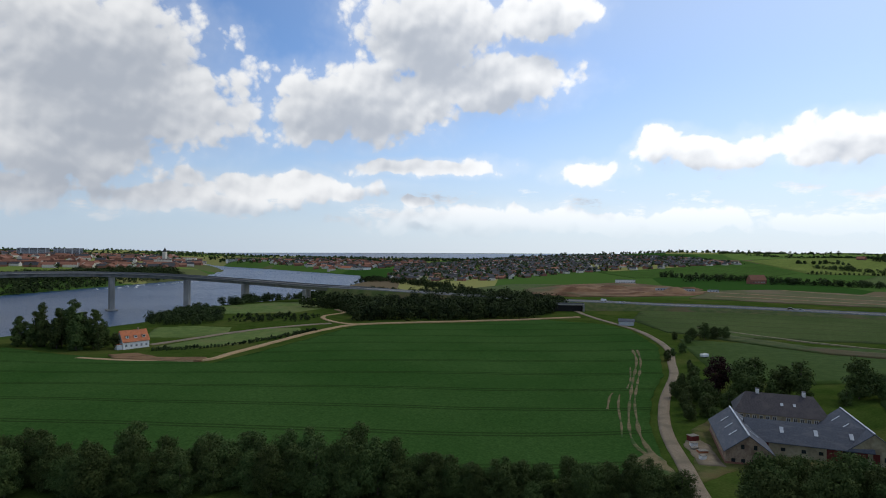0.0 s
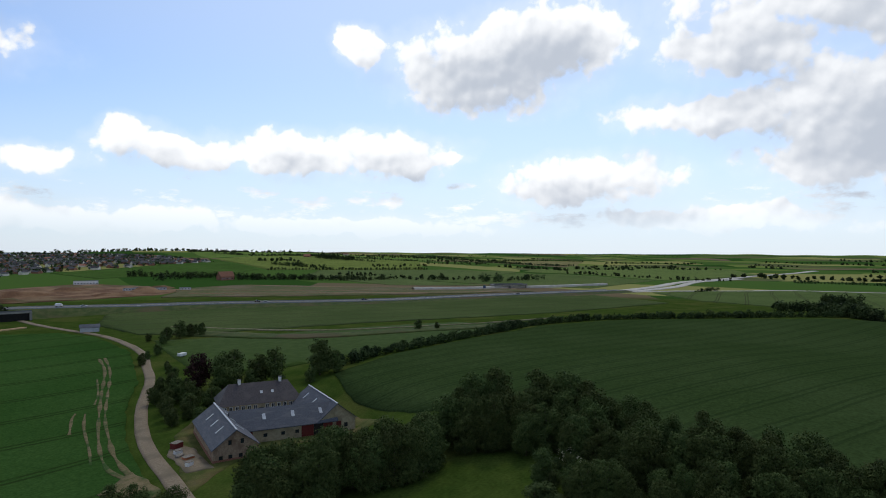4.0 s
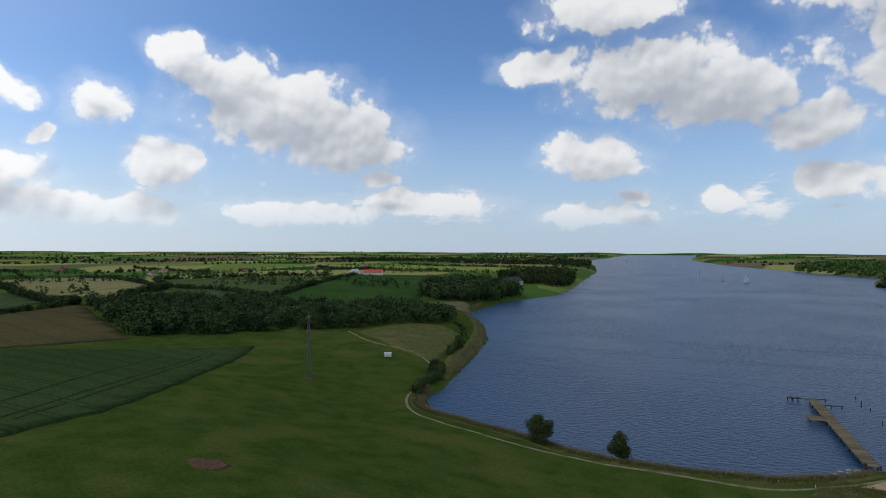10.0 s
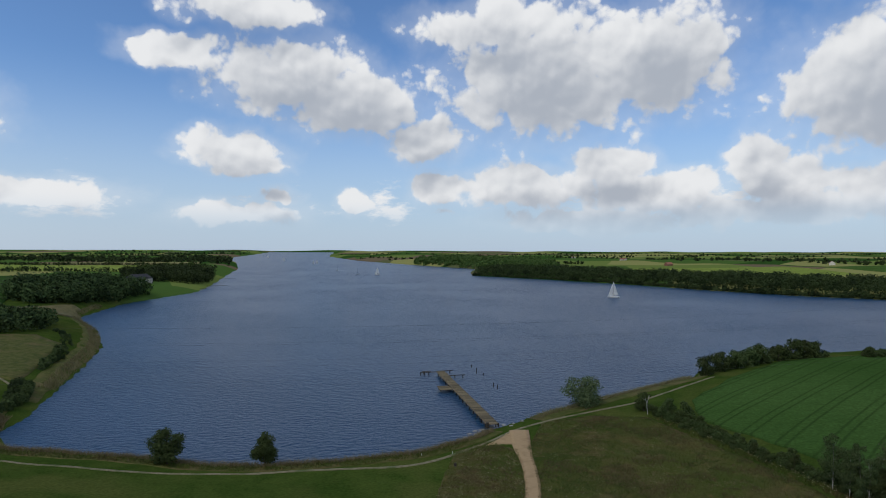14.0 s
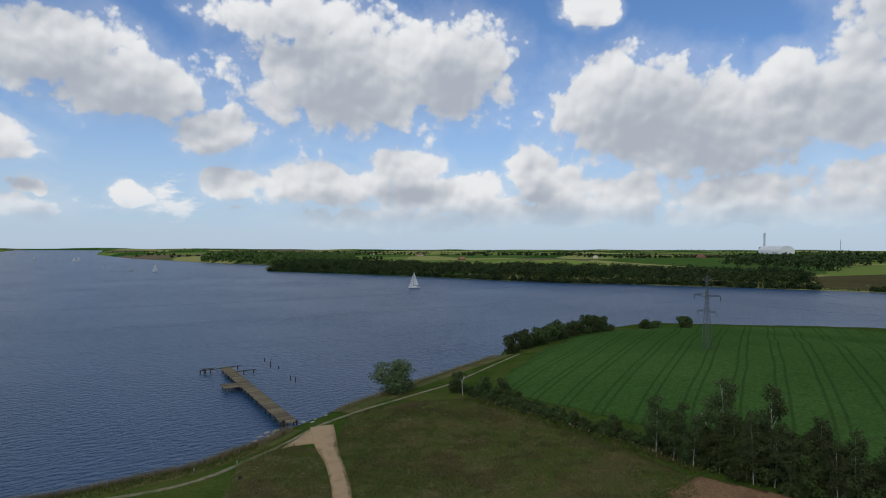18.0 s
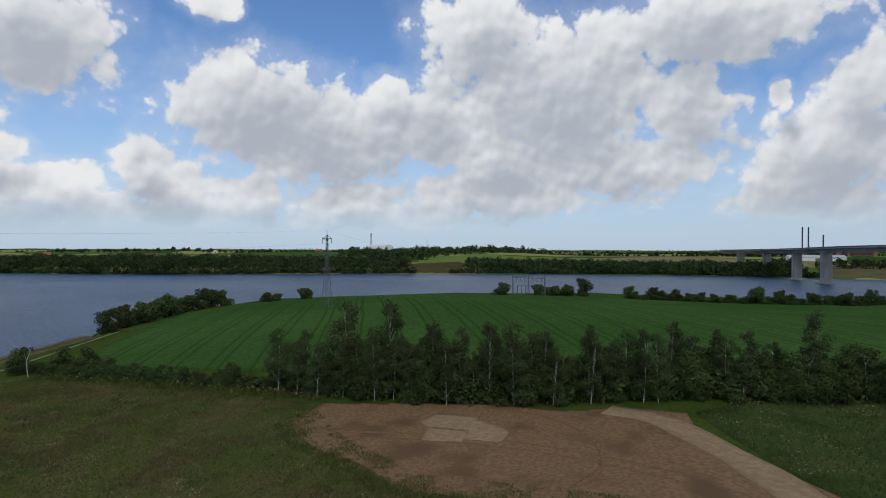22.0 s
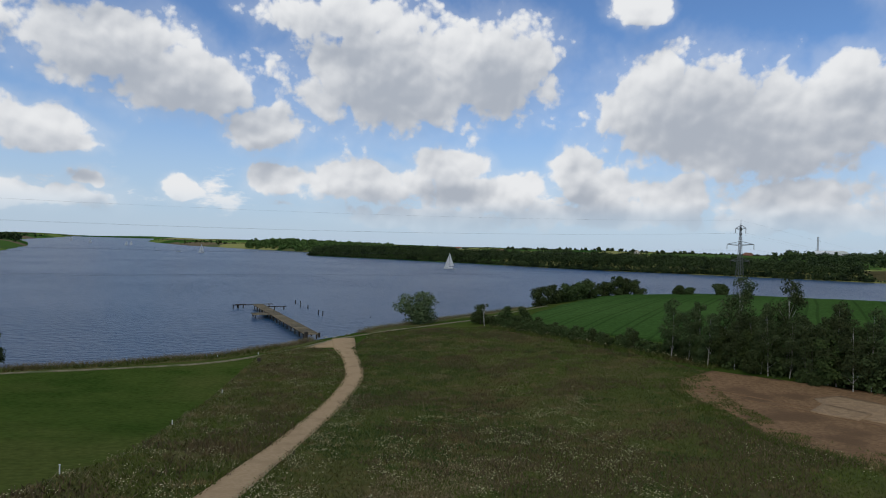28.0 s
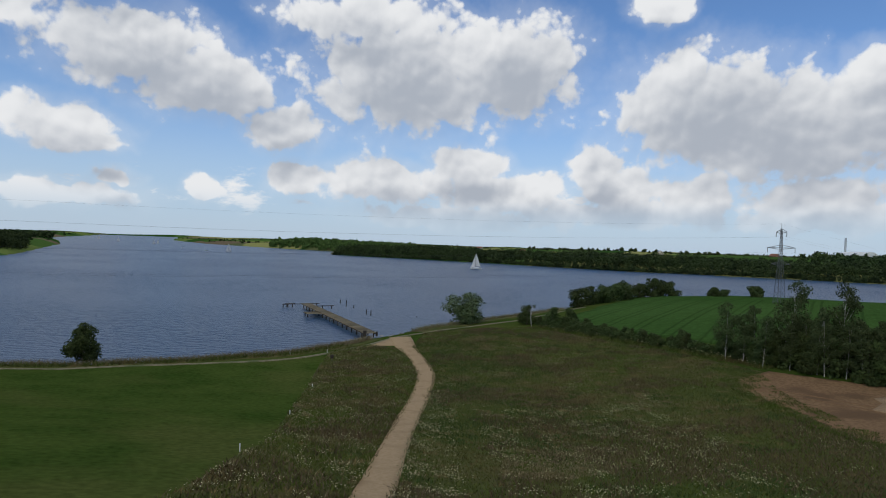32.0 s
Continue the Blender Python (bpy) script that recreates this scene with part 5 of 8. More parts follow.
part("post", boxes(((0, 0, -0.2), (0.1, 0.1, 0.9))), M_GREY, litter)
part("body", bevelled(boxes(((0, 0, 0.55), (0.55, 0.45, 0.6))), 0.04), M_PILE, litter)

# ---- trees and bushes of the shore ----
ROUND = [tree_kind("round_tree", 70 + k, h, s, 0.14, 26, 5200, 0.19, LEAF_DARK, BARK, "round dark green tree on the grassy bank above the water", radius=0.22, airy=1.05) for k, (h, s) in enumerate(((7.5, 2.9), (7.0, 2.6)))]
WILLOW = tree_kind("willow_bush", 80, 8.6, 5.4, 0.05, 30, 4600, 0.24, leaf_material("leaf_willow", (0.050, 0.072, 0.030), (0.110, 0.135, 0.060)), BARK, "broad grey-green willow bush at the shore beside the jetty", stems=3, radius=0.12, airy=0.9)
plant(ROUND[0], 44, -143, 1.22, 10, tall=0.76)
plant(ROUND[1], 23.5, -140.5, 1.0, 80)
plant(WILLOW, -67, -169, 1.2, 30, tall=0.78)
BIG_BUSH = [tree_kind("shore_bush", 90 + k, h, s, 0.04, 16, 2400, 0.28, LEAF_DARK, BARK, "dense dark bush at the edge of the wheat above the water", stems=2, radius=0.1) for k, (h, s) in enumerate(((7, 3.4), (5.5, 3.6), (4.5, 3.0)))]
for x, y, k, s in ((-128, -197, 0, 0.8), (-136, -200, 0, 0.8), (-143, -202, 1, 0.95), (-150, -203, 2, 1.1), (-158, -205, 1, 1.0), (-166, -206, 2, 1.0), (-174, -207, 0, 0.9), (-180, -207, 0, 0.8), (-186, -206, 1, 0.9), (-205, -202, 2, 0.75), (-211, -201, 2, 0.6), (-223, -195, 2, 0.9),
                   (-298, -127, 1, 0.95), (-305, -108, 2, 1.0), (-306, -103, 2, 0.8), (-306, -99, 2, 0.9), (-307, -94, 1, 0.85), (-308, -86, 0, 1.05)):
    plant(BIG_BUSH[k], x, y, s * 1.25, group="bushes round the wheat field")
for k in range(50):
    plant(BIG_BUSH[k % 3], -300 + k * 0.4 + random.uniform(-2, 2), -62 + k * 3.5, random.uniform(0.6, 0.95) if k != 16 else 1.3, group="bushes round the wheat field")
DEAD = new("bare_tree")
bm = bmesh.new()
for a, b, r0, r1 in (((0, 0, -0.3), (0.5, 0, 3.6), 0.11, 0.08), ((0.5, 0, 3.6), (1.6, 0.2, 6.2), 0.08, 0.03), ((0.5, 0, 3.6), (-0.6, 0.4, 6.4), 0.09, 0.03), ((0.9, 0.1, 4.6), (2.6, -0.3, 5.6), 0.05, 0.02), ((-0.1, 0.2, 5.0), (0.5, 0.8, 6.8), 0.05, 0.02)):
    limb(bm, a, b, r0, r1)
part("trunk", bm, BARK_BIRCH, DEAD)
verts, faces = leaves(np.random.default_rng(3), [(1.4, 0.1, 6), (-0.5, 0.4, 6.2), (2.4, -0.2, 5.6), (-1.4, 0.2, 2.2), (-2.2, 0, 1.6)], [0.7, 0.7, 0.6, 1.4, 1.3], 420, 0.2)
me = bpy.data.meshes.new("crown")
me.from_pydata(verts.tolist(), [], faces.tolist())
me.materials.append(LEAF_DARK)
new("crown", me).parent = DEAD
tagged(DEAD, "half-bare leaning birch with a pale trunk at the hedge end", "tree")
plant(DEAD, -77, -153, 0.85, 20)
for x, y, s in ((-86, -92, 0.9), (-84, -78, 1.1)):
    plant(DEAD, x, y, s)
for x, y in ((-80, -148), (-82, -143), (-78, -157)):
    plant(BUSH[1], x, y, 1.1)

# ---- power line ----
M_STEEL = material("galvanised_steel", (0.11, 0.115, 0.118), (0.17, 0.175, 0.178), scale=6, rough=0.55, bump=0.1, dist=0.01, metal=0.6)
M_WIRE = material("wire", (0.06, 0.06, 0.06), (0.09, 0.09, 0.09), scale=2, rough=0.6, bump=0, metal=0.4)
ARMS = ((12.3, 2.9), (17.2, 4.2), (22.0, 1.6))


def pylon(x, y, turn, height=24.5):
    ob = thing("power_pylon", base_pose(x, y, turn), "grey lattice steel power pylon with three crossarms", "pylon", "power pylons")
    s = height / 24.5
    w = lambda z: 1.25 - (1.25 - 0.38) * z / 15 if z < 15 else max(0.1, 0.38 - 0.26 * (z - 15) / 9.5)
    for sx, sy in ((1, 1), (1, -1), (-1, 1), (-1, -1)):
        part("leg", tubes([((sx * w(a) * s, sy * w(a) * s, a * s - (0.5 if a == 0 else 0)), (sx * w(b) * s, sy * w(b) * s, b * s)) for a, b in ((0, 7.5), (7.5, 15), (15, 23))], 0.062, 4), M_STEEL, ob)
    z = 0.0
    while z < 21:
        step = max(1.3, w(z) * 1.8)
        pairs = []
        for q in range(4):
            c = [(1, 1), (-1, 1), (-1, -1), (1, -1)]
            (ax, ay), (bx, by) = c[q], c[(q + 1) % 4]
            pairs.append(((ax * w(z) * s, ay * w(z) * s, z * s), (bx * w(z + step) * s, by * w(z + step) * s, (z + step) * s)))
            pairs.append(((bx * w(z) * s, by * w(z) * s, z * s), (ax * w(z + step) * s, ay * w(z + step) * s, (z + step) * s)))
        for pair in pairs:
            part("brace", tubes((pair,), 0.028, 3), M_STEEL, ob)
        z += step
    for h, reach in ARMS:
        part("crossarm", tubes([((-reach * s, 0, h * s), (reach * s, 0, h * s)), ((-reach * s, 0, h * s), (0, 0.3, (h + 0.9) * s)), ((reach * s, 0, h * s), (0, 0.3, (h + 0.9) * s)), ((-reach * s, 0, h * s), (-0.3, -0.3, (h - 0.5) * s)), ((reach * s, 0, h * s), (0.3, -0.3, (h - 0.5) * s))], 0.07, 4), M_STEEL, ob)
        for sx in (-1, 1):
            part("insulator", tubes((((sx * reach * s, 0, h * s), (sx * reach * s, 0, (h - 1.5) * s)),), 0.09, 6), M_PILE, ob, "dark hanging insulator string")
    part("peak", tubes((((0, 0, 21 * s), (0, 0, 24.5 * s)),), 0.07, 4), M_STEEL, ob)
    return ob


def wire(a, b, sag, name="power_line"):
    n = 24
    cu = bpy.data.curves.new(name, "CURVE")
    cu.dimensions, cu.bevel_depth, cu.bevel_resolution = "3D", 0.008, 1
    sp = cu.splines.new("POLY")
    sp.points.add(n)
    for k in range(n + 1):
        u = k / n
        p = Vector(a).lerp(Vector(b), u)
        sp.points[k].co = (p.x, p.y, p.z - 4 * sag * u * (1 - u), 1)
    cu.materials.append(M_WIRE)
    return tagged(new(name, cu), "thin dark overhead wire between pylons", "wire", "power lines")


PYLONS = ((-157, -139, 6.0), (133, -165, 20.0), (330, -330, 40.0), (640, -560, 40.0))
ENDS = []
for x, y, turn in PYLONS:
    pylon(x, y, turn + 88)
    a = radians(turn + 88)
    z0 = gz(x, y)
    ENDS.append([(x + math.cos(a) * r * sx, y + math.sin(a) * r * sx, z0 + h - 1.5) for h, r in ARMS for sx in (-1, 1)] + [(x, y, z0 + 24.4)])
GANTRY = (-303, -113)
ENDS.insert(0, [(GANTRY[0], GANTRY[1] + d, gz(*GANTRY) + 9.2) for d in (-7, -4, -2, 2, 4, 7, 0)])
for one, two in zip(ENDS, ENDS[1:]):
    for a, b in zip(one, two):
        wire(a, b, 3.2 * math.dist(a, b) / 290)
sg = thing("line_gantry", base_pose(*GANTRY, 75), "steel line gantry with switchgear where the cable enters the water", "gantry")
for x in (-9.5, 0, 9.5):
    part("mast", tubes((((x - 0.5, 0, -1), (x, 0, 12.5)), ((x + 0.5, 0, -1), (x, 0, 12.5)), ((x, -0.5, -1), (x, 0, 12.5))), 0.13, 4), M_STEEL, sg)
part("girder", tubes((((-9.5, 0, 9.2), (9.5, 0, 9.2)), ((-9.5, 0, 10.0), (9.5, 0, 10.0))), 0.12, 4), M_STEEL, sg)
for x in (-7.5, -5, -2.5, 2.5, 5, 7.5):
    part("isolator", tubes((((x, 1.5, -0.5), (x, 1.5, 5.0)),), 0.2, 6), M_STEEL, sg)
    part("insulator", tubes((((x, 0, 9.1), (x, 0, 7.4)),), 0.12, 6), M_PILE, sg)
part("busbar", tubes((((-7.5, 1.5, 5.0), (7.5, 1.5, 5.0)),), 0.1, 4), M_STEEL, sg)
M_CLAY = material("g_damp_clay", (0.085, 0.042, 0.024), (0.130, 0.070, 0.040), scale=1.5, rough=0.95, bump=0.7, dist=0.08, detail=9, c=(0.060, 0.052, 0.022), cscale=0.4, spec=0.1)
for r_, (x, y) in ((2.4, (133, -165)), (3.5, (79, -60))):
    drape("bare_earth", [(x + r_ * math.cos(k * math.tau / 14) * random.uniform(0.8, 1.2), y + 0.8 * r_ * math.sin(k * math.tau / 14) * random.uniform(0.8, 1.2)) for k in range(14)], M_CLAY, 1.0, 0.12, 0.3, "bare red-brown earth in the pasture", "earth", "structure")
sh = thing("field_shelter", base_pose(131, -223, 25), "small white field shelter on skids in the pasture", "shelter")
part("roof", bevelled(boxes(((0, 0, 1.75), (3.4, 2.6, 0.1))), 0.03), M_WHITE, sh)
part("back_wall", boxes(((0, 1.1, 0.3), (3.0, 0.08, 1.45))), M_WHITE, sh)
for sx in (-1.5, 1.5):
    part("side_wall", boxes(((sx, 0, 0.3), (0.08, 2.2, 1.45))), M_GREY, sh)
    part("skid", boxes(((sx, 0, -0.1), (0.15, 2.6, 0.4))), M_GREY, sh)

# ---- sailing boats ----
M_HULL = material("gelcoat", (0.75, 0.75, 0.73), (0.68, 0.68, 0.66), scale=1, rough=0.3, bump=0)
M_SAIL = material("sailcloth", (0.80, 0.80, 0.78), (0.72, 0.72, 0.70), scale=0.8, rough=0.8, bump=0.2, dist=0.05)


def sailboat(x, y, turn, s, sails=True):
    ob = thing("sailing_boat", pose(x, y, float(rise(np.array(x), np.array(y))), 0, 0, turn) @ Matrix.Diagonal((s, s, s, 1)), "white sailing yacht under full sail on the fjord" if sails else "white yacht with bare mast on the fjord", "boat", "sailing boats")
    bm = bmesh.new()
    rings = []
    for u in range(9):
        t = u / 8
        half = 1.7 * math.sin(math.pi * (0.12 + 0.88 * (1 - t)) * 0.62) * (1 if t < 0.7 else max(0.0, 1 - (t - 0.7) / 0.3) ** 0.6 + 0.02)
        rings.append([bm.verts.new((-5 + 10.5 * t, sy * half * f, z)) for sy, f, z in ((-1, 1, 1.1 + 0.25 * t), (-1, 0.85, 0.3), (0, 0, -0.35), (1, 0.85, 0.3), (1, 1, 1.1 + 0.25 * t))])
    for a, b in zip(rings, rings[1:]):
        for k in range(4):
            bm.faces.new((a[k], a[k + 1], b[k + 1], b[k]))
        bm.faces.new((a[4], a[0], b[0], b[4]))
    bm.faces.new(rings[0])
    part("hull", bm, M_HULL, ob)
    part("cabin", bevelled(boxes(((-0.3, 0, 1.1), (4.0, 1.9, 0.6))), 0.15), M_HULL, ob)
    part("mast", tubes((((0.6, 0, 1), (0.6, 0, 15.6)),), 0.09, 6), M_STEEL, ob)
    part("boom", tubes((((0.6, 0, 2.4), (-4.2, 0.5, 2.4)),), 0.07, 6), M_STEEL, ob)
    if sails:
        for name, (a, b, c), belly in (("mainsail", ((0.5, 0, 2.6), (-4.1, 0.5, 2.6), (0.5, 0, 15.3)), 0.5), ("jib", ((5.2, 0, 1.5), (0.8, 0.7, 2.0), (0.75, 0, 13.6)), 0.6)):
            bm = bmesh.new()
            a, b, c = Vector(a), Vector(b), Vector(c)
            n = 6
            grid = [[bm.verts.new(a.lerp(c, v / n).lerp(b.lerp(c, v / n), u / n) + Vector((0, belly * 4 * (u / n) * (1 - u / n) * (1 - v / n), 0))) for u in range(n + 1)] for v in range(n)]
            top = bm.verts.new(c)
            for v in range(n - 1):
                for u in range(n):
                    bm.faces.new((grid[v][u], grid[v][u + 1], grid[v + 1][u + 1], grid[v + 1][u]))
            for u in range(n):
                bm.faces.new((grid[n - 1][u], grid[n - 1][u + 1], top))
            bmesh.ops.solidify(bm, geom=bm.faces[:], thickness=0.02)
            part(name, bm, M_SAIL, ob)
    return ob


for x, y, turn, s, sails in ((-269, -529, -32, 1.05, True), (-94, -1075, 10, 0.95, True), (-30, -1305, 80, 0.9, False), (26, -1890, 10, 0.9, True), (15, -1960, -20, 0.9, True), (138, -2317, 5, 1.0, True), (-60, -1100, 30, 0.8, False), (250, -3000, 10, 1.1, True)):
    sailboat(x, y, turn, s, sails)


# ---- the north: farm, road, bridge and town ----
M_BRICK = material("brick_wall", (0.27, 0.19, 0.13), (0.36, 0.27, 0.19), scale=3, bump=0.3, dist=0.02, c=(0.20, 0.13, 0.09), cscale=0.4)
M_RENDER = material("cream_render", (0.34, 0.285, 0.18), (0.42, 0.355, 0.235), scale=1.5, bump=0.2, dist=0.01, c=(0.26, 0.21, 0.135), cscale=0.5)
M_SLATE = material("blue_grey_slate", (0.062, 0.070, 0.088), (0.092, 0.102, 0.124), scale=2.5, rough=0.75, bump=0.3, dist=0.02, c=(0.11, 0.115, 0.13), cscale=0.35, stretch=(1, 4, 1))
M_SLATE_DARK = material("dark_slate", (0.034, 0.030, 0.036), (0.056, 0.050, 0.056), scale=3, rough=0.6, bump=0.3, dist=0.02, c=(0.066, 0.058, 0.060), cscale=0.4)
M_TILE = material("orange_tile", (0.42, 0.13, 0.055), (0.52, 0.19, 0.085), scale=3, rough=0.8, bump=0.4, dist=0.02, c=(0.34, 0.12, 0.06), cscale=0.5)
M_RED = material("red_boards", (0.110, 0.018, 0.016), (0.150, 0.028, 0.022), scale=3, bump=0.3, dist=0.01, stretch=(6, 6, 1))
M_GLASS = material("window_glass", (0.020, 0.026, 0.034), (0.030, 0.036, 0.044), scale=1, rough=0.08, bump=0, spec=0.6)
# Dark joinery colour, which also paints the shade inside openings.
M_DARK = material("dark_joinery_and_shade", (0.012, 0.012, 0.012), (0.022, 0.020, 0.018), scale=1, bump=0)
M_LIGHT = material("skylight_sheet", (0.42, 0.45, 0.48), (0.50, 0.53, 0.55), scale=1, rough=0.4, bump=0)
M_CONCRETE = material("bridge_concrete", (0.26, 0.25, 0.23), (0.34, 0.33, 0.30), scale=0.4, bump=0.2, dist=0.03, c=(0.20, 0.195, 0.18), cscale=0.1, stretch=(1, 1, 0.3))
M_ASPHALT = material("g_asphalt", (0.170, 0.160, 0.145), (0.210, 0.198, 0.180), scale=0.3, bump=0.1, dist=0.01, c=(0.16, 0.148, 0.13), cscale=0.05, spec=0.1)


def gable_roof(length, width, rise_, over=0.4, thick=0.18, hip=0.0):
    """A pitched roof along x with its eaves at z = 0: two slabs, or a hipped roof whose ridge is pulled in."""
    bm = bmesh.new()
    l, w = length / 2 + over, width / 2 + over
    drop = rise_ * over / (width / 2)
    if hip:
        lo = [bm.verts.new(p) for p in ((-l, -w, -drop), (l, -w, -drop), (l, w, -drop), (-l, w, -drop))]
        top = [bm.verts.new((-l + hip, 0, rise_)), bm.verts.new((l - hip, 0, rise_))]
        for f in ((lo[0], lo[1], top[1], top[0]), (lo[2], lo[3], top[0], top[1]), (lo[1], lo[2], top[1]), (lo[3], lo[0], top[0])):
            bm.faces.new(f)
        bm.faces.new(list(reversed(lo)))
        bmesh.ops.translate(bm, verts=bm.verts[:], vec=(0, 0, thick))
        return bm
    rows_ = [[bm.verts.new((x, y, z)) for y, z in ((-w, -drop), (0, rise_), (w, -drop), (w, -drop + thick), (0, rise_ + thick), (-w, -drop + thick))] for x in (-l, l)]
    for k in range(6):
        j = (k + 1) % 6
        bm.faces.new((rows_[0][k], rows_[0][j], rows_[1][j], rows_[1][k]))
    for r_ in rows_:
        bm.faces.new((r_[0], r_[1], r_[4], r_[5]))
        bm.faces.new((r_[1], r_[2], r_[3], r_[4]))
    bmesh.ops.recalc_face_normals(bm, faces=bm.faces[:])
    return bm


def house_walls(length, width, height, rise_, hip=0.0, foot=1.5):
    bm = bmesh.new()
    l, w = length / 2, width / 2
    lo = [bm.verts.new((x, y, -foot)) for x, y in ((-l, -w), (l, -w), (l, w), (-l, w))]
    hi = [bm.verts.new((x, y, height)) for x, y in ((-l, -w), (l, -w), (l, w), (-l, w))]
    for k in range(4):
        bm.faces.new((lo[k], lo[(k + 1) % 4], hi[(k + 1) % 4], hi[k]))
    if not hip:
        for a, b, x in ((hi[1], hi[2], l), (hi[3], hi[0], -l)):
            bm.faces.new((a, b, bm.verts.new((x, 0, height + rise_ - 0.02))))
    bm.faces.new(hi)
    return bm


def window(parent, x, y, z, w=1.0, h=1.2, side="s", frame_mat=None, cross=True):
    """A window on a wall of a house: frame, panes and glazing bars; side names the wall."""
    turn = {"s": 0, "e": 90, "n": 180, "w": -90}[side]
    ob = new("window")
    ob.parent = parent
    ob.matrix_local = pose(x, y, z, 0, 0, turn)
    me = frame_mat or M_WHITE
    part("frame", boxes(((0, -0.03, 0), (w, 0.1, 0.1)), ((0, -0.03, h - 0.1), (w, 0.1, 0.1)), ((-w / 2 + 0.05, -0.03, 0.1), (0.1, 0.1, h - 0.2)), ((w / 2 - 0.05, -0.03, 0.1), (0.1, 0.1, h - 0.2)), *((((0, -0.025, 0.1), (0.08, 0.07, h - 0.2)),) if cross else ())), me, ob)
    part("pane", boxes(((0, 0.0, 0.1), (w - 0.2, 0.06, h - 0.2))), M_GLASS, ob)
    return ob


def building(name, x, y, turn, length, width, height, rise_, wall, roof, label, category="house", hip=0.0, z=None, group=""):
    """Walls and a pitched roof; returns the thing and its roof."""
    zz = gz(x, y) if z is None else z
    ob = thing(name, pose(x, y, zz, 0, 0, turn), label, category, group)
    part("wall", house_walls(length, width, height, rise_, hip), wall, ob)
    r = part("roof", gable_roof(length, width, rise_, hip=hip), roof, ob)
    r.matrix_local = pose(0, 0, height)
    return ob, r


FARM_Z = 9.3
drape("farm_yard", ((36, 122), (44, 128), (50, 134), (62, 141), (80, 136), (92, 134), (95, 165), (86, 178), (62, 180), (50, 165), (46, 150), (42, 138)), M_BANK, 3.0, 0.1, 0.3, "trodden grass yard round the farm", "yard", "structure", 0.5)
drape("gravel_yard", ((43, 137), (48, 135), (50, 152), (47, 158), (44, 152)), M_GRAVEL, 2.0, 0.2, 0.3, "gravel yard beside the barn", "yard", "structure", 0.4)

left_wing, lr = building("barn", 56.2, 150, 79, 25.5, 9.6, 3.0, 3.6, M_BRICK, M_SLATE, "brick barn with a blue-grey slate roof and skylights", "barn", z=FARM_Z)
part("ridge_cap", boxes(((0, 0, 3.76), (26.2, 0.35, 0.18))), M_LIGHT, lr)
for k in (-6, 0, 6):
    for s in (-1, 1):
        part("skylight", boxes(((0, 0, 0), (0.55, 2.2, 0.07))), M_LIGHT, lr).matrix_local = pose(k, s * 2.2, 2.02 + 0.2, -s * 36.9 * 1.0, 0, 0)
for k in (-1.3, 1.3):
    window(left_wing, -12.75, k, 3.6, 0.7, 1.0, "w", M_DARK)
for k in (-3, -1, 1.2, 3.2):
    window(left_wing, -12.75, k, 0.5, 0.8, 0.9, "w", M_DARK)
part("plinth", boxes(((0, 0, -1.5), (25.7, 9.8, 2.1))), material("red_brick", (0.20, 0.09, 0.06), (0.27, 0.13, 0.09), scale=4, bump=0.3, dist=0.02), left_wing)

mid_wing, mr = building("barn", 70.5, 148.4, -16.5, 25, 9.4, 3.1, 3.7, M_RENDER, M_SLATE, "long cream barn with red gates and a grey slate roof", "barn", z=FARM_Z)
for k in (-5, 2, 9):
    part("skylight", boxes(((0, 0, 0), (0.8, 1.7, 0.07))), M_LIGHT, mr).matrix_local = pose(k, -2.2, 2.25, 38, 0, 0)
for x, w in ((-9.6, 3.2), (5.2, 3.0), (10.3, 2.4)):
    part("gate", boxes(((x, -4.78, 0), (w, 0.12, 2.8))), M_RED, mid_wing, "dark red boarded barn gate")
# Near-black panel on the wall: the shade of a gateway put into colour.
part("gateway", boxes(((7.9, -4.75, 0), (2.3, 0.1, 2.7))), M_DARK, mid_wing, "dark panel that stands for the shade inside an open gateway")
for x in (-5, -0.8, 2.6):
    window(mid_wing, x, -4.74, 1.1, 0.9, 0.8, "s", M_DARK)

right_wing, rr = building("barn", 84, 152, 78, 23, 10, 3.1, 3.9, M_RENDER, M_SLATE, "cream barn with a blue-grey slate roof", "barn", z=FARM_Z)
part("ridge_cap", boxes(((0, 0, 4.06), (23.6, 0.35, 0.18))), M_LIGHT, rr)
for k in (-7, 0, 7):
    part("skylight", boxes(((0, 0, 0), (0.55, 2.2, 0.07))), M_LIGHT, rr).matrix_local = pose(k, 2.3, 2.35, -38, 0, 0)
for k in (-2.4, 2.4):
    window(right_wing, -11.5, k, 1.0, 0.9, 1.0, "w", M_DARK)
part("door", boxes(((-11.54, 0, 0), (0.1, 2.2, 2.6))), M_RED, right_wing)

farmhouse, fr = building("farmhouse", 74.5, 171, -16, 22, 11, 4.0, 4.4, M_RENDER, M_SLATE_DARK, "long farmhouse with a dark hipped roof and white windows", "house", hip=3.2, z=FARM_Z)
for k in range(13):
    if k == 6:
        part("door", boxes(((0, -5.54, 0.3), (1.3, 0.1, 2.4))), M_DARK, farmhouse)
    else:
        window(farmhouse, -9.6 + 1.6 * k, -5.52, 2.3, 0.95, 1.25)
        window(farmhouse, -9.6 + 1.6 * k, -5.52, 0.6, 0.95, 1.25)
for x in (-5.2, 6.0):
    c = part("chimney", bevelled(boxes(((x, 0, 3.6), (0.8, 0.8, 2.0))), 0.03), M_WHITE, fr)
    part("chimney_cap", boxes(((x, 0, 5.6), (0.95, 0.95, 0.12))), M_SLATE_DARK, c)
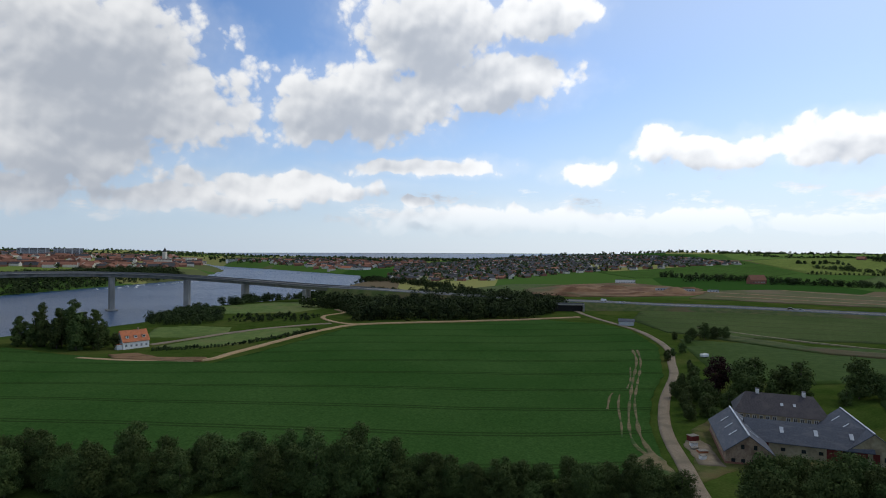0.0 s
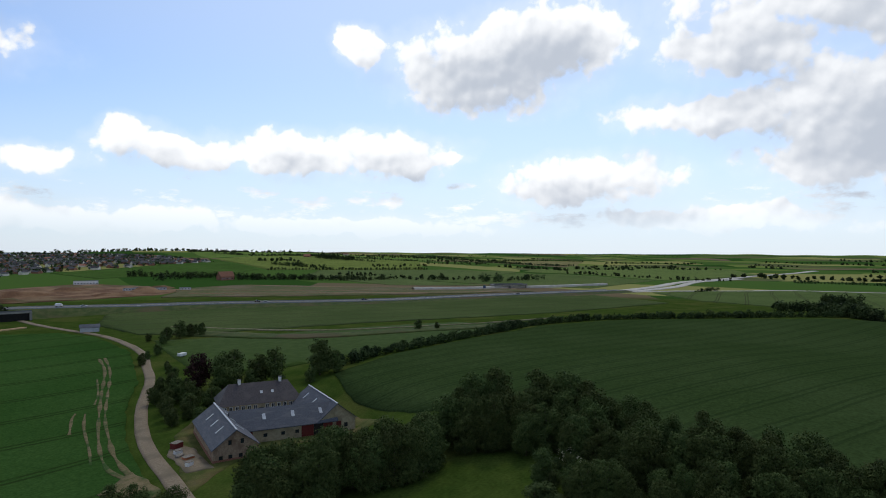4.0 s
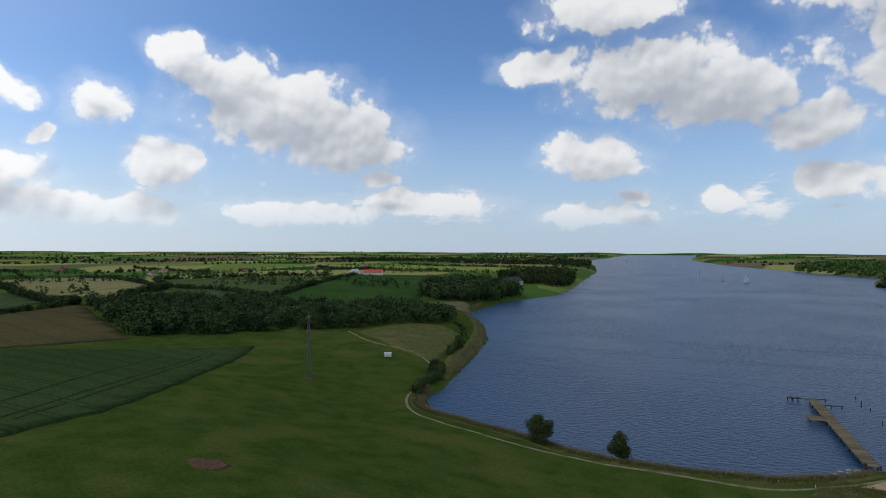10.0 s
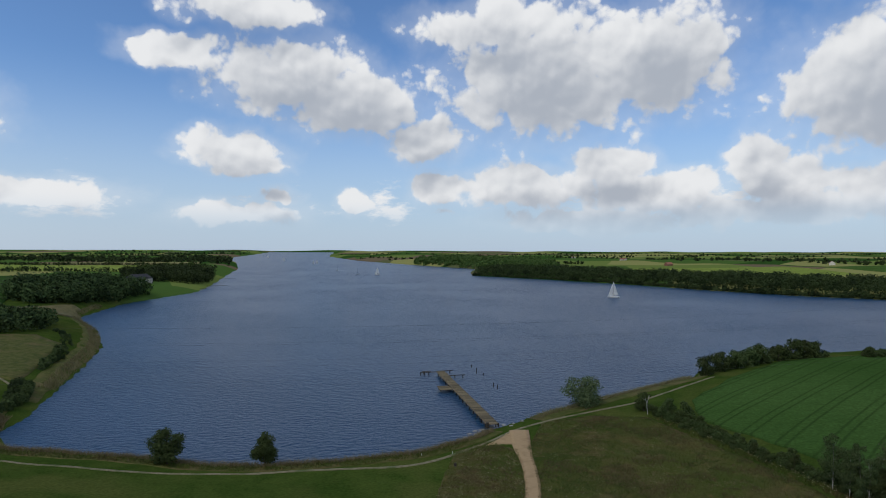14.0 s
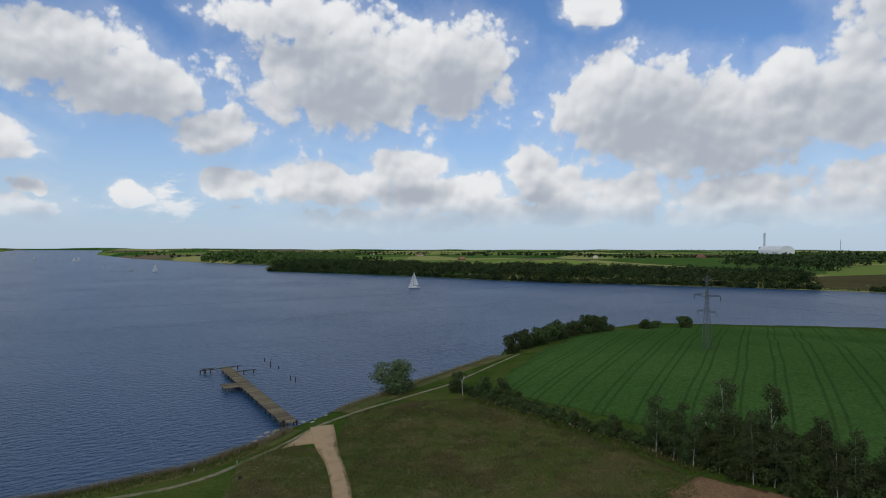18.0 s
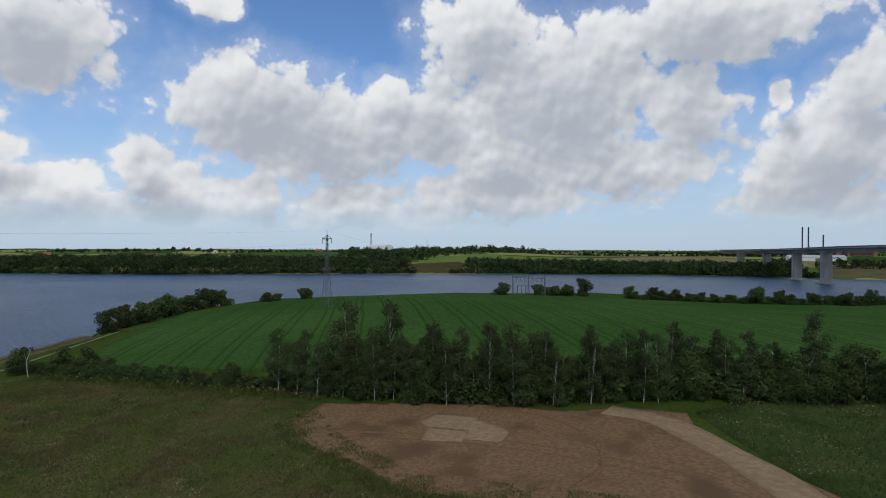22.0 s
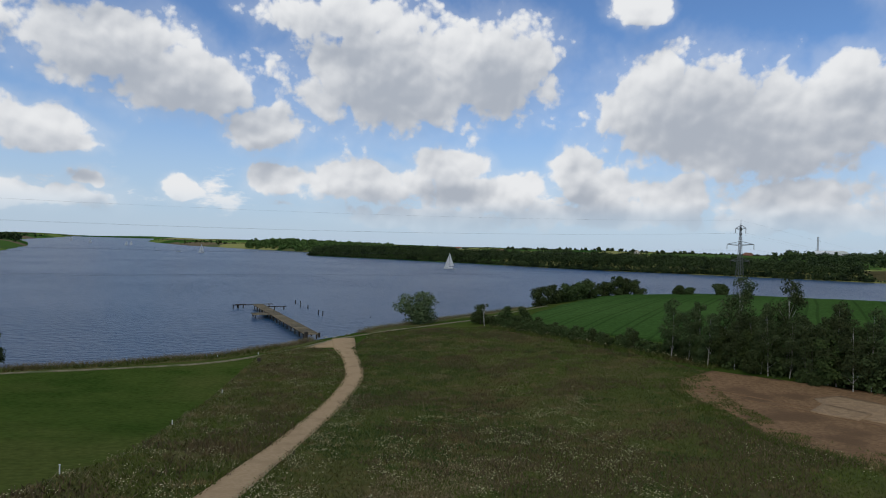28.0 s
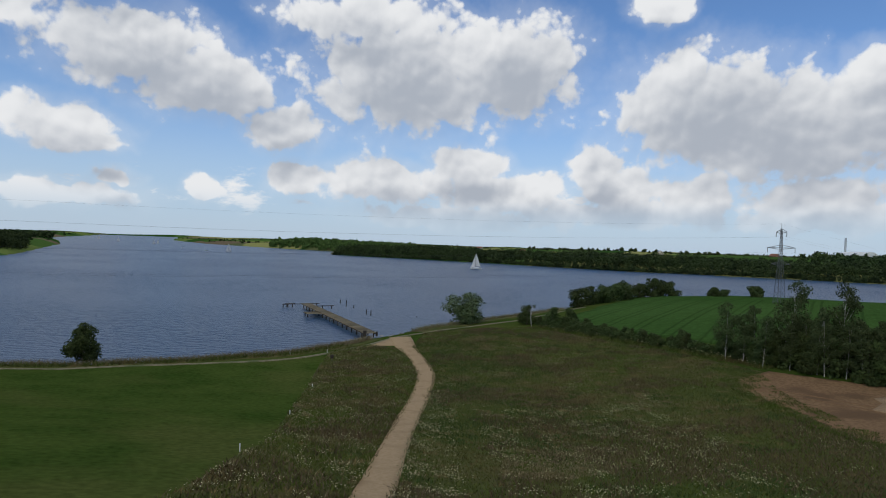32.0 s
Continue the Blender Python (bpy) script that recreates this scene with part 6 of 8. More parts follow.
for x in (0.4, 3.4):
    part("skylight", boxes(((0, 0, 0), (0.7, 0.9, 0.06))), M_LIGHT, fr).matrix_local = pose(x, -2.9, 2.35, 38, 0, 0)
for x, y, c, s in ((45, 141, M_WHITE, (1.4, 1.2, 1.1)), (46, 151, M_WHITE, (1.6, 1.3, 1.0)), (46.5, 146, M_TILE, (2.2, 1.6, 0.7)), (47, 155, M_RED, (2.4, 1.8, 1.5)), (45.5, 148.5, M_GREY, (2.0, 1.0, 0.6))):
    b = thing("yard_crate", base_pose(x, y, random.uniform(0, 90)), "weathered crate and scrap beside the barn", "crate", "yard clutter")
    part("body", bevelled(boxes(((0, 0, -0.1), s)), 0.06), c, b)
    part("lid", boxes(((0, 0, s[2] - 0.08), (s[0] * 1.04, s[1] * 1.04, 0.08))), M_GREY, b)

GARDEN = [tree_kind("garden_tree", 110 + k, h, s, 0.12, 26, 3400, 0.32, LEAF if k else LEAF_RED, BARK, "large leafy garden tree behind the farmhouse" if k else "copper beech with a dark purple crown", radius=0.3) for k, (h, s) in enumerate(((12, 4.6), (12, 5.0), (10, 4.4)))]
plant(GARDEN[0], 71, 207, 1.0)
for x, y, k, s in ((76, 200, 1, 1.0), (82, 206, 2, 1.1), (93, 198, 1, 0.9), (107, 192, 1, 1.0), (64, 192, 2, 0.7), (55, 190, 2, 0.5), (54, 182, 2, 0.55), (52, 174, 2, 0.45), (58, 170, 2, 0.45), (56, 202, 2, 0.5), (61, 212, 2, 0.55), (66, 218, 2, 0.5), (70, 228, 2, 0.45), (88, 200, 1, 0.8), (60, 186, 2, 0.55), (58, 178, 2, 0.6), (62, 200, 2, 0.7), (66, 184, 2, 0.6), (58, 196, 2, 0.5), (113, 190, 2, 0.7), (100, 186, 2, 0.45), (69, 262, 2, 0.45), (74, 272, 2, 0.35), (80, 280, 2, 0.45), (90, 306, 2, 0.45), (94, 314, 2, 0.6), (102, 318, 1, 0.7), (108, 321, 2, 0.6), (114, 321, 2, 0.6), (98, 324, 2, 0.5), (87, 318, 2, 0.4), (100, 330, 2, 0.45), (112, 326, 2, 0.5), (72, 240, 2, 0.32), (74, 248, 2, 0.3), (66, 206, 2, 0.5), (63, 196, 2, 0.55), (84, 196, 2, 0.6)):
    plant(GARDEN[k], x, y, s, group="garden trees")

ribbon("road", ((50, 470), (56, 430), (62, 404), (75.5, 352), (77, 296), (69, 256), (63.5, 233), (51.5, 199), (43, 165), (39.5, 135), (37, 117), (36, 100), (42, 80)), 3.4, M_GRAVEL, 0.18, 2.0, crown=0.06, label="pale gravel farm road winding past the wheat field", category="road", uneven=0.05)
M_TRODDEN = material("g_trodden_crop", (0.120, 0.105, 0.050), (0.190, 0.150, 0.082), scale=0.5, rough=0.95, bump=0.5, dist=0.05, c=(0.040, 0.080, 0.020), cscale=0.18, spec=0.05)
for n, (pts, w) in enumerate(((((61, 285), (58, 265), (54, 246), (42, 199), (37.5, 175), (35, 159), (34, 140)), 0.9), (((59, 285), (55, 258), (45, 218), (36, 179), (32, 154), (33, 142)), 0.9), (((36, 206), (34, 200), (31, 186)), 0.8), (((38, 204), (35, 190), (32, 169), (30, 158)), 0.6), (((50, 246), (46, 226), (42, 212)), 0.5))):
    ribbon("wheel_track", pts, w, M_TRODDEN, 0.62 + 0.004 * n, 1.2, label="bare wheel track worn into the wheat", uneven=0.8)
M_PRESSED = material("g_pressed_wheat", (0.020, 0.034, 0.012), (0.030, 0.046, 0.016), scale=0.6, rough=0.95, bump=0.4, dist=0.1, spec=0.0)
for pts in (((126, -60), (136, -79), (155, -113), (176, -151), (190, -180)), ((128, -57), (138, -76), (157, -110), (178, -148), (192, -176)), ((138, -50), (146, -70), (166, -103), (186, -138), (198, -160))):
    ribbon("wheel_track", pts, 0.8, M_PRESSED, 0.63, 1.5, label="dark wheel track pressed along the headland of the wheat", uneven=0.5)
drape("bare_earth", ((27, 138), (31, 141), (34.5, 146), (36, 138), (36, 130), (33, 126), (30, 130)), M_TRODDEN, 2, 0.66, 0.7, "bare earth in the corner of the wheat field", "earth", "structure", 0.5)
ribbon("track", ((-196, 250), (-175, 247), (-150, 247), (-133, 250), (-130, 268), (-121, 300), (-108, 338), (-91, 363), (-40, 384), (20, 404), (50, 415)), 3.4, M_SAND, 0.6, 2.0, label="sandy farm track along the wheat field", uneven=0.15)
ribbon("track", ((-91, 363), (-106, 368), (-122, 385), (-128, 404), (-120, 425), (-132, 445)), 3.0, M_SAND, 0.3, 2.0, label="sandy farm track along the wheat field", uneven=0.15)
drape("bare_earth", ((-188, 260), (-178, 250), (-152, 246), (-134, 246), (-136, 254), (-160, 256), (-178, 266)), M_SOIL, 2.5, 0.7, 0.8, "heap of bare brown earth beside the track", "earth", "structure", 0.8)
M_GRASS = material("g_pale_grass", (0.055, 0.085, 0.022), (0.085, 0.120, 0.032), scale=0.2, rough=0.95, bump=0.4, dist=0.08, c=(0.10, 0.11, 0.04), cscale=0.05, spec=0.05)
# Lighter copy of the grass: the sunshine on these lawns is in its colour.
M_LAWN = material("g_sun_tinted_lawn", (0.085, 0.130, 0.032), (0.120, 0.165, 0.044), scale=0.2, rough=0.95, bump=0.4, dist=0.08, c=(0.13, 0.15, 0.05), cscale=0.05, spec=0.05)
drape("grass_slope", ((-182, 285), (-160, 280), (-138, 294), (-118, 330), (-126, 346), (-148, 340)), M_LAWN, 4, 0.15, 0.3, "pale grass slope below the track", "grass", "stuff", 0.6)
drape("grass_slope", ((-202, 308), (-214, 340), (-195, 348), (-168, 344), (-160, 322), (-180, 312)), M_LAWN, 4, 0.15, 0.3, "mown grass clearing near the shore", "grass", "stuff", 0.6)
drape("grass_slope", ((-212, 405), (-235, 460), (-200, 500), (-160, 500), (-140, 460), (-158, 418)), M_LAWN, 4, 0.15, 0.3, "grass slope under the bridge", "grass", "stuff", 0.6)
ribbon("drive", ((-187, 291), (-173, 310), (-152, 336), (-132, 352), (-112, 366)), 4.5, M_GRAVEL, 0.25, 2, label="pale drive leading to the white house")

white_house, wr = building("house", -192, 284, 54, 12.5, 9.6, 3.8, 5.0, M_WHITE, M_TILE, "white house with a steep orange tiled roof and dormers")
for k in (-5.4, -2.7, 0, 2.7, 5.4):
    window(white_house, k * 0.9, -4.82, 0.9, 1.1, 1.4)
for k in (-3.6, 0, 3.6):
    window(white_house, -6.27, k * 0.8, 1.0, 0.9, 1.5, "w")
for k in (-1.4, 1.4):
    window(white_house, -6.27, k, 4.2, 1.0, 1.3, "w")
for k in (-4, 0, 4):
    d = part("dormer", boxes(((k, -2.9, 1.4), (1.3, 2.0, 1.3))), M_WHITE, wr)
    part("dormer_roof", boxes(((k, -2.9, 2.7), (1.6, 2.3, 0.15))), M_TILE, d)
    part("dormer_pane", boxes(((k, -3.91, 1.75), (0.8, 0.06, 0.7))), M_GLASS, d)
part("chimney", boxes(((2.5, 0, 4.4), (0.8, 0.8, 1.6))), M_BRICK, wr)
porch = part("porch", boxes(((-7.4, -1.2, -1.0), (2.3, 4.4, 3.4))), M_WHITE, white_house)
part("porch_roof", boxes(((-7.4, -1.2, 2.4), (2.6, 4.8, 0.2))), M_TILE, porch)
POPLAR = [tree_kind("poplar", 130 + k, h, 4.0, 0.06, 26, 3600, 0.36, LEAF, BARK, "tall poplar with a loose green crown beside the white house", radius=0.25) for k, h in enumerate((17, 19, 14))]
for k, (x, y, s) in enumerate(((-252, 274, 0.75), (-246, 279, 0.95), (-238, 273, 0.8), (-232, 277, 1.0), (-225, 275, 1.1), (-219, 272, 1.1), (-214, 276, 1.0), (-209, 273, 0.6), (-203, 277, 0.5), (-243, 270, 0.6))):
    plant(POPLAR[k % 3], x + 6, y, s * 1.15, group="poplars by the white house")
for k, (x, y, s) in enumerate(((-249, 268, 0.7), (-229, 270, 0.95), (-222, 279, 1.05), (-235, 280, 0.85), (-241, 275, 0.9), (-217, 268, 0.8), (-211, 280, 0.75))):
    plant(POPLAR[(k + 1) % 3], x + 6, y, s, group="poplars by the white house")

M_CAR = [material("car_paint_" + n, c, tuple(v * 0.9 for v in c), scale=1, rough=0.25, bump=0, metal=0.2, spec=0.6) for n, c in (("white", (0.72, 0.72, 0.72)), ("black", (0.02, 0.02, 0.022)), ("silver", (0.40, 0.41, 0.42)), ("blue", (0.05, 0.09, 0.2)))]
M_RUBBER = material("rubber", (0.02, 0.02, 0.02), (0.03, 0.03, 0.03), scale=4, rough=0.8, bump=0)


def car(x, y, z, turn, paint, van=False):
    word = ("white", "black", "silver", "blue")[paint]
    ob = thing("van" if van else "car", pose(x, y, z, 0, 0, turn), f"{word} {'van' if van else 'car'} on the main road", "van" if van else "car", "traffic")
    bm = boxes(((0, 0, 0.3), (4.4, 1.75, 0.6 if not van else 1.4)))
    part("body", bevelled(bm, 0.14), M_CAR[paint], ob)
    part("cabin", bevelled(boxes(((-0.2, 0, 0.9 if not van else 1.7), (2.3 if not van else 3.6, 1.6, 0.55))), 0.2), M_GLASS if not van else M_CAR[paint], ob, "dark glazed cabin" if not van else "")
    for sx in (-1.35, 1.35):
        for sy in (-0.85, 0.85):
            w = part("wheel", tubes((((sx, sy - 0.1, 0.32), (sx, sy + 0.1, 0.32)),), 0.32, 10), M_RUBBER, ob)
            part("rim", tubes((((sx, sy - 0.12, 0.32), (sx, sy + 0.12, 0.32)),), 0.18, 8), M_STEEL, w)
    return ob


# ---- the main road and the high bridge ----
HIGHWAY = ((-150, 499), (-118, 492), (-60, 484), (33, 478), (91, 480), (170, 466), (245, 436), (310, 414), (384, 405), (539, 378), (600, 366))


def highway_level(u):
    return float(np.interp(u, (0, 0.06, 0.2, 0.36, 0.6, 1), (24.5, 23.5, 18.5, 15.0, 14.2, 13.8)))


M_EMBANK = material("g_embankment", (0.045, 0.070, 0.022), (0.080, 0.095, 0.034), scale=0.2, rough=0.95, bump=0.5, dist=0.1, c=(0.09, 0.075, 0.04), cscale=0.04, spec=0.05)


def embankment(points, top, foot, level, label):
    """An earth bank with sloping sides under a road."""
    line, side = spline(points, 6.0)
    verts, faces = [], []
    for k, (p, s) in enumerate(zip(line, side)):
        z = level(k / (len(line) - 1)) - 0.15
        for lane, zz in ((-foot, None), (-top, z), (top, z), (foot, None)):
            q = p + s * lane
            verts.append((q.x, q.y, min(z, gz(q.x, q.y) - 0.3) if zz is None else zz))
    for k in range(len(line) - 1):
        for j in range(3):
            faces.append((k * 4 + j, k * 4 + j + 1, k * 4 + j + 5, k * 4 + j + 4))
    return sheet("embankment", verts, faces, M_EMBANK, "structure", label, "embankment")


embankment(HIGHWAY, 11, 24, highway_level, "grassy bank that carries the main road")
ribbon("main_road", HIGHWAY, 16, M_ASPHALT, 0.02, 4, label="two-lane main road running across the fields", category="road", level=highway_level)
M_LINE = material("g_road_paint", (0.62, 0.62, 0.60), (0.52, 0.52, 0.50), scale=1, bump=0)
for off in (-7.2, -0.6, 0.6, 7.2):
    line_, side_ = spline(HIGHWAY, 6.0)
    ribbon("road_marking", tuple((p.x + s.x * off, p.y + s.y * off) for p, s in zip(line_[::4], side_[::4])), 0.35, M_LINE, 0.06, 4, label="white painted road line", category="marking", level=highway_level)
M_RAIL = material("steel_rail", (0.20, 0.205, 0.21), (0.28, 0.285, 0.29), scale=1, rough=0.8, bump=0, spec=0.1)
for off in (-8.4, 8.4):
    ob = ribbon("guard_rail", tuple((p.x + s.x * off, p.y + s.y * off) for p, s in zip(line_[::4], side_[::4])), 0.12, M_RAIL, 0.75, 4, label="steel guard rail beside the main road", category="rail", level=highway_level)
for u, off, paint, van in ((0.30, -3.5, 0, True), (0.315, 3.5, 0, False), (0.47, -4, 1, False), (0.475, 4, 2, False), (0.58, -4, 1, False), (0.585, -4, 3, False), (0.66, 4, 0, False), (0.74, -4, 2, False), (0.8, 4, 1, False)):
    k = int(u * (len(line_) - 1))
    p, s = line_[k], side_[k]
    car(p.x + s.x * off, p.y + s.y * off, highway_level(u) + 0.04, math.degrees(math.atan2(s.x, -s.y)), paint, van)

up = thing("underpass", pose(46, 455, 11.6, 0, 0, 0), "dark concrete underpass below the main road", "underpass")
# Solid near-black block in place of the shaded space under the road.
part("void", boxes(((0, 6, -1), (22, 14, 5.2))), M_DARK, up, "dark block that stands for the shade under the road")
for x in (-11.6, 11.6):
    part("wing_wall", bevelled(boxes(((x, -1, -1.2), (1.2, 5, 6.2))), 0.05), M_CONCRETE, up)
part("lintel", bevelled(boxes(((0, -1.1, 4.2), (24.4, 1.4, 1.1))), 0.05), M_CONCRETE, up)
part("parapet", boxes(((0, -1.2, 5.3), (24.4, 0.3, 0.8))), M_STEEL, up)

BRIDGE = ((-790, 5, 26.0), (-700, 33, 26.6), (-610, 53, 27.3), (-540, 66, 28.2), (-492, 90, 29.4), (-466, 150, 31.2), (-452, 230, 33.4), (-438, 305, 35.4), (-425, 375, 36.8), (-405, 431, 37.2), (-362, 504, 35.4), (-304, 531, 31.0), (-245, 529, 27.8), (-178, 508, 25.4), (-118, 492, 23.6))


def bridge():
    ob = new("high_bridge")
    tagged(ob, "long grey concrete road bridge on tall slab piers across the fjord", "bridge")
    pts = [Vector((x, y, z)) for x, y, z in BRIDGE]
    line, side = spline([(p.x, p.y) for p in pts], 8.0)
    run = [0.0]
    for a, b in zip(line, line[1:]):
        run.append(run[-1] + (b - a).length)
    marks = [run[min(range(len(line)), key=lambda k: (line[k] - p.xy).length)] for p in pts]
    zz = np.interp(run, marks, [p.z for p in pts])
    zz = np.convolve(np.pad(zz, 6, mode="edge"), np.ones(13) / 13, "valid")

    def strip(name, lanes, mat, parent, label=""):
        bm = bmesh.new()
        rings = [[bm.verts.new((p.x + s.x * o, p.y + s.y * o, z + h)) for o, h in lanes] for p, s, z in zip(line, side, zz)]
        for a, b in zip(rings, rings[1:]):
            for k in range(len(lanes)):
                j = (k + 1) % len(lanes)
                bm.faces.new((a[k], a[j], b[j], b[k]))
        bm.faces.new(rings[0])
        bm.faces.new(list(reversed(rings[-1])))
        bmesh.ops.recalc_face_normals(bm, faces=bm.faces[:])
        return part(name, bm, mat, parent, label)

    strip("deck", ((-8, 0), (8, 0), (8, -0.6), (4.4, -1.0), (3.2, -3.6), (-3.2, -3.6), (-4.4, -1.0), (-8, -0.6)), M_CONCRETE, ob)
    strip("roadway", ((-6.5, 0.05), (6.5, 0.05), (6.5, 0.01), (-6.5, 0.01)), M_ASPHALT, ob)
    for o in (-7.7, 7.7):
        strip("parapet", ((o - 0.15, 0), (o + 0.15, 0), (o + 0.15, 1.0), (o - 0.15, 1.0)), M_STEEL, ob)
    for x, y in ((-750, 18), (-680, 38), (-610, 53), (-545, 65), (-488, 94), (-458, 190), (-436, 318), (-362, 504), (-304, 531), (-245, 529), (-178, 508)):
        k = min(range(len(line)), key=lambda n: (line[n] - Vector((x, y))).length)
        p, s, top = line[k], side[k], zz[k] - 3.5
        foot = min(gz(p.x, p.y), 0) - 1.0
        m = Matrix.Translation((p.x, p.y, foot)) @ Matrix.Rotation(math.atan2(s.y, s.x), 4, "Z")
        bm = bmesh.new()
        cube(bm, m, 7.4, 4.4, top - foot)
        pier = part("pier", bevelled(bm, 0.4), M_CONCRETE, ob)
        if gz(p.x, p.y) < 0.5:
            bm = bmesh.new()
            cube(bm, m @ Matrix.Translation((0, 0, -foot - 2.5)), 12.5, 9.0, 3.9)
            part("pier_foot", bevelled(bm, 0.3), M_CONCRETE, pier)
    return ob


bridge()

# ---- woods and hedges of the north ----
def near_wood(name, spots, height, label, mat=None):
    wood(name, spots, height, mat or LEAF_FAR, label, 110, 0.062 * height + 0.1)


near_wood("shore_wood", fill(((-224, 346), (-192, 352), (-186, 372), (-200, 395), (-215, 424), (-242, 452), (-268, 440), (-264, 405)), 4.6), 6.0, "low shore wood beside the fjord")
near_wood("shore_wood", fill(((-184, 362), (-150, 368), (-126, 378), (-130, 396), (-160, 402), (-186, 388)), 5.5), 3.6, "low scrub between the grass slopes")
near_wood("shore_wood", fill(((-245, 470), (-220, 470), (-212, 560), (-150, 540), (-130, 480), (-115, 520), (-110, 600), (-200, 640)), 5.0), 7, "low shore wood under the bridge")
near_wood("hedge", [p for q in range(3) for p in row(((-176, 277), (-158, 283), (-138, 295), (-124, 315), (-112, 337)), 1.6, 3.0, 5 + q)], 1.6, "low bushy hedge along the track")
near_wood("hedge", [p for q in range(2) for p in row(((-40, 560), (-60, 640), (-150, 820), (-230, 900)), 4, 16, 9 + q)], 8, "trees between the wood and the town")
near_wood("hedge", [p for q in range(2) for p in row(((108, 196), (138, 200), (162, 201), (204, 208), (260, 219), (309, 208), (350, 178), (385, 146), (420, 110)), 1.8, 1.5, 12 + q)], 4.0, "dense dark hedge between the fields")
for x, y, s in ((199, 248, 0.5), (208, 243, 0.35)):
    plant(GARDEN[2], x, y, s)
M_VERGE = crop_material("barley_strip", (0.062, 0.090, 0.032), (0.080, 0.108, 0.040), 70, gap=24)
drape("barley_field", ((90, 345), (120, 322), (200, 296), (330, 262), (480, 250), (520, 350), (390, 385), (300, 396), (235, 415), (165, 445), (100, 455), (82, 400)), M_VERGE, 9, 0.4, 0.5, "grey-green barley field beside the main road", wob=0.8)
drape("paddock", ((98, 215), (160, 206), (260, 224), (240, 262), (130, 296), (90, 320), (84, 280), (80, 240)), material("g_paddock", (0.038, 0.070, 0.013), (0.052, 0.086, 0.018), scale=0.3, rough=0.95, bump=0.4, dist=0.08, spec=0.05), 7, 0.15, 0.3, "bright green paddock behind the farm", "grass", wob=0.6)
ribbon("ditch_grass", ((108, 335), (118, 318), (144, 274), (172, 254), (215, 238), (262, 224)), 15, M_EMBANK, 0.5, 4, kind="stuff", label="rank dark grass along a ditch between the fields", category="grass", uneven=0.2)
ribbon("track", ((112, 362), (125, 343), (149, 304), (175, 274), (225, 252), (300, 236)), 2.2, M_PATH, 0.52, 3, label="narrow pale track along the barley field", uneven=0.3)
small = thing("shed", base_pose(74, 376, -12), "pale shed with a white gable beside the road", "shed")
part("wall", house_walls(9, 5, 2.6, 1.3), M_LIGHT, small)
part("roof", gable_roof(9, 5, 1.3), M_SLATE, small).matrix_local = pose(0, 0, 2.6)
trailer = thing("trailer", base_pose(86, 268, 30), "white trailer parked in the paddock", "trailer")
part("body", bevelled(boxes(((0, 0, 0.5), (3.6, 1.9, 1.2))), 0.1), M_WHITE, trailer)
for sy in (-0.9, 0.9):
    part("wheel", tubes((((0, sy - 0.1, 0.3), (0, sy + 0.1, 0.3)),), 0.32, 10), M_RUBBER, trailer)

# ---- earthworks ----
M_EARTHWORK = material("g_earthwork", (0.130, 0.070, 0.040), (0.250, 0.155, 0.088), scale=0.05, rough=0.95, bump=0.7, dist=0.4, detail=9, c=(0.10, 0.10, 0.045), cscale=0.012, spec=0.05)
drape("building_site", ((20, 590), (100, 580), (175, 592), (215, 640), (190, 720), (150, 780), (70, 740), (20, 670)), M_EARTHWORK, 10, 0.5, 0.8, "bare brown building site with heaped earth", "earth", "structure", 3)
for n, (x, y, r, h) in enumerate(((76, 650, 26, 4.5), (120, 690, 20, 3.5), (176, 640, 22, 5.0), (60, 600, 18, 3.0), (140, 610, 16, 2.5), (200, 676, 14, 3.0))):
    bm = bmesh.new()
    bmesh.ops.create_cone(bm, segments=22, radius1=r, radius2=r * 0.35, depth=h, cap_ends=True)
    bmesh.ops.subdivide_edges(bm, edges=bm.edges[:], cuts=2, use_grid_fill=True)
    for v in bm.verts:
        v.co += Vector((1, 1, 0.5)) * 1.6 * noise.noise(v.co * 0.14 + Vector((n * 7.0, 0, 0)))
    heap = thing("earth_heap", base_pose(x, y, 40 * n) @ Matrix.Translation((0, 0, h * 0.45)) @ Matrix.Diagonal((1.3, 0.7, 1, 1)), "heap of bare reddish-brown earth on the building site", "earth heap", "earth heaps")
    part("mound", bm, M_EARTHWORK, heap)
M_REGROWN = material("g_regrown_earth", (0.090, 0.100, 0.038), (0.125, 0.112, 0.050), scale=0.03, rough=0.95, bump=0.6, dist=0.3, detail=9, c=(0.17, 0.125, 0.08), cscale=0.015, spec=0.05)
drape("earthwork", ((170, 565), (300, 490), (430, 440), (520, 430), (545, 520), (420, 600), (300, 690), (215, 660)), M_REGROWN, 10, 0.5, 0.8, "half-overgrown earthwork beside the main road", "earth", "structure", 5)
for pts in (((205, 640), (260, 600), (340, 545), (440, 500), (540, 470)), ((200, 590), (290, 530), (380, 480), (470, 445)), ((300, 680), (360, 620), (450, 570), (545, 525))):
    ribbon("sandy_track", pts, 5, M_PALE, 0.75, 4, label="pale sandy track across the earthwork", uneven=0.5)
drape("grass_slope", ((-20, 600), (20, 590), (22, 670), (70, 745), (10, 760), (-40, 680)), M_GRASS, 9, 0.4, 0.6, "grass slope beside the building site", "grass", "stuff", 1)
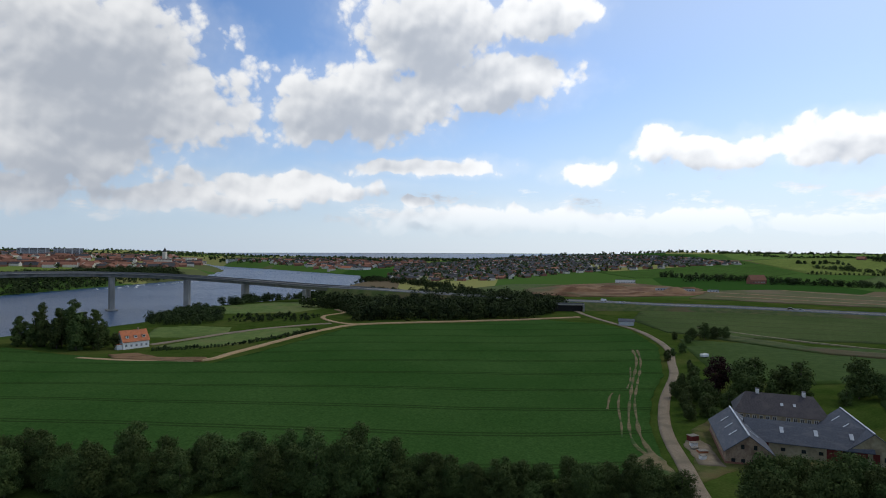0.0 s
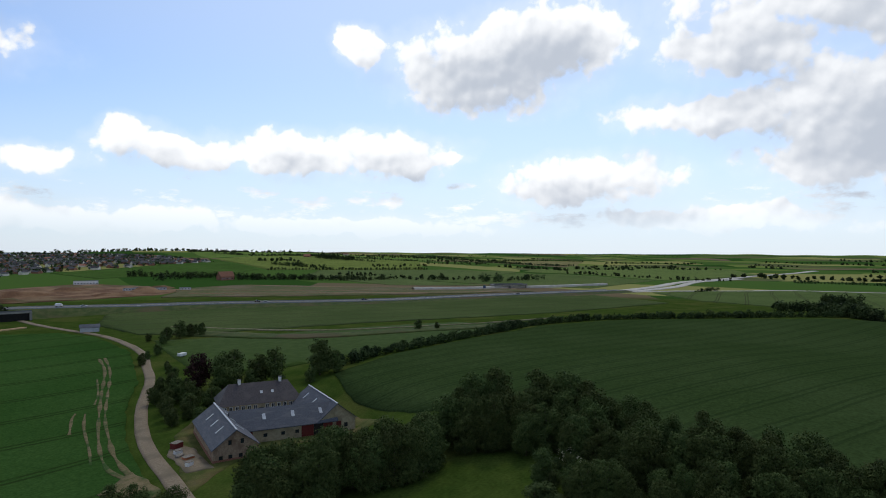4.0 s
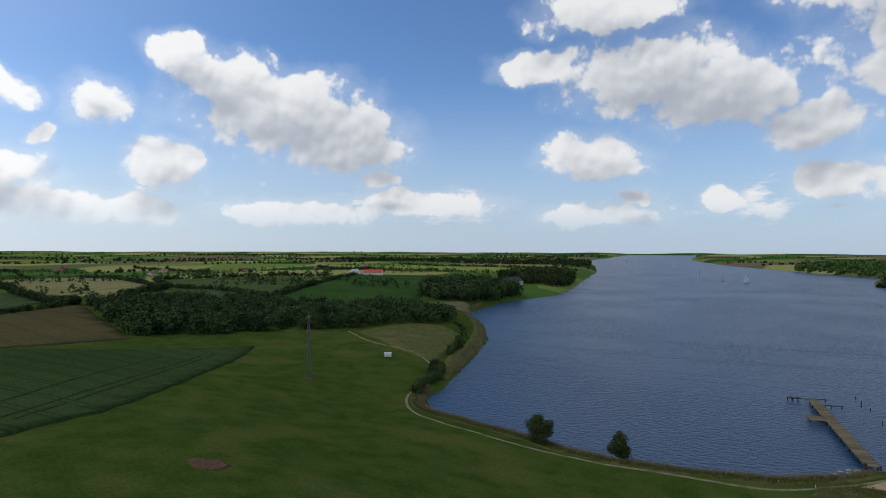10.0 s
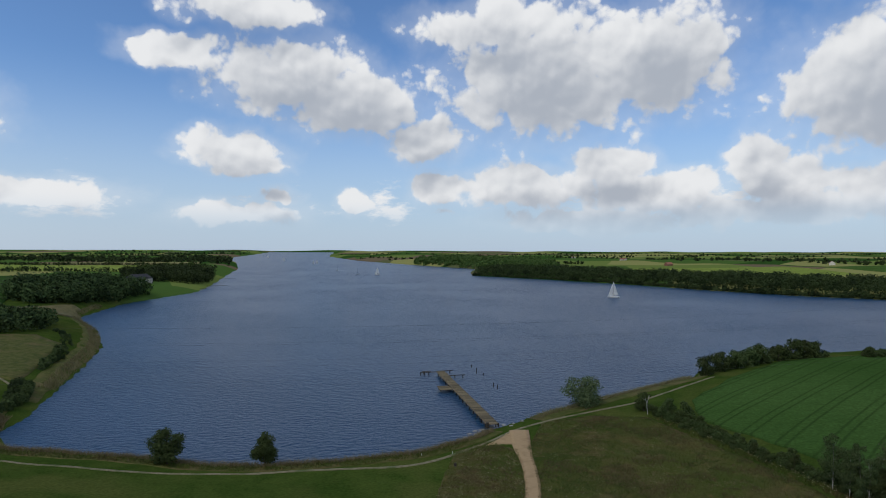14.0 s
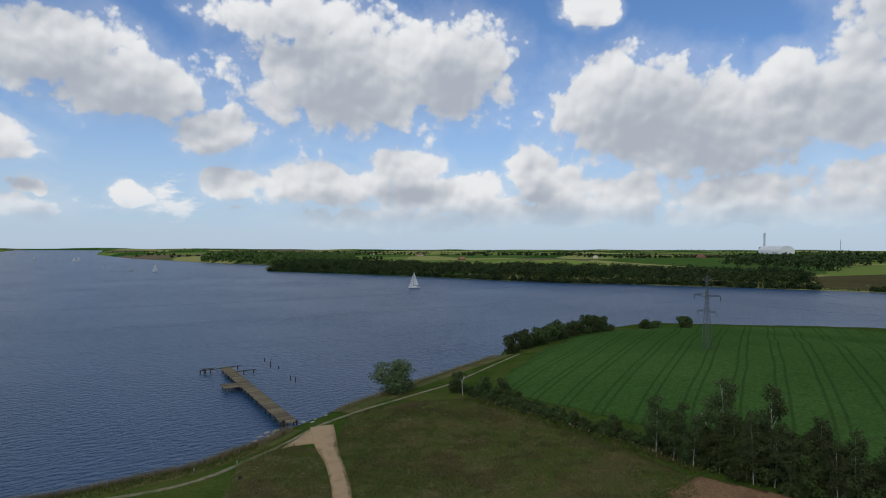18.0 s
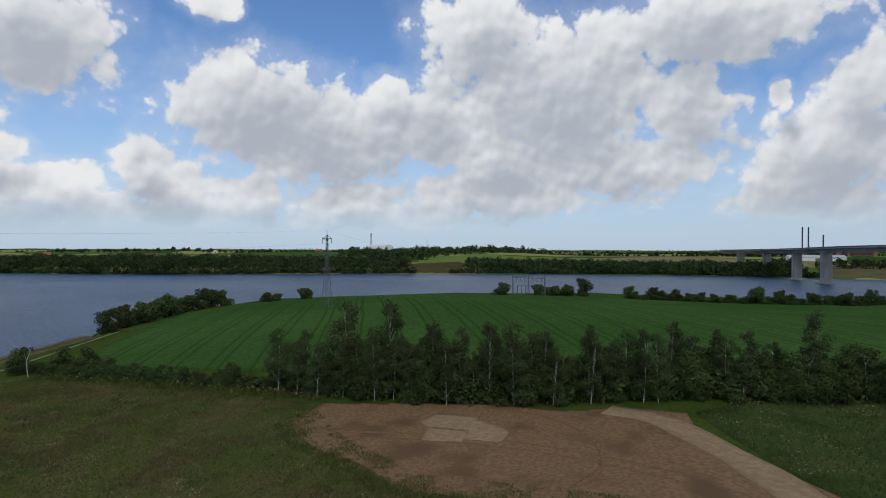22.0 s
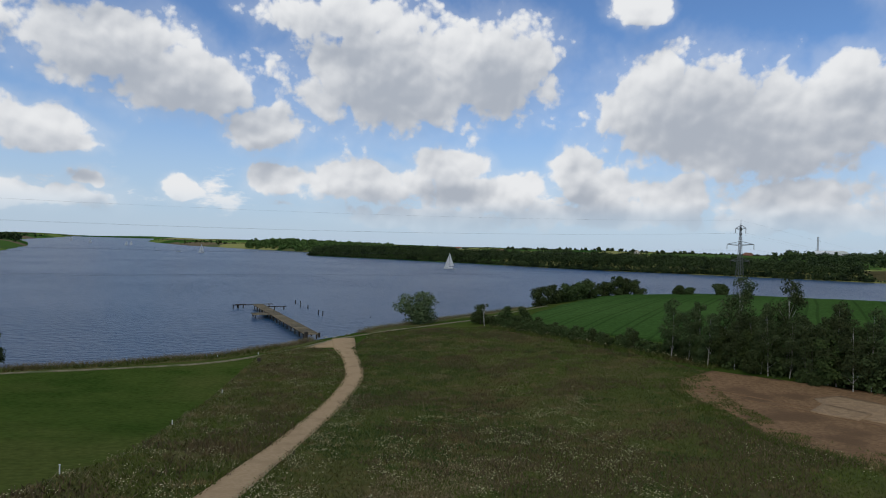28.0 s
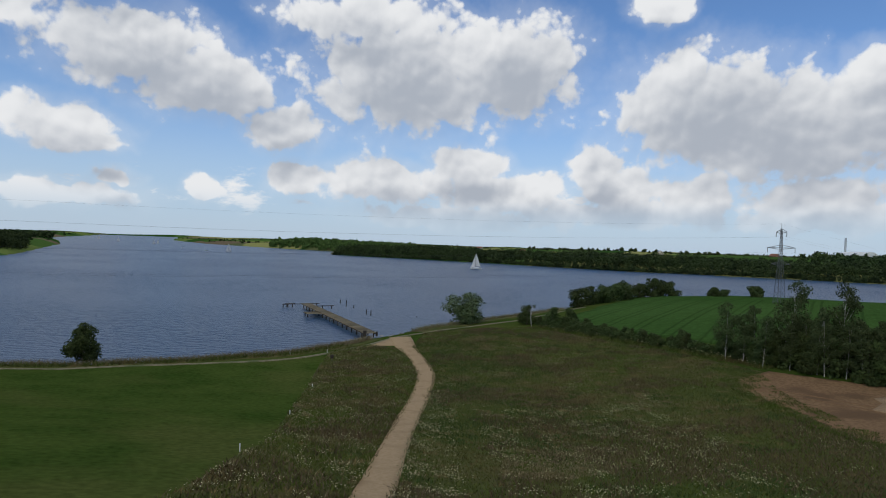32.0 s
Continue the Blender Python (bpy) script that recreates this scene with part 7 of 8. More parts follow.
for x, y, l, t in ((150, 770, 24, -8), (168, 660, 14, 10), (180, 664, 12, 10), (190, 650, 16, 10), (214, 640, 10, 0)):
    ob = thing("site_cabin", base_pose(x, y, t), "white and grey site cabin on the building site", "cabin", "site cabins")
    part("body", bevelled(boxes(((0, 0, -0.5), (l, 5, 5.0 if l > 20 else 3.2))), 0.05), M_WHITE if l > 20 else M_LIGHT, ob)
    part("roof", boxes(((0, 0, 4.5 if l > 20 else 2.7), (l + 0.3, 5.3, 0.2))), M_SLATE, ob)
    for k in range(int(l / 3)):
        window(ob, -l / 2 + 1.6 + 3 * k, -2.52, 1.0, 1.6, 1.2)

# ---- the town ----
def house_kind(name, length, width, height, rise_, wall, roof, label):
    ob = new(name)
    tagged(ob, label, "house", "town houses")
    part("wall", house_walls(length, width, height, rise_, foot=3), wall, ob)
    r = part("roof", gable_roof(length, width, rise_, 0.5), roof, ob)
    r.matrix_local = pose(0, 0, height)
    part("chimney", boxes(((length * 0.2, 0, rise_ - 0.4), (0.8, 0.8, 1.5))), M_BRICK, r)
    for x in (-length * 0.28, length * 0.28):
        for s, y in (("s", -width / 2 - 0.02), ("n", width / 2 + 0.02)):
            part("window", boxes(((x, y, 0.9), (1.8, 0.08, 1.3))), M_GLASS, ob)
    part("door", boxes(((0, -width / 2 - 0.03, 0), (1.1, 0.1, 2.1))), M_RED, ob)
    return ob


M_WALL_RED = material("red_brick_wall", (0.20, 0.090, 0.060), (0.27, 0.125, 0.085), scale=2, bump=0.2, dist=0.02, vary=0.25)
M_WALL_PALE = material("pale_wall", (0.56, 0.52, 0.44), (0.66, 0.62, 0.55), scale=1, bump=0.1, dist=0.01, vary=0.2)
M_ROOF_RED = material("red_tile_roof", (0.22, 0.095, 0.060), (0.30, 0.135, 0.085), scale=2, bump=0.2, dist=0.02, vary=0.3)
M_ROOF_GREY = material("grey_roof", (0.040, 0.040, 0.044), (0.075, 0.075, 0.080), scale=2, bump=0.2, dist=0.02, vary=0.3)
HOUSES = [house_kind("town_house", 15, 9, 2.9, 3.2, M_WALL_RED, M_ROOF_GREY, "brick bungalow with a grey roof in the suburb"),
          house_kind("town_house", 14, 9, 3.0, 3.6, M_WALL_RED, M_ROOF_RED, "brick house with a red tiled roof in the town"),
          house_kind("town_house", 16, 9, 3.4, 3.4, M_WALL_PALE, M_ROOF_RED, "pale house with a red tiled roof in the town"),
          house_kind("town_house", 18, 9, 2.9, 2.6, M_WALL_PALE, M_ROOF_GREY, "pale bungalow with a grey roof in the suburb")]


def town(ring, spacing, seed, kinds, grow=1.0, cap=400):
    spots = fill(ring, spacing, seed)
    rng = np.random.default_rng(seed)
    for x, y in spots[:cap]:
        plant(HOUSES[kinds[int(rng.integers(len(kinds)))]], float(x), float(y), grow * float(rng.uniform(0.85, 1.15)), turn=float(rng.choice((15, 105, 40, 130)) + rng.normal() * 8))


def house_mass(name, ring, spacing, seed, grow, label, warm=0.2):
    """Houses past counting, each with walls, a pitched roof and gables, as one mass."""
    rng = np.random.default_rng(seed)
    spots = fill(ring, spacing, seed)
    zs = ground_height(spots[:, 0], spots[:, 1])
    verts, faces, slots = [], [], []
    for (x, y), z in zip(spots, zs):
        l, w, h, r = (v * grow * rng.uniform(0.8, 1.2) for v in (7.5, 4.4, 3.0, 3.0))
        a = radians(float(rng.choice((15, 105, 40, 130))) + rng.normal() * 6)
        ca, sa = math.cos(a), math.sin(a)
        n = len(verts)
        for px, py, pz in ((-l, -w, -3), (l, -w, -3), (l, w, -3), (-l, w, -3), (-l, -w, h), (l, -w, h), (l, w, h), (-l, w, h), (-l, 0, h + r), (l, 0, h + r)):
            verts.append((x + ca * px - sa * py, y + sa * px + ca * py, z + pz))
        red = int(rng.random() < warm)
        for f, s in (((0, 1, 5, 4), 2), ((1, 2, 6, 9, 5), 2), ((2, 3, 7, 6), 2), ((3, 0, 4, 8, 7), 2), ((4, 5, 9, 8), red), ((6, 7, 8, 9), red)):
            faces.append(tuple(n + k for k in f))
            slots.append(s if s < 2 else 2 + int(n // 10 % 3 == 0))
    me = bpy.data.meshes.new(name)
    me.from_pydata(verts, [], faces)
    for m in (M_ROOF_GREY, M_ROOF_RED, M_WALL_RED, M_WALL_PALE):
        me.materials.append(m)
    me.polygons.foreach_set("material_index", slots)
    return tagged(new(name, me), label, "houses", kind="stuff")


SUBURB = ((-190, 890), (-20, 850), (130, 1000), (300, 1080), (460, 1190), (430, 1500), (300, 1750), (0, 1800), (-330, 1750), (-230, 1200))
town(SUBURB, 62, 3, (0, 0, 0, 0, 3, 0, 0, 2), 0.85)
wood("garden_trees", fill(SUBURB, 15, 4), 6.5, LEAF_FAR, "garden trees between the houses of the suburb", 22, 1.1)
near_wood("skyline_trees", [p for q in range(2) for p in row(((-60, 1680), (150, 1790), (330, 1840), (520, 1840), (700, 1790)), 15, 30, 95 + q, 0.25)], 11, "broad trees along the top of the suburb's hill")
near_wood("skyline_trees", row(((700, 1800), (900, 1760), (1150, 1700), (1500, 1650)), 26, 30, 97, 0.35), 10, "single trees along the crest of the hill")
near_wood("hedge", [p for q in range(2) for p in row(((600, 1560), (690, 1400), (740, 1250), (800, 1120)), 6, 3, 98 + q, 0.1)], 6, "dark hedgerow across the hillside")
near_wood("hedge", [p for q in range(2) for p in row(((540, 1100), (566, 1040), (590, 994)), 5, 4, 101 + q, 0.1)], 8, "dark hedgerow across the hillside")
near_wood("copse", fill(((690, 1215), (740, 1230), (790, 1180), (740, 1150)), 9, 103), 10, "dark copse on the hillside")
near_wood("farm_trees", [p for q in range(2) for p in row(((223, 885), (259, 864), (290, 838), (316, 820)), 6, 6, 104 + q)], 9, "trees round the red farmhouse")
near_wood("farm_trees", [p for q in range(2) for p in row(((330, 776), (372, 770), (427, 762), (488, 760), (560, 752)), 6, 5, 106 + q, 0.1)], 8, "trees round the red farmhouse")
HARBOUR = ((-420, 1400), (-640, 1640), (-960, 1960), (-800, 2250), (-300, 2100), (-250, 1800), (-340, 1500))
town(HARBOUR, 90, 5, (1, 1, 2, 2, 3), 1.2)
wood("garden_trees", fill(HARBOUR, 44, 6), 7, LEAF_FAR, "garden trees between the houses of the suburb", 18, 1.8)
WEST_TOWN = ((-680, 1120), (-820, 1500), (-1340, 2200), (-1700, 2100), (-1500, 1500), (-1000, 1000))
town(WEST_TOWN, 105, 7, (1, 1, 1, 2), 1.5)
wood("garden_trees", fill(WEST_TOWN, 52, 8), 8, LEAF_FAR, "trees between the red houses of the harbour town", 18, 2.0)
wood("far_bank_wood", fill(((-600, 640), (-600, 900), (-590, 1040), (-680, 1080), (-760, 900), (-720, 640)), 7, 9), 11, LEAF_FAR, "trees along the town bank of the fjord", 26, 1.4)
M_BLOCK = material("grey_block", (0.30, 0.31, 0.33), (0.38, 0.39, 0.41), scale=0.3, bump=0.05, dist=0.02)


def block(name, x, y, turn, length, width, floors, wall, label, bays=None, roof_mat=None, z=None):
    """A flat-roofed block with a row of windows on every floor."""
    zz = gz(x, y) if z is None else z
    ob = thing(name, pose(x, y, zz, 0, 0, turn), label, "building", "town blocks")
    h = floors * 3.0
    part("wall", bevelled(boxes(((0, 0, -4), (length, width, h + 4))), 0.05), wall, ob)
    part("roof", boxes(((0, 0, h), (length + 0.4, width + 0.4, 0.5))), roof_mat or M_ROOF_GREY, ob)
    for f in range(floors):
        for s in (-1, 1):
            part("window_band", boxes(((0, s * (width / 2 + 0.03), f * 3 + 1.0), (length - 1.5, 0.1, 1.4))), M_GLASS, ob)
    for k in range(bays or 0):
        part("stair_tower", boxes(((-length / 2 + (k + 0.5) * length / bays, -width / 2 - 0.5, 0), (2.4, 1.2, h + 0.8))), M_LIGHT, ob)
    return ob


for x, y, l in ((-1250, 1430, 72), (-1190, 1480, 68)):
    block("apartment_block", x, y, 40, l, 13, 6, M_BLOCK, "long grey apartment block with white stair towers", 4, z=gz(x, y) + 4)
for k, (x, y, l, f, m) in enumerate(((-960, 1170, 60, 4, M_WALL_RED), (-900, 1260, 50, 4, M_WALL_RED), (-1010, 1110, 70, 3, M_WALL_RED), (-860, 1390, 40, 4, M_WALL_PALE), (-820, 1480, 50, 3, M_WALL_PALE), (-1000, 1800, 40, 5, M_WALL_RED), (-930, 1640, 44, 4, M_WALL_PALE))):
    block("town_block", x, y, 40 + 7 * k, l, 14, f, m, "brick town block near the harbour", roof_mat=M_ROOF_RED)
block("harbour_building", -930, 1935, 40, 62, 26, 7, M_WHITE, "white harbour building with dark window bands", 0, z=2)
for x, y, l in ((-470, 1500, 70), (-400, 1440, 60), (-540, 1570, 60)):
    building("row_houses", x, y, 130, l, 12, 4, 4, M_WALL_PALE, M_TILE, "row of pale houses with orange roofs on the harbour bank")
block("boat_hall", -350, 1390, 130, 60, 20, 2, M_WHITE, "white hall on the harbour bank")
house_mass("suburb_houses", SUBURB, 21, 91, 0.78, "close rows of brick bungalows with dark grey roofs", 0.07)
house_mass("harbour_houses", HARBOUR, 36, 92, 1.25, "close-set red-roofed houses of the harbour town", 0.6)
house_mass("harbour_houses", WEST_TOWN, 40, 93, 1.6, "close-set red-roofed houses of the harbour town", 0.6)
tower = thing("church_tower", base_pose(-960, 1560), "slim pale church tower over the red roofs", "tower")
part("shaft", boxes(((0, 0, -2), (9, 9, 30))), M_WALL_PALE, tower)
part("spire", gable_roof(9, 9, 12, 0.2, 0.1, 4.6), M_ROOF_GREY, tower).matrix_local = pose(0, 0, 28)
for k in range(16):
    x, y = -575 + random.uniform(-8, 20), 760 + k * 17
    b = thing("moored_boat", pose(x + 12, y, 0, 0, 0, random.uniform(0, 180)), "small white boat moored at the far bank", "boat", "moored boats")
    part("hull", bevelled(boxes(((0, 0, -0.3), (7, 2.4, 1.3))), 0.3), M_HULL, b)
    part("cabin", bevelled(boxes(((-0.5, 0, 0.9), (2.6, 1.7, 0.8))), 0.2), M_HULL, b)
    part("mast", tubes((((0.6, 0, 1), (0.6, 0, 9)),), 0.08, 5), M_STEEL, b)
red_farm, rf = building("farmhouse", 313, 780, 10, 20, 10, 5, 6, M_WALL_RED, M_ROOF_RED, "red brick farmhouse with a steep roof among trees", "house")
for k in (-7, -3.5, 0, 3.5, 7):
    window(red_farm, k, -5.02, 1.2, 1.3, 1.6)
wood("farm_trees", [p for q in range(2) for p in row(((235, 800), (270, 812), (300, 818), (340, 800), (380, 775), (440, 752), (520, 735)), 7, 10, 21 + q)], 9, LEAF_FAR, "trees round the red farmhouse", 40, 0.9)


# ---- the east ----
def field(ring, a, b, angle, label, gap=18.0, step=12, lift=0.45):
    drape("crop_field", ring, crop_material("crop_" + str(len(bpy.data.materials)), a, b, angle, gap), step, lift, lift + 0.3, label, wob=1.0)


# The last pair of greens is lightened to carry sunshine in the crop colour.
GREEN, DEEP, BROWN, TAN, SUNLIT_LIME = ((0.055, 0.108, 0.024), (0.070, 0.128, 0.030)), ((0.032, 0.072, 0.018), (0.042, 0.088, 0.022)), ((0.074, 0.066, 0.030), (0.092, 0.080, 0.036)), ((0.200, 0.185, 0.080), (0.240, 0.220, 0.100)), ((0.190, 0.250, 0.050), (0.230, 0.290, 0.065))
field(((330, -62), (362, 0), (385, 30), (440, 60), (560, 50), (654, 20), (969, -158), (960, -400), (690, -352), (575, -150), (490, -122), (440, -96), (362, -84)), *GREEN, 60, "bright green field behind a hedge")
field(((440, 80), (560, 70), (900, -20), (1000, 60), (760, 250), (600, 330), (520, 240), (500, 160)), (0.082, 0.118, 0.040), (0.100, 0.138, 0.048), 110, "grey-green barley field by the interchange", 24.0)
field(((262, -112), (276, -70), (314, -86), (345, -127), (358, -190), (374, -256), (300, -214), (246, -186)), *BROWN, 75, "brown fallow field with thin grass")
field(((352, -124), (362, -90), (462, -124), (575, -156), (560, -270), (492, -289), (407, -254), (366, -190)), (0.050, 0.078, 0.030), (0.062, 0.092, 0.036), 40, "pale grey-green field between hedges")
field(((980, -120), (1160, -160), (1300, -300), (1100, -440), (975, -400)), *GREEN, 20, "bright green field behind a hedge")
field(((392, -298), (480, -296), (605, -349), (860, -486), (917, -518), (900, -640), (640, -500), (436, -379)), *TAN, 30, "ripening tan field with hedges")
field(((330, -306), (385, -302), (432, -382), (400, -402), (320, -362), (300, -330)), (0.052, 0.078, 0.030), (0.064, 0.092, 0.036), 50, "pale grey-green field between hedges")
field(((405, -405), (450, -402), (560, -480), (520, -600), (440, -640), (330, -395)), (0.060, 0.088, 0.030), (0.075, 0.105, 0.036), 15, "green field between hedges")
field(((234, -349), (276, -338), (312, -376), (380, -540), (440, -728), (365, -824), (290, -690), (262, -575), (228, -475), (207, -425)), *DEEP, 35, "deep green field above the shore")
field(((700, -362), (960, -410), (1100, -450), (1200, -700), (960, -550)), *SUNLIT_LIME, 70, "sunny yellow-green field")
field(((300, -980), (520, -920), (760, -1100), (700, -1400), (300, -1250), (240, -1100)), *SUNLIT_LIME, 40, "sunny yellow-green field")
field(((260, -1300), (640, -1440), (700, -1800), (320, -1700)), *TAN, 60, "ripening tan field with hedges")
# Fields past the main road and uphill: colours raised to stand for sunshine.
field(((900, 470), (1300, 460), (1700, 700), (1400, 1000), (900, 760)), (0.120, 0.170, 0.052), (0.145, 0.195, 0.062), 20, "broad green field beyond the main road")
field(((620, 420), (880, 470), (860, 740), (600, 700)), (0.095, 0.135, 0.046), (0.115, 0.155, 0.054), 80, "green field beyond the main road")
field(((480, 640), (590, 560), (595, 705), (860, 750), (895, 770), (820, 880), (560, 960), (470, 860)), (0.100, 0.140, 0.050), (0.120, 0.160, 0.058), 70, "broad grey-green field beyond the main road")
field(((480, 1000), (760, 900), (1000, 1200), (700, 1420), (500, 1300)), (0.150, 0.195, 0.048), (0.180, 0.225, 0.060), 10, "yellow-green hillside field with sunshine put into its colour")
field(((500, 1330), (700, 1440), (1050, 1230), (1350, 1500), (900, 1950), (560, 1620)), (0.120, 0.190, 0.045), (0.145, 0.220, 0.055), 60, "bright green field on the hillside")
field(((560, 1640), (900, 1970), (1380, 1520), (1900, 1900), (1300, 2500), (700, 2100)), *SUNLIT_LIME, 30, "sunny yellow-green field")
field(((1020, 1190), (1450, 1020), (1900, 1300), (1400, 1480)), *TAN, 45, "ripening tan field with hedges")

field(((150, 1000), (300, 1085), (450, 1190), (500, 1330), (470, 1010), (330, 900), (180, 860)), *GREEN, 20, "bright green slope below the suburb")
# Road colour lightened to stand for sunshine and grazing sheen on the asphalt.
M_SUNLIT_ROAD = material("g_sunlit_road", (0.42, 0.39, 0.34), (0.50, 0.47, 0.41), scale=0.2, bump=0.1, dist=0.02)
ribbon("slip_road", ((560, 372), (637, 325), (700, 270), (760, 235), (860, 130), (970, 60), (1048, 10)), 9, M_SUNLIT_ROAD, 0.5, 8, label="side road leading to the business park", category="road")
ribbon("main_road", ((590, 368), (700, 378), (820, 410), (944, 436), (1130, 444), (1332, 448), (1700, 470)), 15, M_SUNLIT_ROAD, 0.6, 10, label="two-lane main road running across the fields", category="road")
ribbon("main_road", ((600, 352), (720, 360), (840, 396), (944, 420), (1100, 424)), 12, M_SUNLIT_ROAD, 0.6, 10, label="pale slip road of the interchange", category="road")
ribbon("road", ((420, 520), (480, 500), (548, 492), (600, 470), (700, 450)), 9, M_SUNLIT_ROAD, 2.8, 8, label="minor road over the main road", category="road")
fly = thing("road_bridge", base_pose(548, 490, -20), "low concrete road bridge over the main road", "bridge")
part("deck", boxes(((0, 0, 3.6), (46, 12, 1.2))), M_CONCRETE, fly)
for x in (-22, 0, 22):
    part("pier", boxes(((x, 0, -2), (1.6, 10, 5.7))), M_CONCRETE, fly)
for y in (-5.8, 5.8):
    part("rail", boxes(((0, y, 4.8), (46, 0.2, 1.0))), M_STEEL, fly)
sign = thing("road_sign", base_pose(490, 476, 75), "blue direction sign beside the main road", "sign")
part("panel", boxes(((0, 0, 2.4), (5.5, 0.15, 3.0))), M_CAR[3], sign)
part("lettering", boxes(((0, -0.09, 3.2), (4.0, 0.03, 0.35)), ((-0.4, -0.09, 4.1), (3.2, 0.03, 0.35))), M_WHITE, sign)
for x in (-2, 2):
    part("leg", boxes(((x, 0, -0.5), (0.2, 0.2, 3.0))), M_STEEL, sign)

office = block("office_building", 1050, 80, 100, 68, 24, 3, M_WHITE, "white office building with dark window bands", 0)
part("upper_floor", boxes(((8, 0, 9.4), (40, 18, 3))), M_WHITE, office)
block("office_building", 1075, 140, 100, 46, 20, 2, M_BLOCK, "grey office wing beside the white office building", 0)
for x, y, l, w, m, lab in ((1500, -78, 90, 40, M_BRICK, "low brown storage hall"), (1460, -180, 70, 40, M_BLOCK, "grey storage hall"), (1130, -190, 46, 20, M_LIGHT, "pale barn roof among trees"), (1330, -190, 60, 30, M_SLATE, "dark industrial hall"), (1900, -210, 80, 30, M_WHITE, "white storage hall"), (2100, 300, 80, 40, M_BLOCK, "grey storage hall")):
    building("storage_hall", x, y, 95, l, w, 6, 4, m, M_LIGHT if m is not M_BRICK else M_GREY, lab + " in the business park", "hall")
mast = thing("radio_mast", base_pose(2000, 20), "slender guyed radio mast on the horizon", "mast")
H_MAST = 146 - gz(2000, 20)
for sx, sy in ((0.7, 0.4), (-0.7, 0.4), (0, -0.8)):
    part("leg", tubes((((sx, sy, 0), (sx, sy, H_MAST)),), 0.16, 4), M_STEEL, mast)
part("brace", tubes([((0.7, 0.4, z), (-0.7, 0.4, z + 3)) for z in range(0, int(H_MAST) - 3, 3)] + [((-0.7, 0.4, z), (0, -0.8, z + 3)) for z in range(0, int(H_MAST) - 3, 3)], 0.09, 3), M_STEEL, mast)
for a in (0, 120, 240):
    part("guy_wire", tubes((((0, 0, H_MAST * 0.9), (70 * math.cos(radians(a)), 70 * math.sin(radians(a)), 0)),), 0.05, 3), M_WIRE, mast)

# hedges and woods of the east and south
for n, (pts, h, gap) in enumerate((
        (((376, 30), (392, 82), (430, 112), (470, 140)), 5, 2.6), (((374, 34), (362, 12), (346, -18), (330, -46), (314, -72), (300, -84)), 10, 2.2), (((314, -78), (340, -110), (352, -130), (362, -190), (376, -256)), 4.5, 2.0), (((318, -74), (362, -86), (420, -100), (495, -126), (575, -152)), 5.5, 2.4), (((400, 88), (430, 112), (455, 133), (468, 164)), 8, 2.4), (((530, 127), (540, 140), (552, 150), (560, 153)), 9, 2.0),
        (((575, -152), (620, -230), (690, -354)), 5, 3), (((376, -256), (407, -256), (492, -291), (605, -347), (690, -354), (860, -430)), 5.5, 2.6), (((300, -326), (388, -300), (436, -382)), 6, 2.4), (((312, -374), (400, -404), (450, -402), (560, -482)), 5, 3), (((436, -382), (640, -503), (900, -645)), 5, 3), (((605, -349), (860, -488), (960, -540)), 5, 3), (((312, -378), (345, -450), (380, -540), (440, -728)), 5, 2.8),
        (((654, 22), (800, -66), (969, -156)), 5, 3.5), (((440, -645), (520, -602), (560, -484)), 6, 3), (((969, -156), (975, -300), (968, -440)), 6, 4),
        (((970, 300), (990, 240), (1010, 170)), 5, 4), (((640, 300), (660, 296), (680, 294)), 4, 4),
        (((480, 1000), (620, 950), (770, 900)), 6, 6), (((700, 1430), (1050, 1230), (1440, 1020)), 6, 7), (((560, 1630), (720, 1800), (900, 1960)), 7, 8), (((900, 1960), (1380, 1520), (1900, 1300)), 7, 9),
        (((240, -1260), (520, -1330), (700, -1400)), 7, 5), (((300, -980), (520, -915), (760, -1100)), 7, 5), (((700, -700), (900, -900), (1200, -1000)), 7, 6), (((900, -560), (1200, -700), (1500, -640)), 6, 6))):
    near_wood("hedge", [p for q in range(2) for p in row(pts, gap, 2.2, 200 + 3 * n + q, 0.08)], h, "dark hedgerow between the fields")
near_wood("valley_wood", fill(((252, -192), (300, -217), (372, -260), (340, -300), (280, -322), (205, -334), (190, -368), (152, -362), (142, -322), (160, -292), (185, -264), (206, -246), (226, -218)), 5.0, 31), 8.5, "dark wood in the valley below the wheat")
near_wood("valley_wood", fill(((205, -372), (232, -352), (270, -340), (262, -330), (215, -336), (195, -352)), 5, 32), 6, "dark thicket in the valley")
near_wood("shore_wood", fill(((213, -466), (238, -500), (262, -570), (262, -650), (215, -668), (172, -625), (182, -560), (194, -500)), 5.2, 33), 14, "tall dark wood on the point by the fjord")
near_wood("shore_wood", fill(((160, -760), (225, -740), (250, -800), (240, -960), (180, -1010), (160, -900), (156, -790)), 7, 34), 13, "dark trees along the shore")
near_wood("shore_wood", [p for q in range(3) for p in row(((101, -202), (104, -214), (108, -222)), 1.0, 1.5, 35 + q)], 3.2, "low thorn bushes on the bank")
near_wood("shore_wood", [p for q in range(2) for p in row(((113, -262), (120, -290), (130, -318), (138, -330)), 2.2, 2.5, 38 + q)], 1.7, "low thorn bushes on the bank")
wood("far_shore_wood", fill(((180, -1040), (320, -1030), (330, -1240), (230, -1260)), 13, 36), 10, LEAF_SUNLIT, "trees along the shore, sunlight put into their leaf colour", 24, 1.8)
wood("far_shore_wood", fill(((216, -1540), (420, -1700), (760, -1900), (1500, -2300), (1400, -2500), (700, -2200), (310, -2150)), 26, 37), 14, LEAF_FAR, "dark wood far along the shore", 24, 3.0)
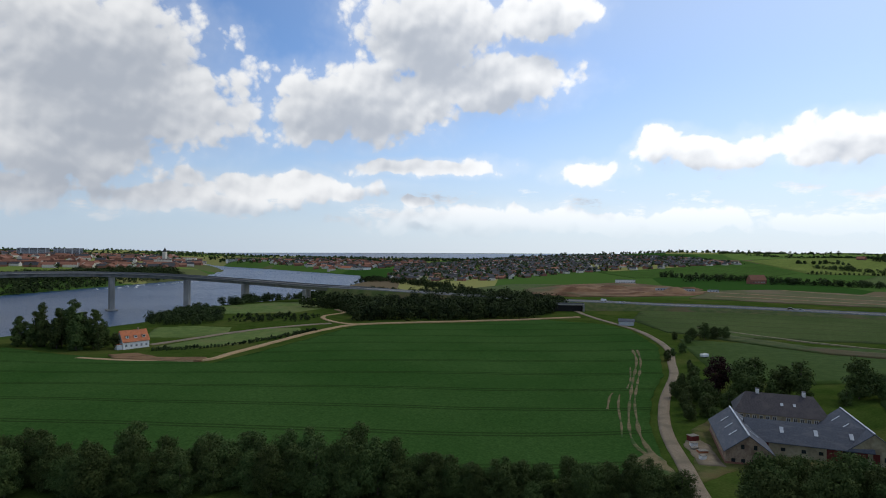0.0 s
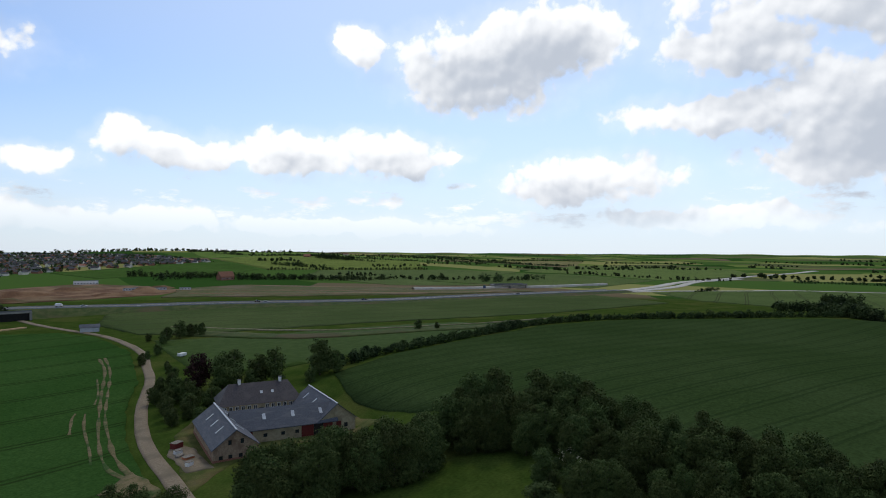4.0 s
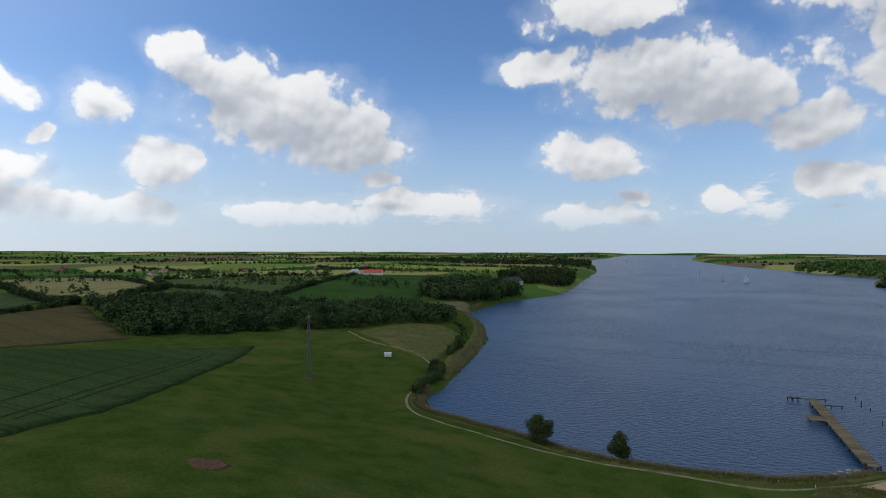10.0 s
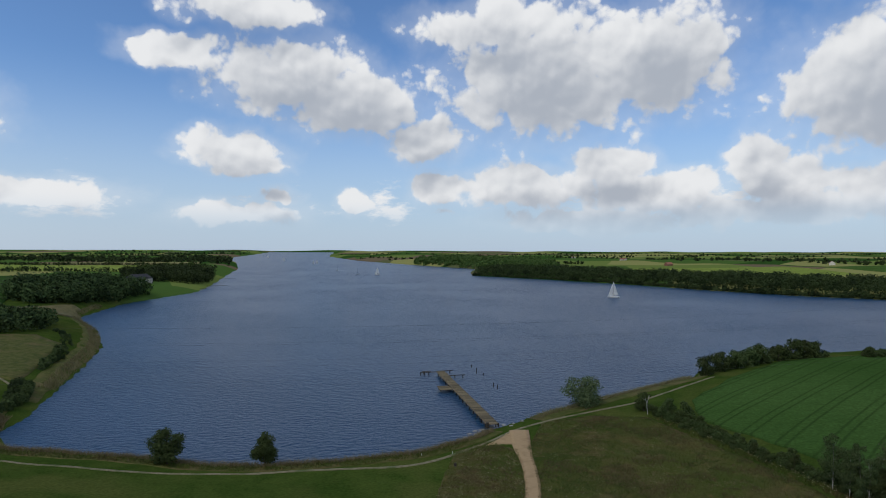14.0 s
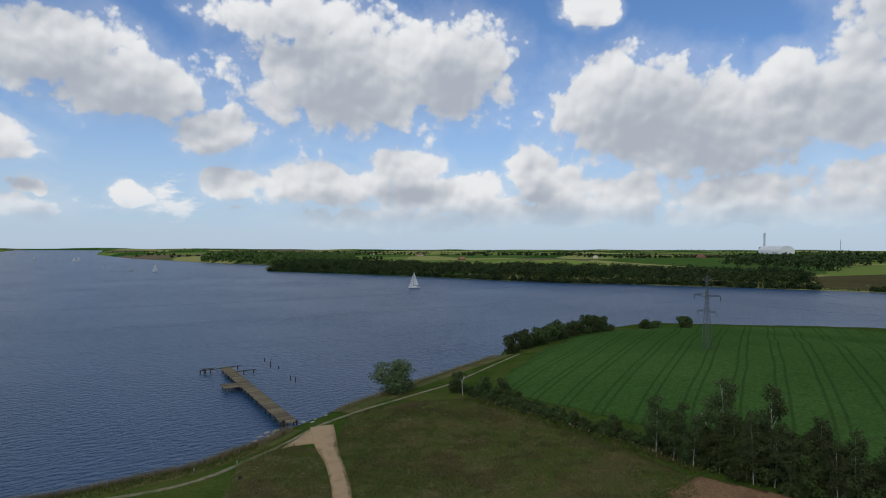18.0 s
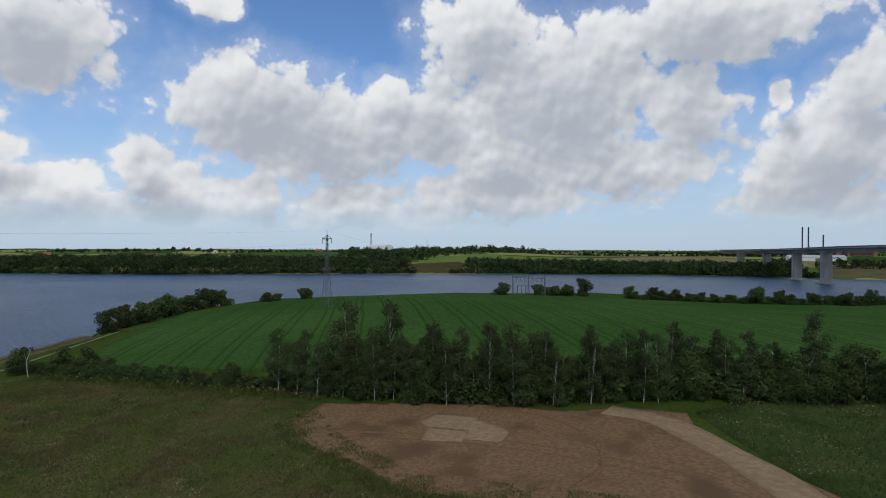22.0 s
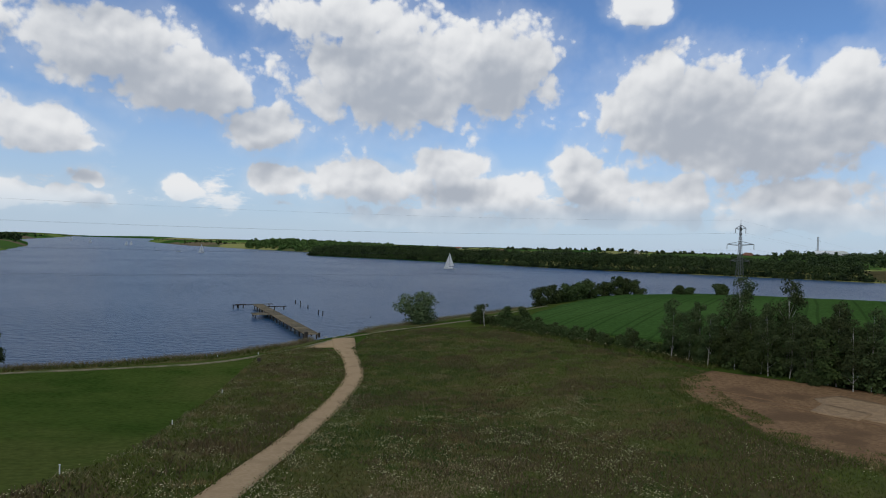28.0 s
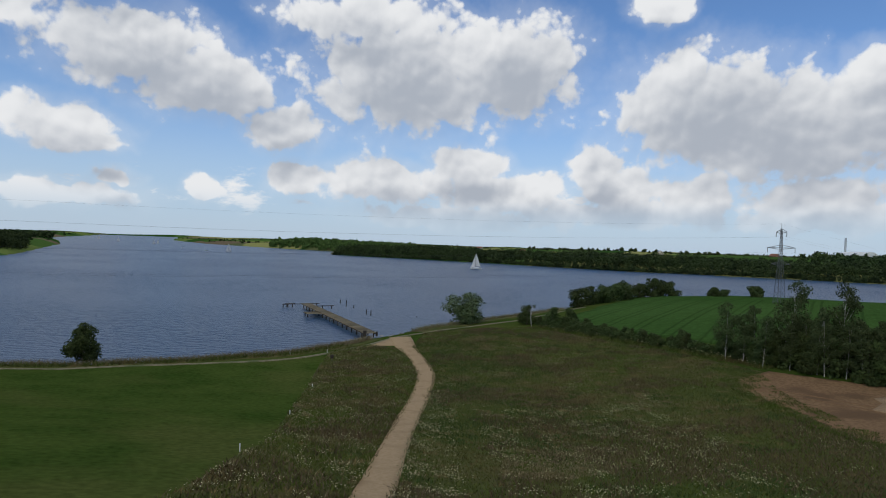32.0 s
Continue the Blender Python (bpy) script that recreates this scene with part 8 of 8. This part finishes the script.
near_wood("copse", fill(((1010, -240), (1180, -300), (1250, -420), (1100, -460), (980, -360)), 10, 39), 10, "dark copse on the plain")


def country(az0, az1, near, far, count, seed, height, mat, label, size=3.0):
    """Far hedges and copses: short uneven rows strewn over the plain."""
    rng = np.random.default_rng(seed)
    spots = []
    shore = (*SHORE_NEAR, *SHORE_EAST, *SHORE_FAR)
    for _ in range(count):
        d = near * (far / near) ** rng.random()
        a = radians(rng.uniform(az0, az1))
        x, y, b = d * math.sin(a), d * math.cos(a), -a + rng.normal() * 0.45
        n = int(rng.integers(10, 44))
        t = np.arange(n) * d * 0.006 + rng.normal(size=n) * 3
        w = rng.normal(size=n) * (8 if rng.random() < 0.7 else d * 0.015)
        spots += [(x + math.cos(b) * u - math.sin(b) * v, y + math.sin(b) * u + math.cos(b) * v) for u, v in zip(t, w)]
    s = np.array(spots)
    s = s[(ring_distance(s[:, 0], s[:, 1], shore) > 15) & (ring_distance(s[:, 0], s[:, 1], SEA_FAR) > 15)]
    wood("far_trees", s, height, mat, label, 12, size)


country(62, 175, 1100, 4800, 62, 51, 6, LEAF_FAR, "hedges and copses strewn over the far plain")
country(92, 152, 560, 1500, 34, 58, 8, LEAF_FAR, "tree rows and copses among the eastern fields", 1.2)
country(15, 62, 1300, 4800, 30, 57, 6, LEAF_FAR, "hedges and copses strewn over the far plain")
country(18, 60, 900, 2600, 12, 52, 6, LEAF_FAR, "hedges and copses strewn over the hillside", 1.8)
country(75, 170, 2600, 4900, 44, 53, 8, LEAF_FAR, "dark woods along the eastern horizon", 4.5)
country(178, 285, 1300, 4800, 90, 54, 7, LEAF_FAR, "hedges and copses beyond the fjord")
country(300, 345, 1900, 4300, 110, 55, 9, LEAF_FAR, "woods on the hills beyond the town", 3.5)
country(345, 375, 2000, 4200, 60, 56, 8, LEAF_FAR, "trees beyond the suburb", 3.0)


def farmstead(x, y, turn, s=1.0, kind=2):
    plant(HOUSES[kind], x, y, s, turn)


for k, (x, y) in enumerate(((560, -960), (760, -860), (820, -940), (900, -780), (700, -1010), (1000, -900), (1120, -760), (640, -1100), (1300, -900), (1500, -500), (-700, -1100), (-900, -900), (-1050, -760), (-820, -1500), (-1200, -500), (-600, -1900), (-1300, -1200), (-900, -2000), (700, 1250), (1100, 1700))):
    farmstead(x, y, 37 * k, 1.05, 1 + k % 2)
redroof, rrf = building("house", 420, -738, 20, 26, 11, 4, 4, M_WHITE, material("bright_red_roof", (0.45, 0.07, 0.04), (0.55, 0.10, 0.06), scale=2, bump=0.2, dist=0.02), "white farmhouse with a bright red roof", "house")
for k in (-10, -6, -2, 2, 6, 10):
    window(redroof, k, -5.52, 1.2, 1.4, 1.5)
annex, _ = building("house", 442, -722, 100, 20, 10, 4.5, 3.5, M_WHITE, M_LIGHT, "white annex beside the red-roofed farmhouse", "house")
manor, mro = building("manor", 205, -708, 65, 30, 11, 5, 5, M_WALL_PALE, M_ROOF_GREY, "grey-roofed house among trees near the shore", "house", hip=3)
for k in range(8):
    window(manor, -12 + 3.4 * k, -5.52, 1.2, 1.2, 1.8)
    window(manor, -12 + 3.4 * k, 5.52, 1.2, 1.2, 1.8, "n")
for (x, y, t, l) in ((150, -790, 195, 26), (165, -975, 195, 28), (152, -742, 190, 12)):
    j = thing("small_jetty", pose(x, y, 0, 0, 0, t), "narrow wooden bathing jetty far along the shore", "jetty", "small jetties")
    part("deck", boxes(((l / 2, 0, 0.8), (l, 1.6, 0.15))), M_PILE, j)
    for k in range(int(l / 4)):
        part("support_post", tubes((((2 + 4 * k, 0.6, -2), (2 + 4 * k, 0.6, 1.2)),), 0.14, 5), M_PILE, j)
drape("reed_bed", ((206, -340), (228, -352), (206, -425), (192, -490), (182, -480), (168, -440), (182, -400), (192, -372)), material("g_reed_bed", (0.110, 0.104, 0.045), (0.160, 0.140, 0.066), scale=0.4, bump=0.6, dist=0.2, spec=0.05), 4, 0.8, 0.9, "pale reed bed in the bay", "reeds", "stuff", 2)
drape("rough_slope", ((112, -230), (128, -236), (150, -252), (172, -266), (158, -300), (140, -310), (124, -300), (114, -262)), M_BANK, 5, 0.12, 0.3, "rough tawny slope above the shore", "grass", "stuff", 2)

# ---- the west ----
field(((-586, -312), (-604, -265), (-690, -292), (-760, -330), (-650, -362)), *BROWN, 20, "brown grass field behind the far shore")
field(((-655, 80), (-645, 140), (-640, 260), (-760, 260), (-800, 90)), (0.110, 0.100, 0.048), (0.130, 0.118, 0.056), 20, "tan grass slope under the bridge")
field(((-700, 90), (-690, -40), (-720, -160), (-900, -200), (-1100, 0), (-900, 200)), *TAN, 20, "tan field above the far bank")
field(((-560, -430), (-620, -420), (-700, -460), (-640, -600), (-540, -600)), *BROWN, 20, "brown field behind the far wood")
field(((-470, -720), (-560, -620), (-700, -660), (-800, -900), (-560, -980), (-430, -880)), *SUNLIT_LIME, 60, "sunny yellow-green field")
field(((-340, -1080), (-430, -900), (-560, -1000), (-620, -1130), (-480, -1150)), *GREEN, 40, "bright green field behind the far wood")
field(((-660, -420), (-740, -380), (-1000, -520), (-1100, -800), (-800, -820), (-720, -560)), *GREEN, 80, "bright green field behind the far wood")
PX, PY = -2525, -1470
plant_z = gz(PX, PY)
pp = thing("power_station", pose(PX, PY, plant_z, 0, 0, 61), "white vaulted power station hall with a tall chimney", "power station")
bm = bmesh.new()
prof = [(math.cos(a) * 32, max(0, math.sin(a)) * 24 + 10) for a in np.linspace(math.pi, 0, 13)]
prof = [(-32, -2), *prof, (32, -2)]
rings = [[bm.verts.new((x, y, z)) for y, z in prof] for x in (0, 150)]
for k in range(14):
    bm.faces.new((rings[0][k], rings[0][k + 1], rings[1][k + 1], rings[1][k]))
bm.faces.new(rings[0])
bm.faces.new(list(reversed(rings[1])))
part("hall", bm, M_WHITE, pp)
part("chimney", tubes((((-8, 0, -2), (-8, 0, 105 - plant_z)),), 4.0, 10), M_LIGHT, pp)
for x in (-50, -36, -22):
    part("silo", tubes((((x, 6, -2), (x, 6, 30)),), 6, 10), M_BLOCK, pp)
ch2 = thing("wind_mast", base_pose(-2650, -1230), "slim pale mast behind the power station", "mast")
part("shaft", tubes((((0, 0, 0), (0, 0, 60)),), 1.2, 8), M_LIGHT, ch2)
for k, (az, d, h) in enumerate(((278.74, 2300, 104), (279.17, 2300, 104), (280.2, 2300, 78))):
    x, y = d * math.sin(radians(az)), d * math.cos(radians(az)) - 36
    c = thing("factory_chimney", base_pose(x, y), "thin dark factory chimney on the skyline", "chimney", "factory chimneys")
    part("shaft", tubes((((0, 0, -1), (0, 0, h - gz(x, y))),), 2.2, 10), M_SLATE_DARK, c)
for k in range(7):
    a = radians(277.0 + k * 0.75)
    d = 1500 + 60 * (k % 3)
    block("town_block", d * math.sin(a), d * math.cos(a), 20 + 6 * k, 44, 14, 4, M_WALL_RED, "red brick town block above the far bank", roof_mat=M_ROOF_RED)
hall, _ = building("storage_hall", -980, 130, 90, 70, 30, 6, 3, M_WHITE, M_LIGHT, "long pale hall above the far bank", "hall")
wood("far_bank_wood", fill(((-690, 80), (-670, 130), (-650, 260), (-640, 420), (-625, 600), (-720, 600), (-740, 300), (-760, 100)), 10, 61), 9, LEAF_FAR, "dark wood along the far bank of the fjord")
wood("far_bank_wood", fill(((-760, -380), (-900, -420), (-1200, -300), (-1300, -500), (-1000, -640), (-800, -560)), 15, 62), 13, LEAF_FAR, "dark wood behind the far bank", 24, 2.0)

for az, d, h, n in ((47.0, 900, 15, 7), (49.3, 930, 10, 6), (50.5, 940, 10, 7), (41.2, 960, 11, 8), (93.4, 720, 7, 3), (96.3, 720, 8, 9)):
    rng_s = np.random.default_rng(int(az * 10))
    a = radians(az)
    near_wood("copse", [(d * math.sin(a) + math.cos(a) * (k - n / 2) * h * 0.42 + rng_s.normal() * 2, d * math.cos(a) - math.sin(a) * (k - n / 2) * h * 0.42 + rng_s.normal() * 3) for k in range(n)], h, "dark round copse among the fields")
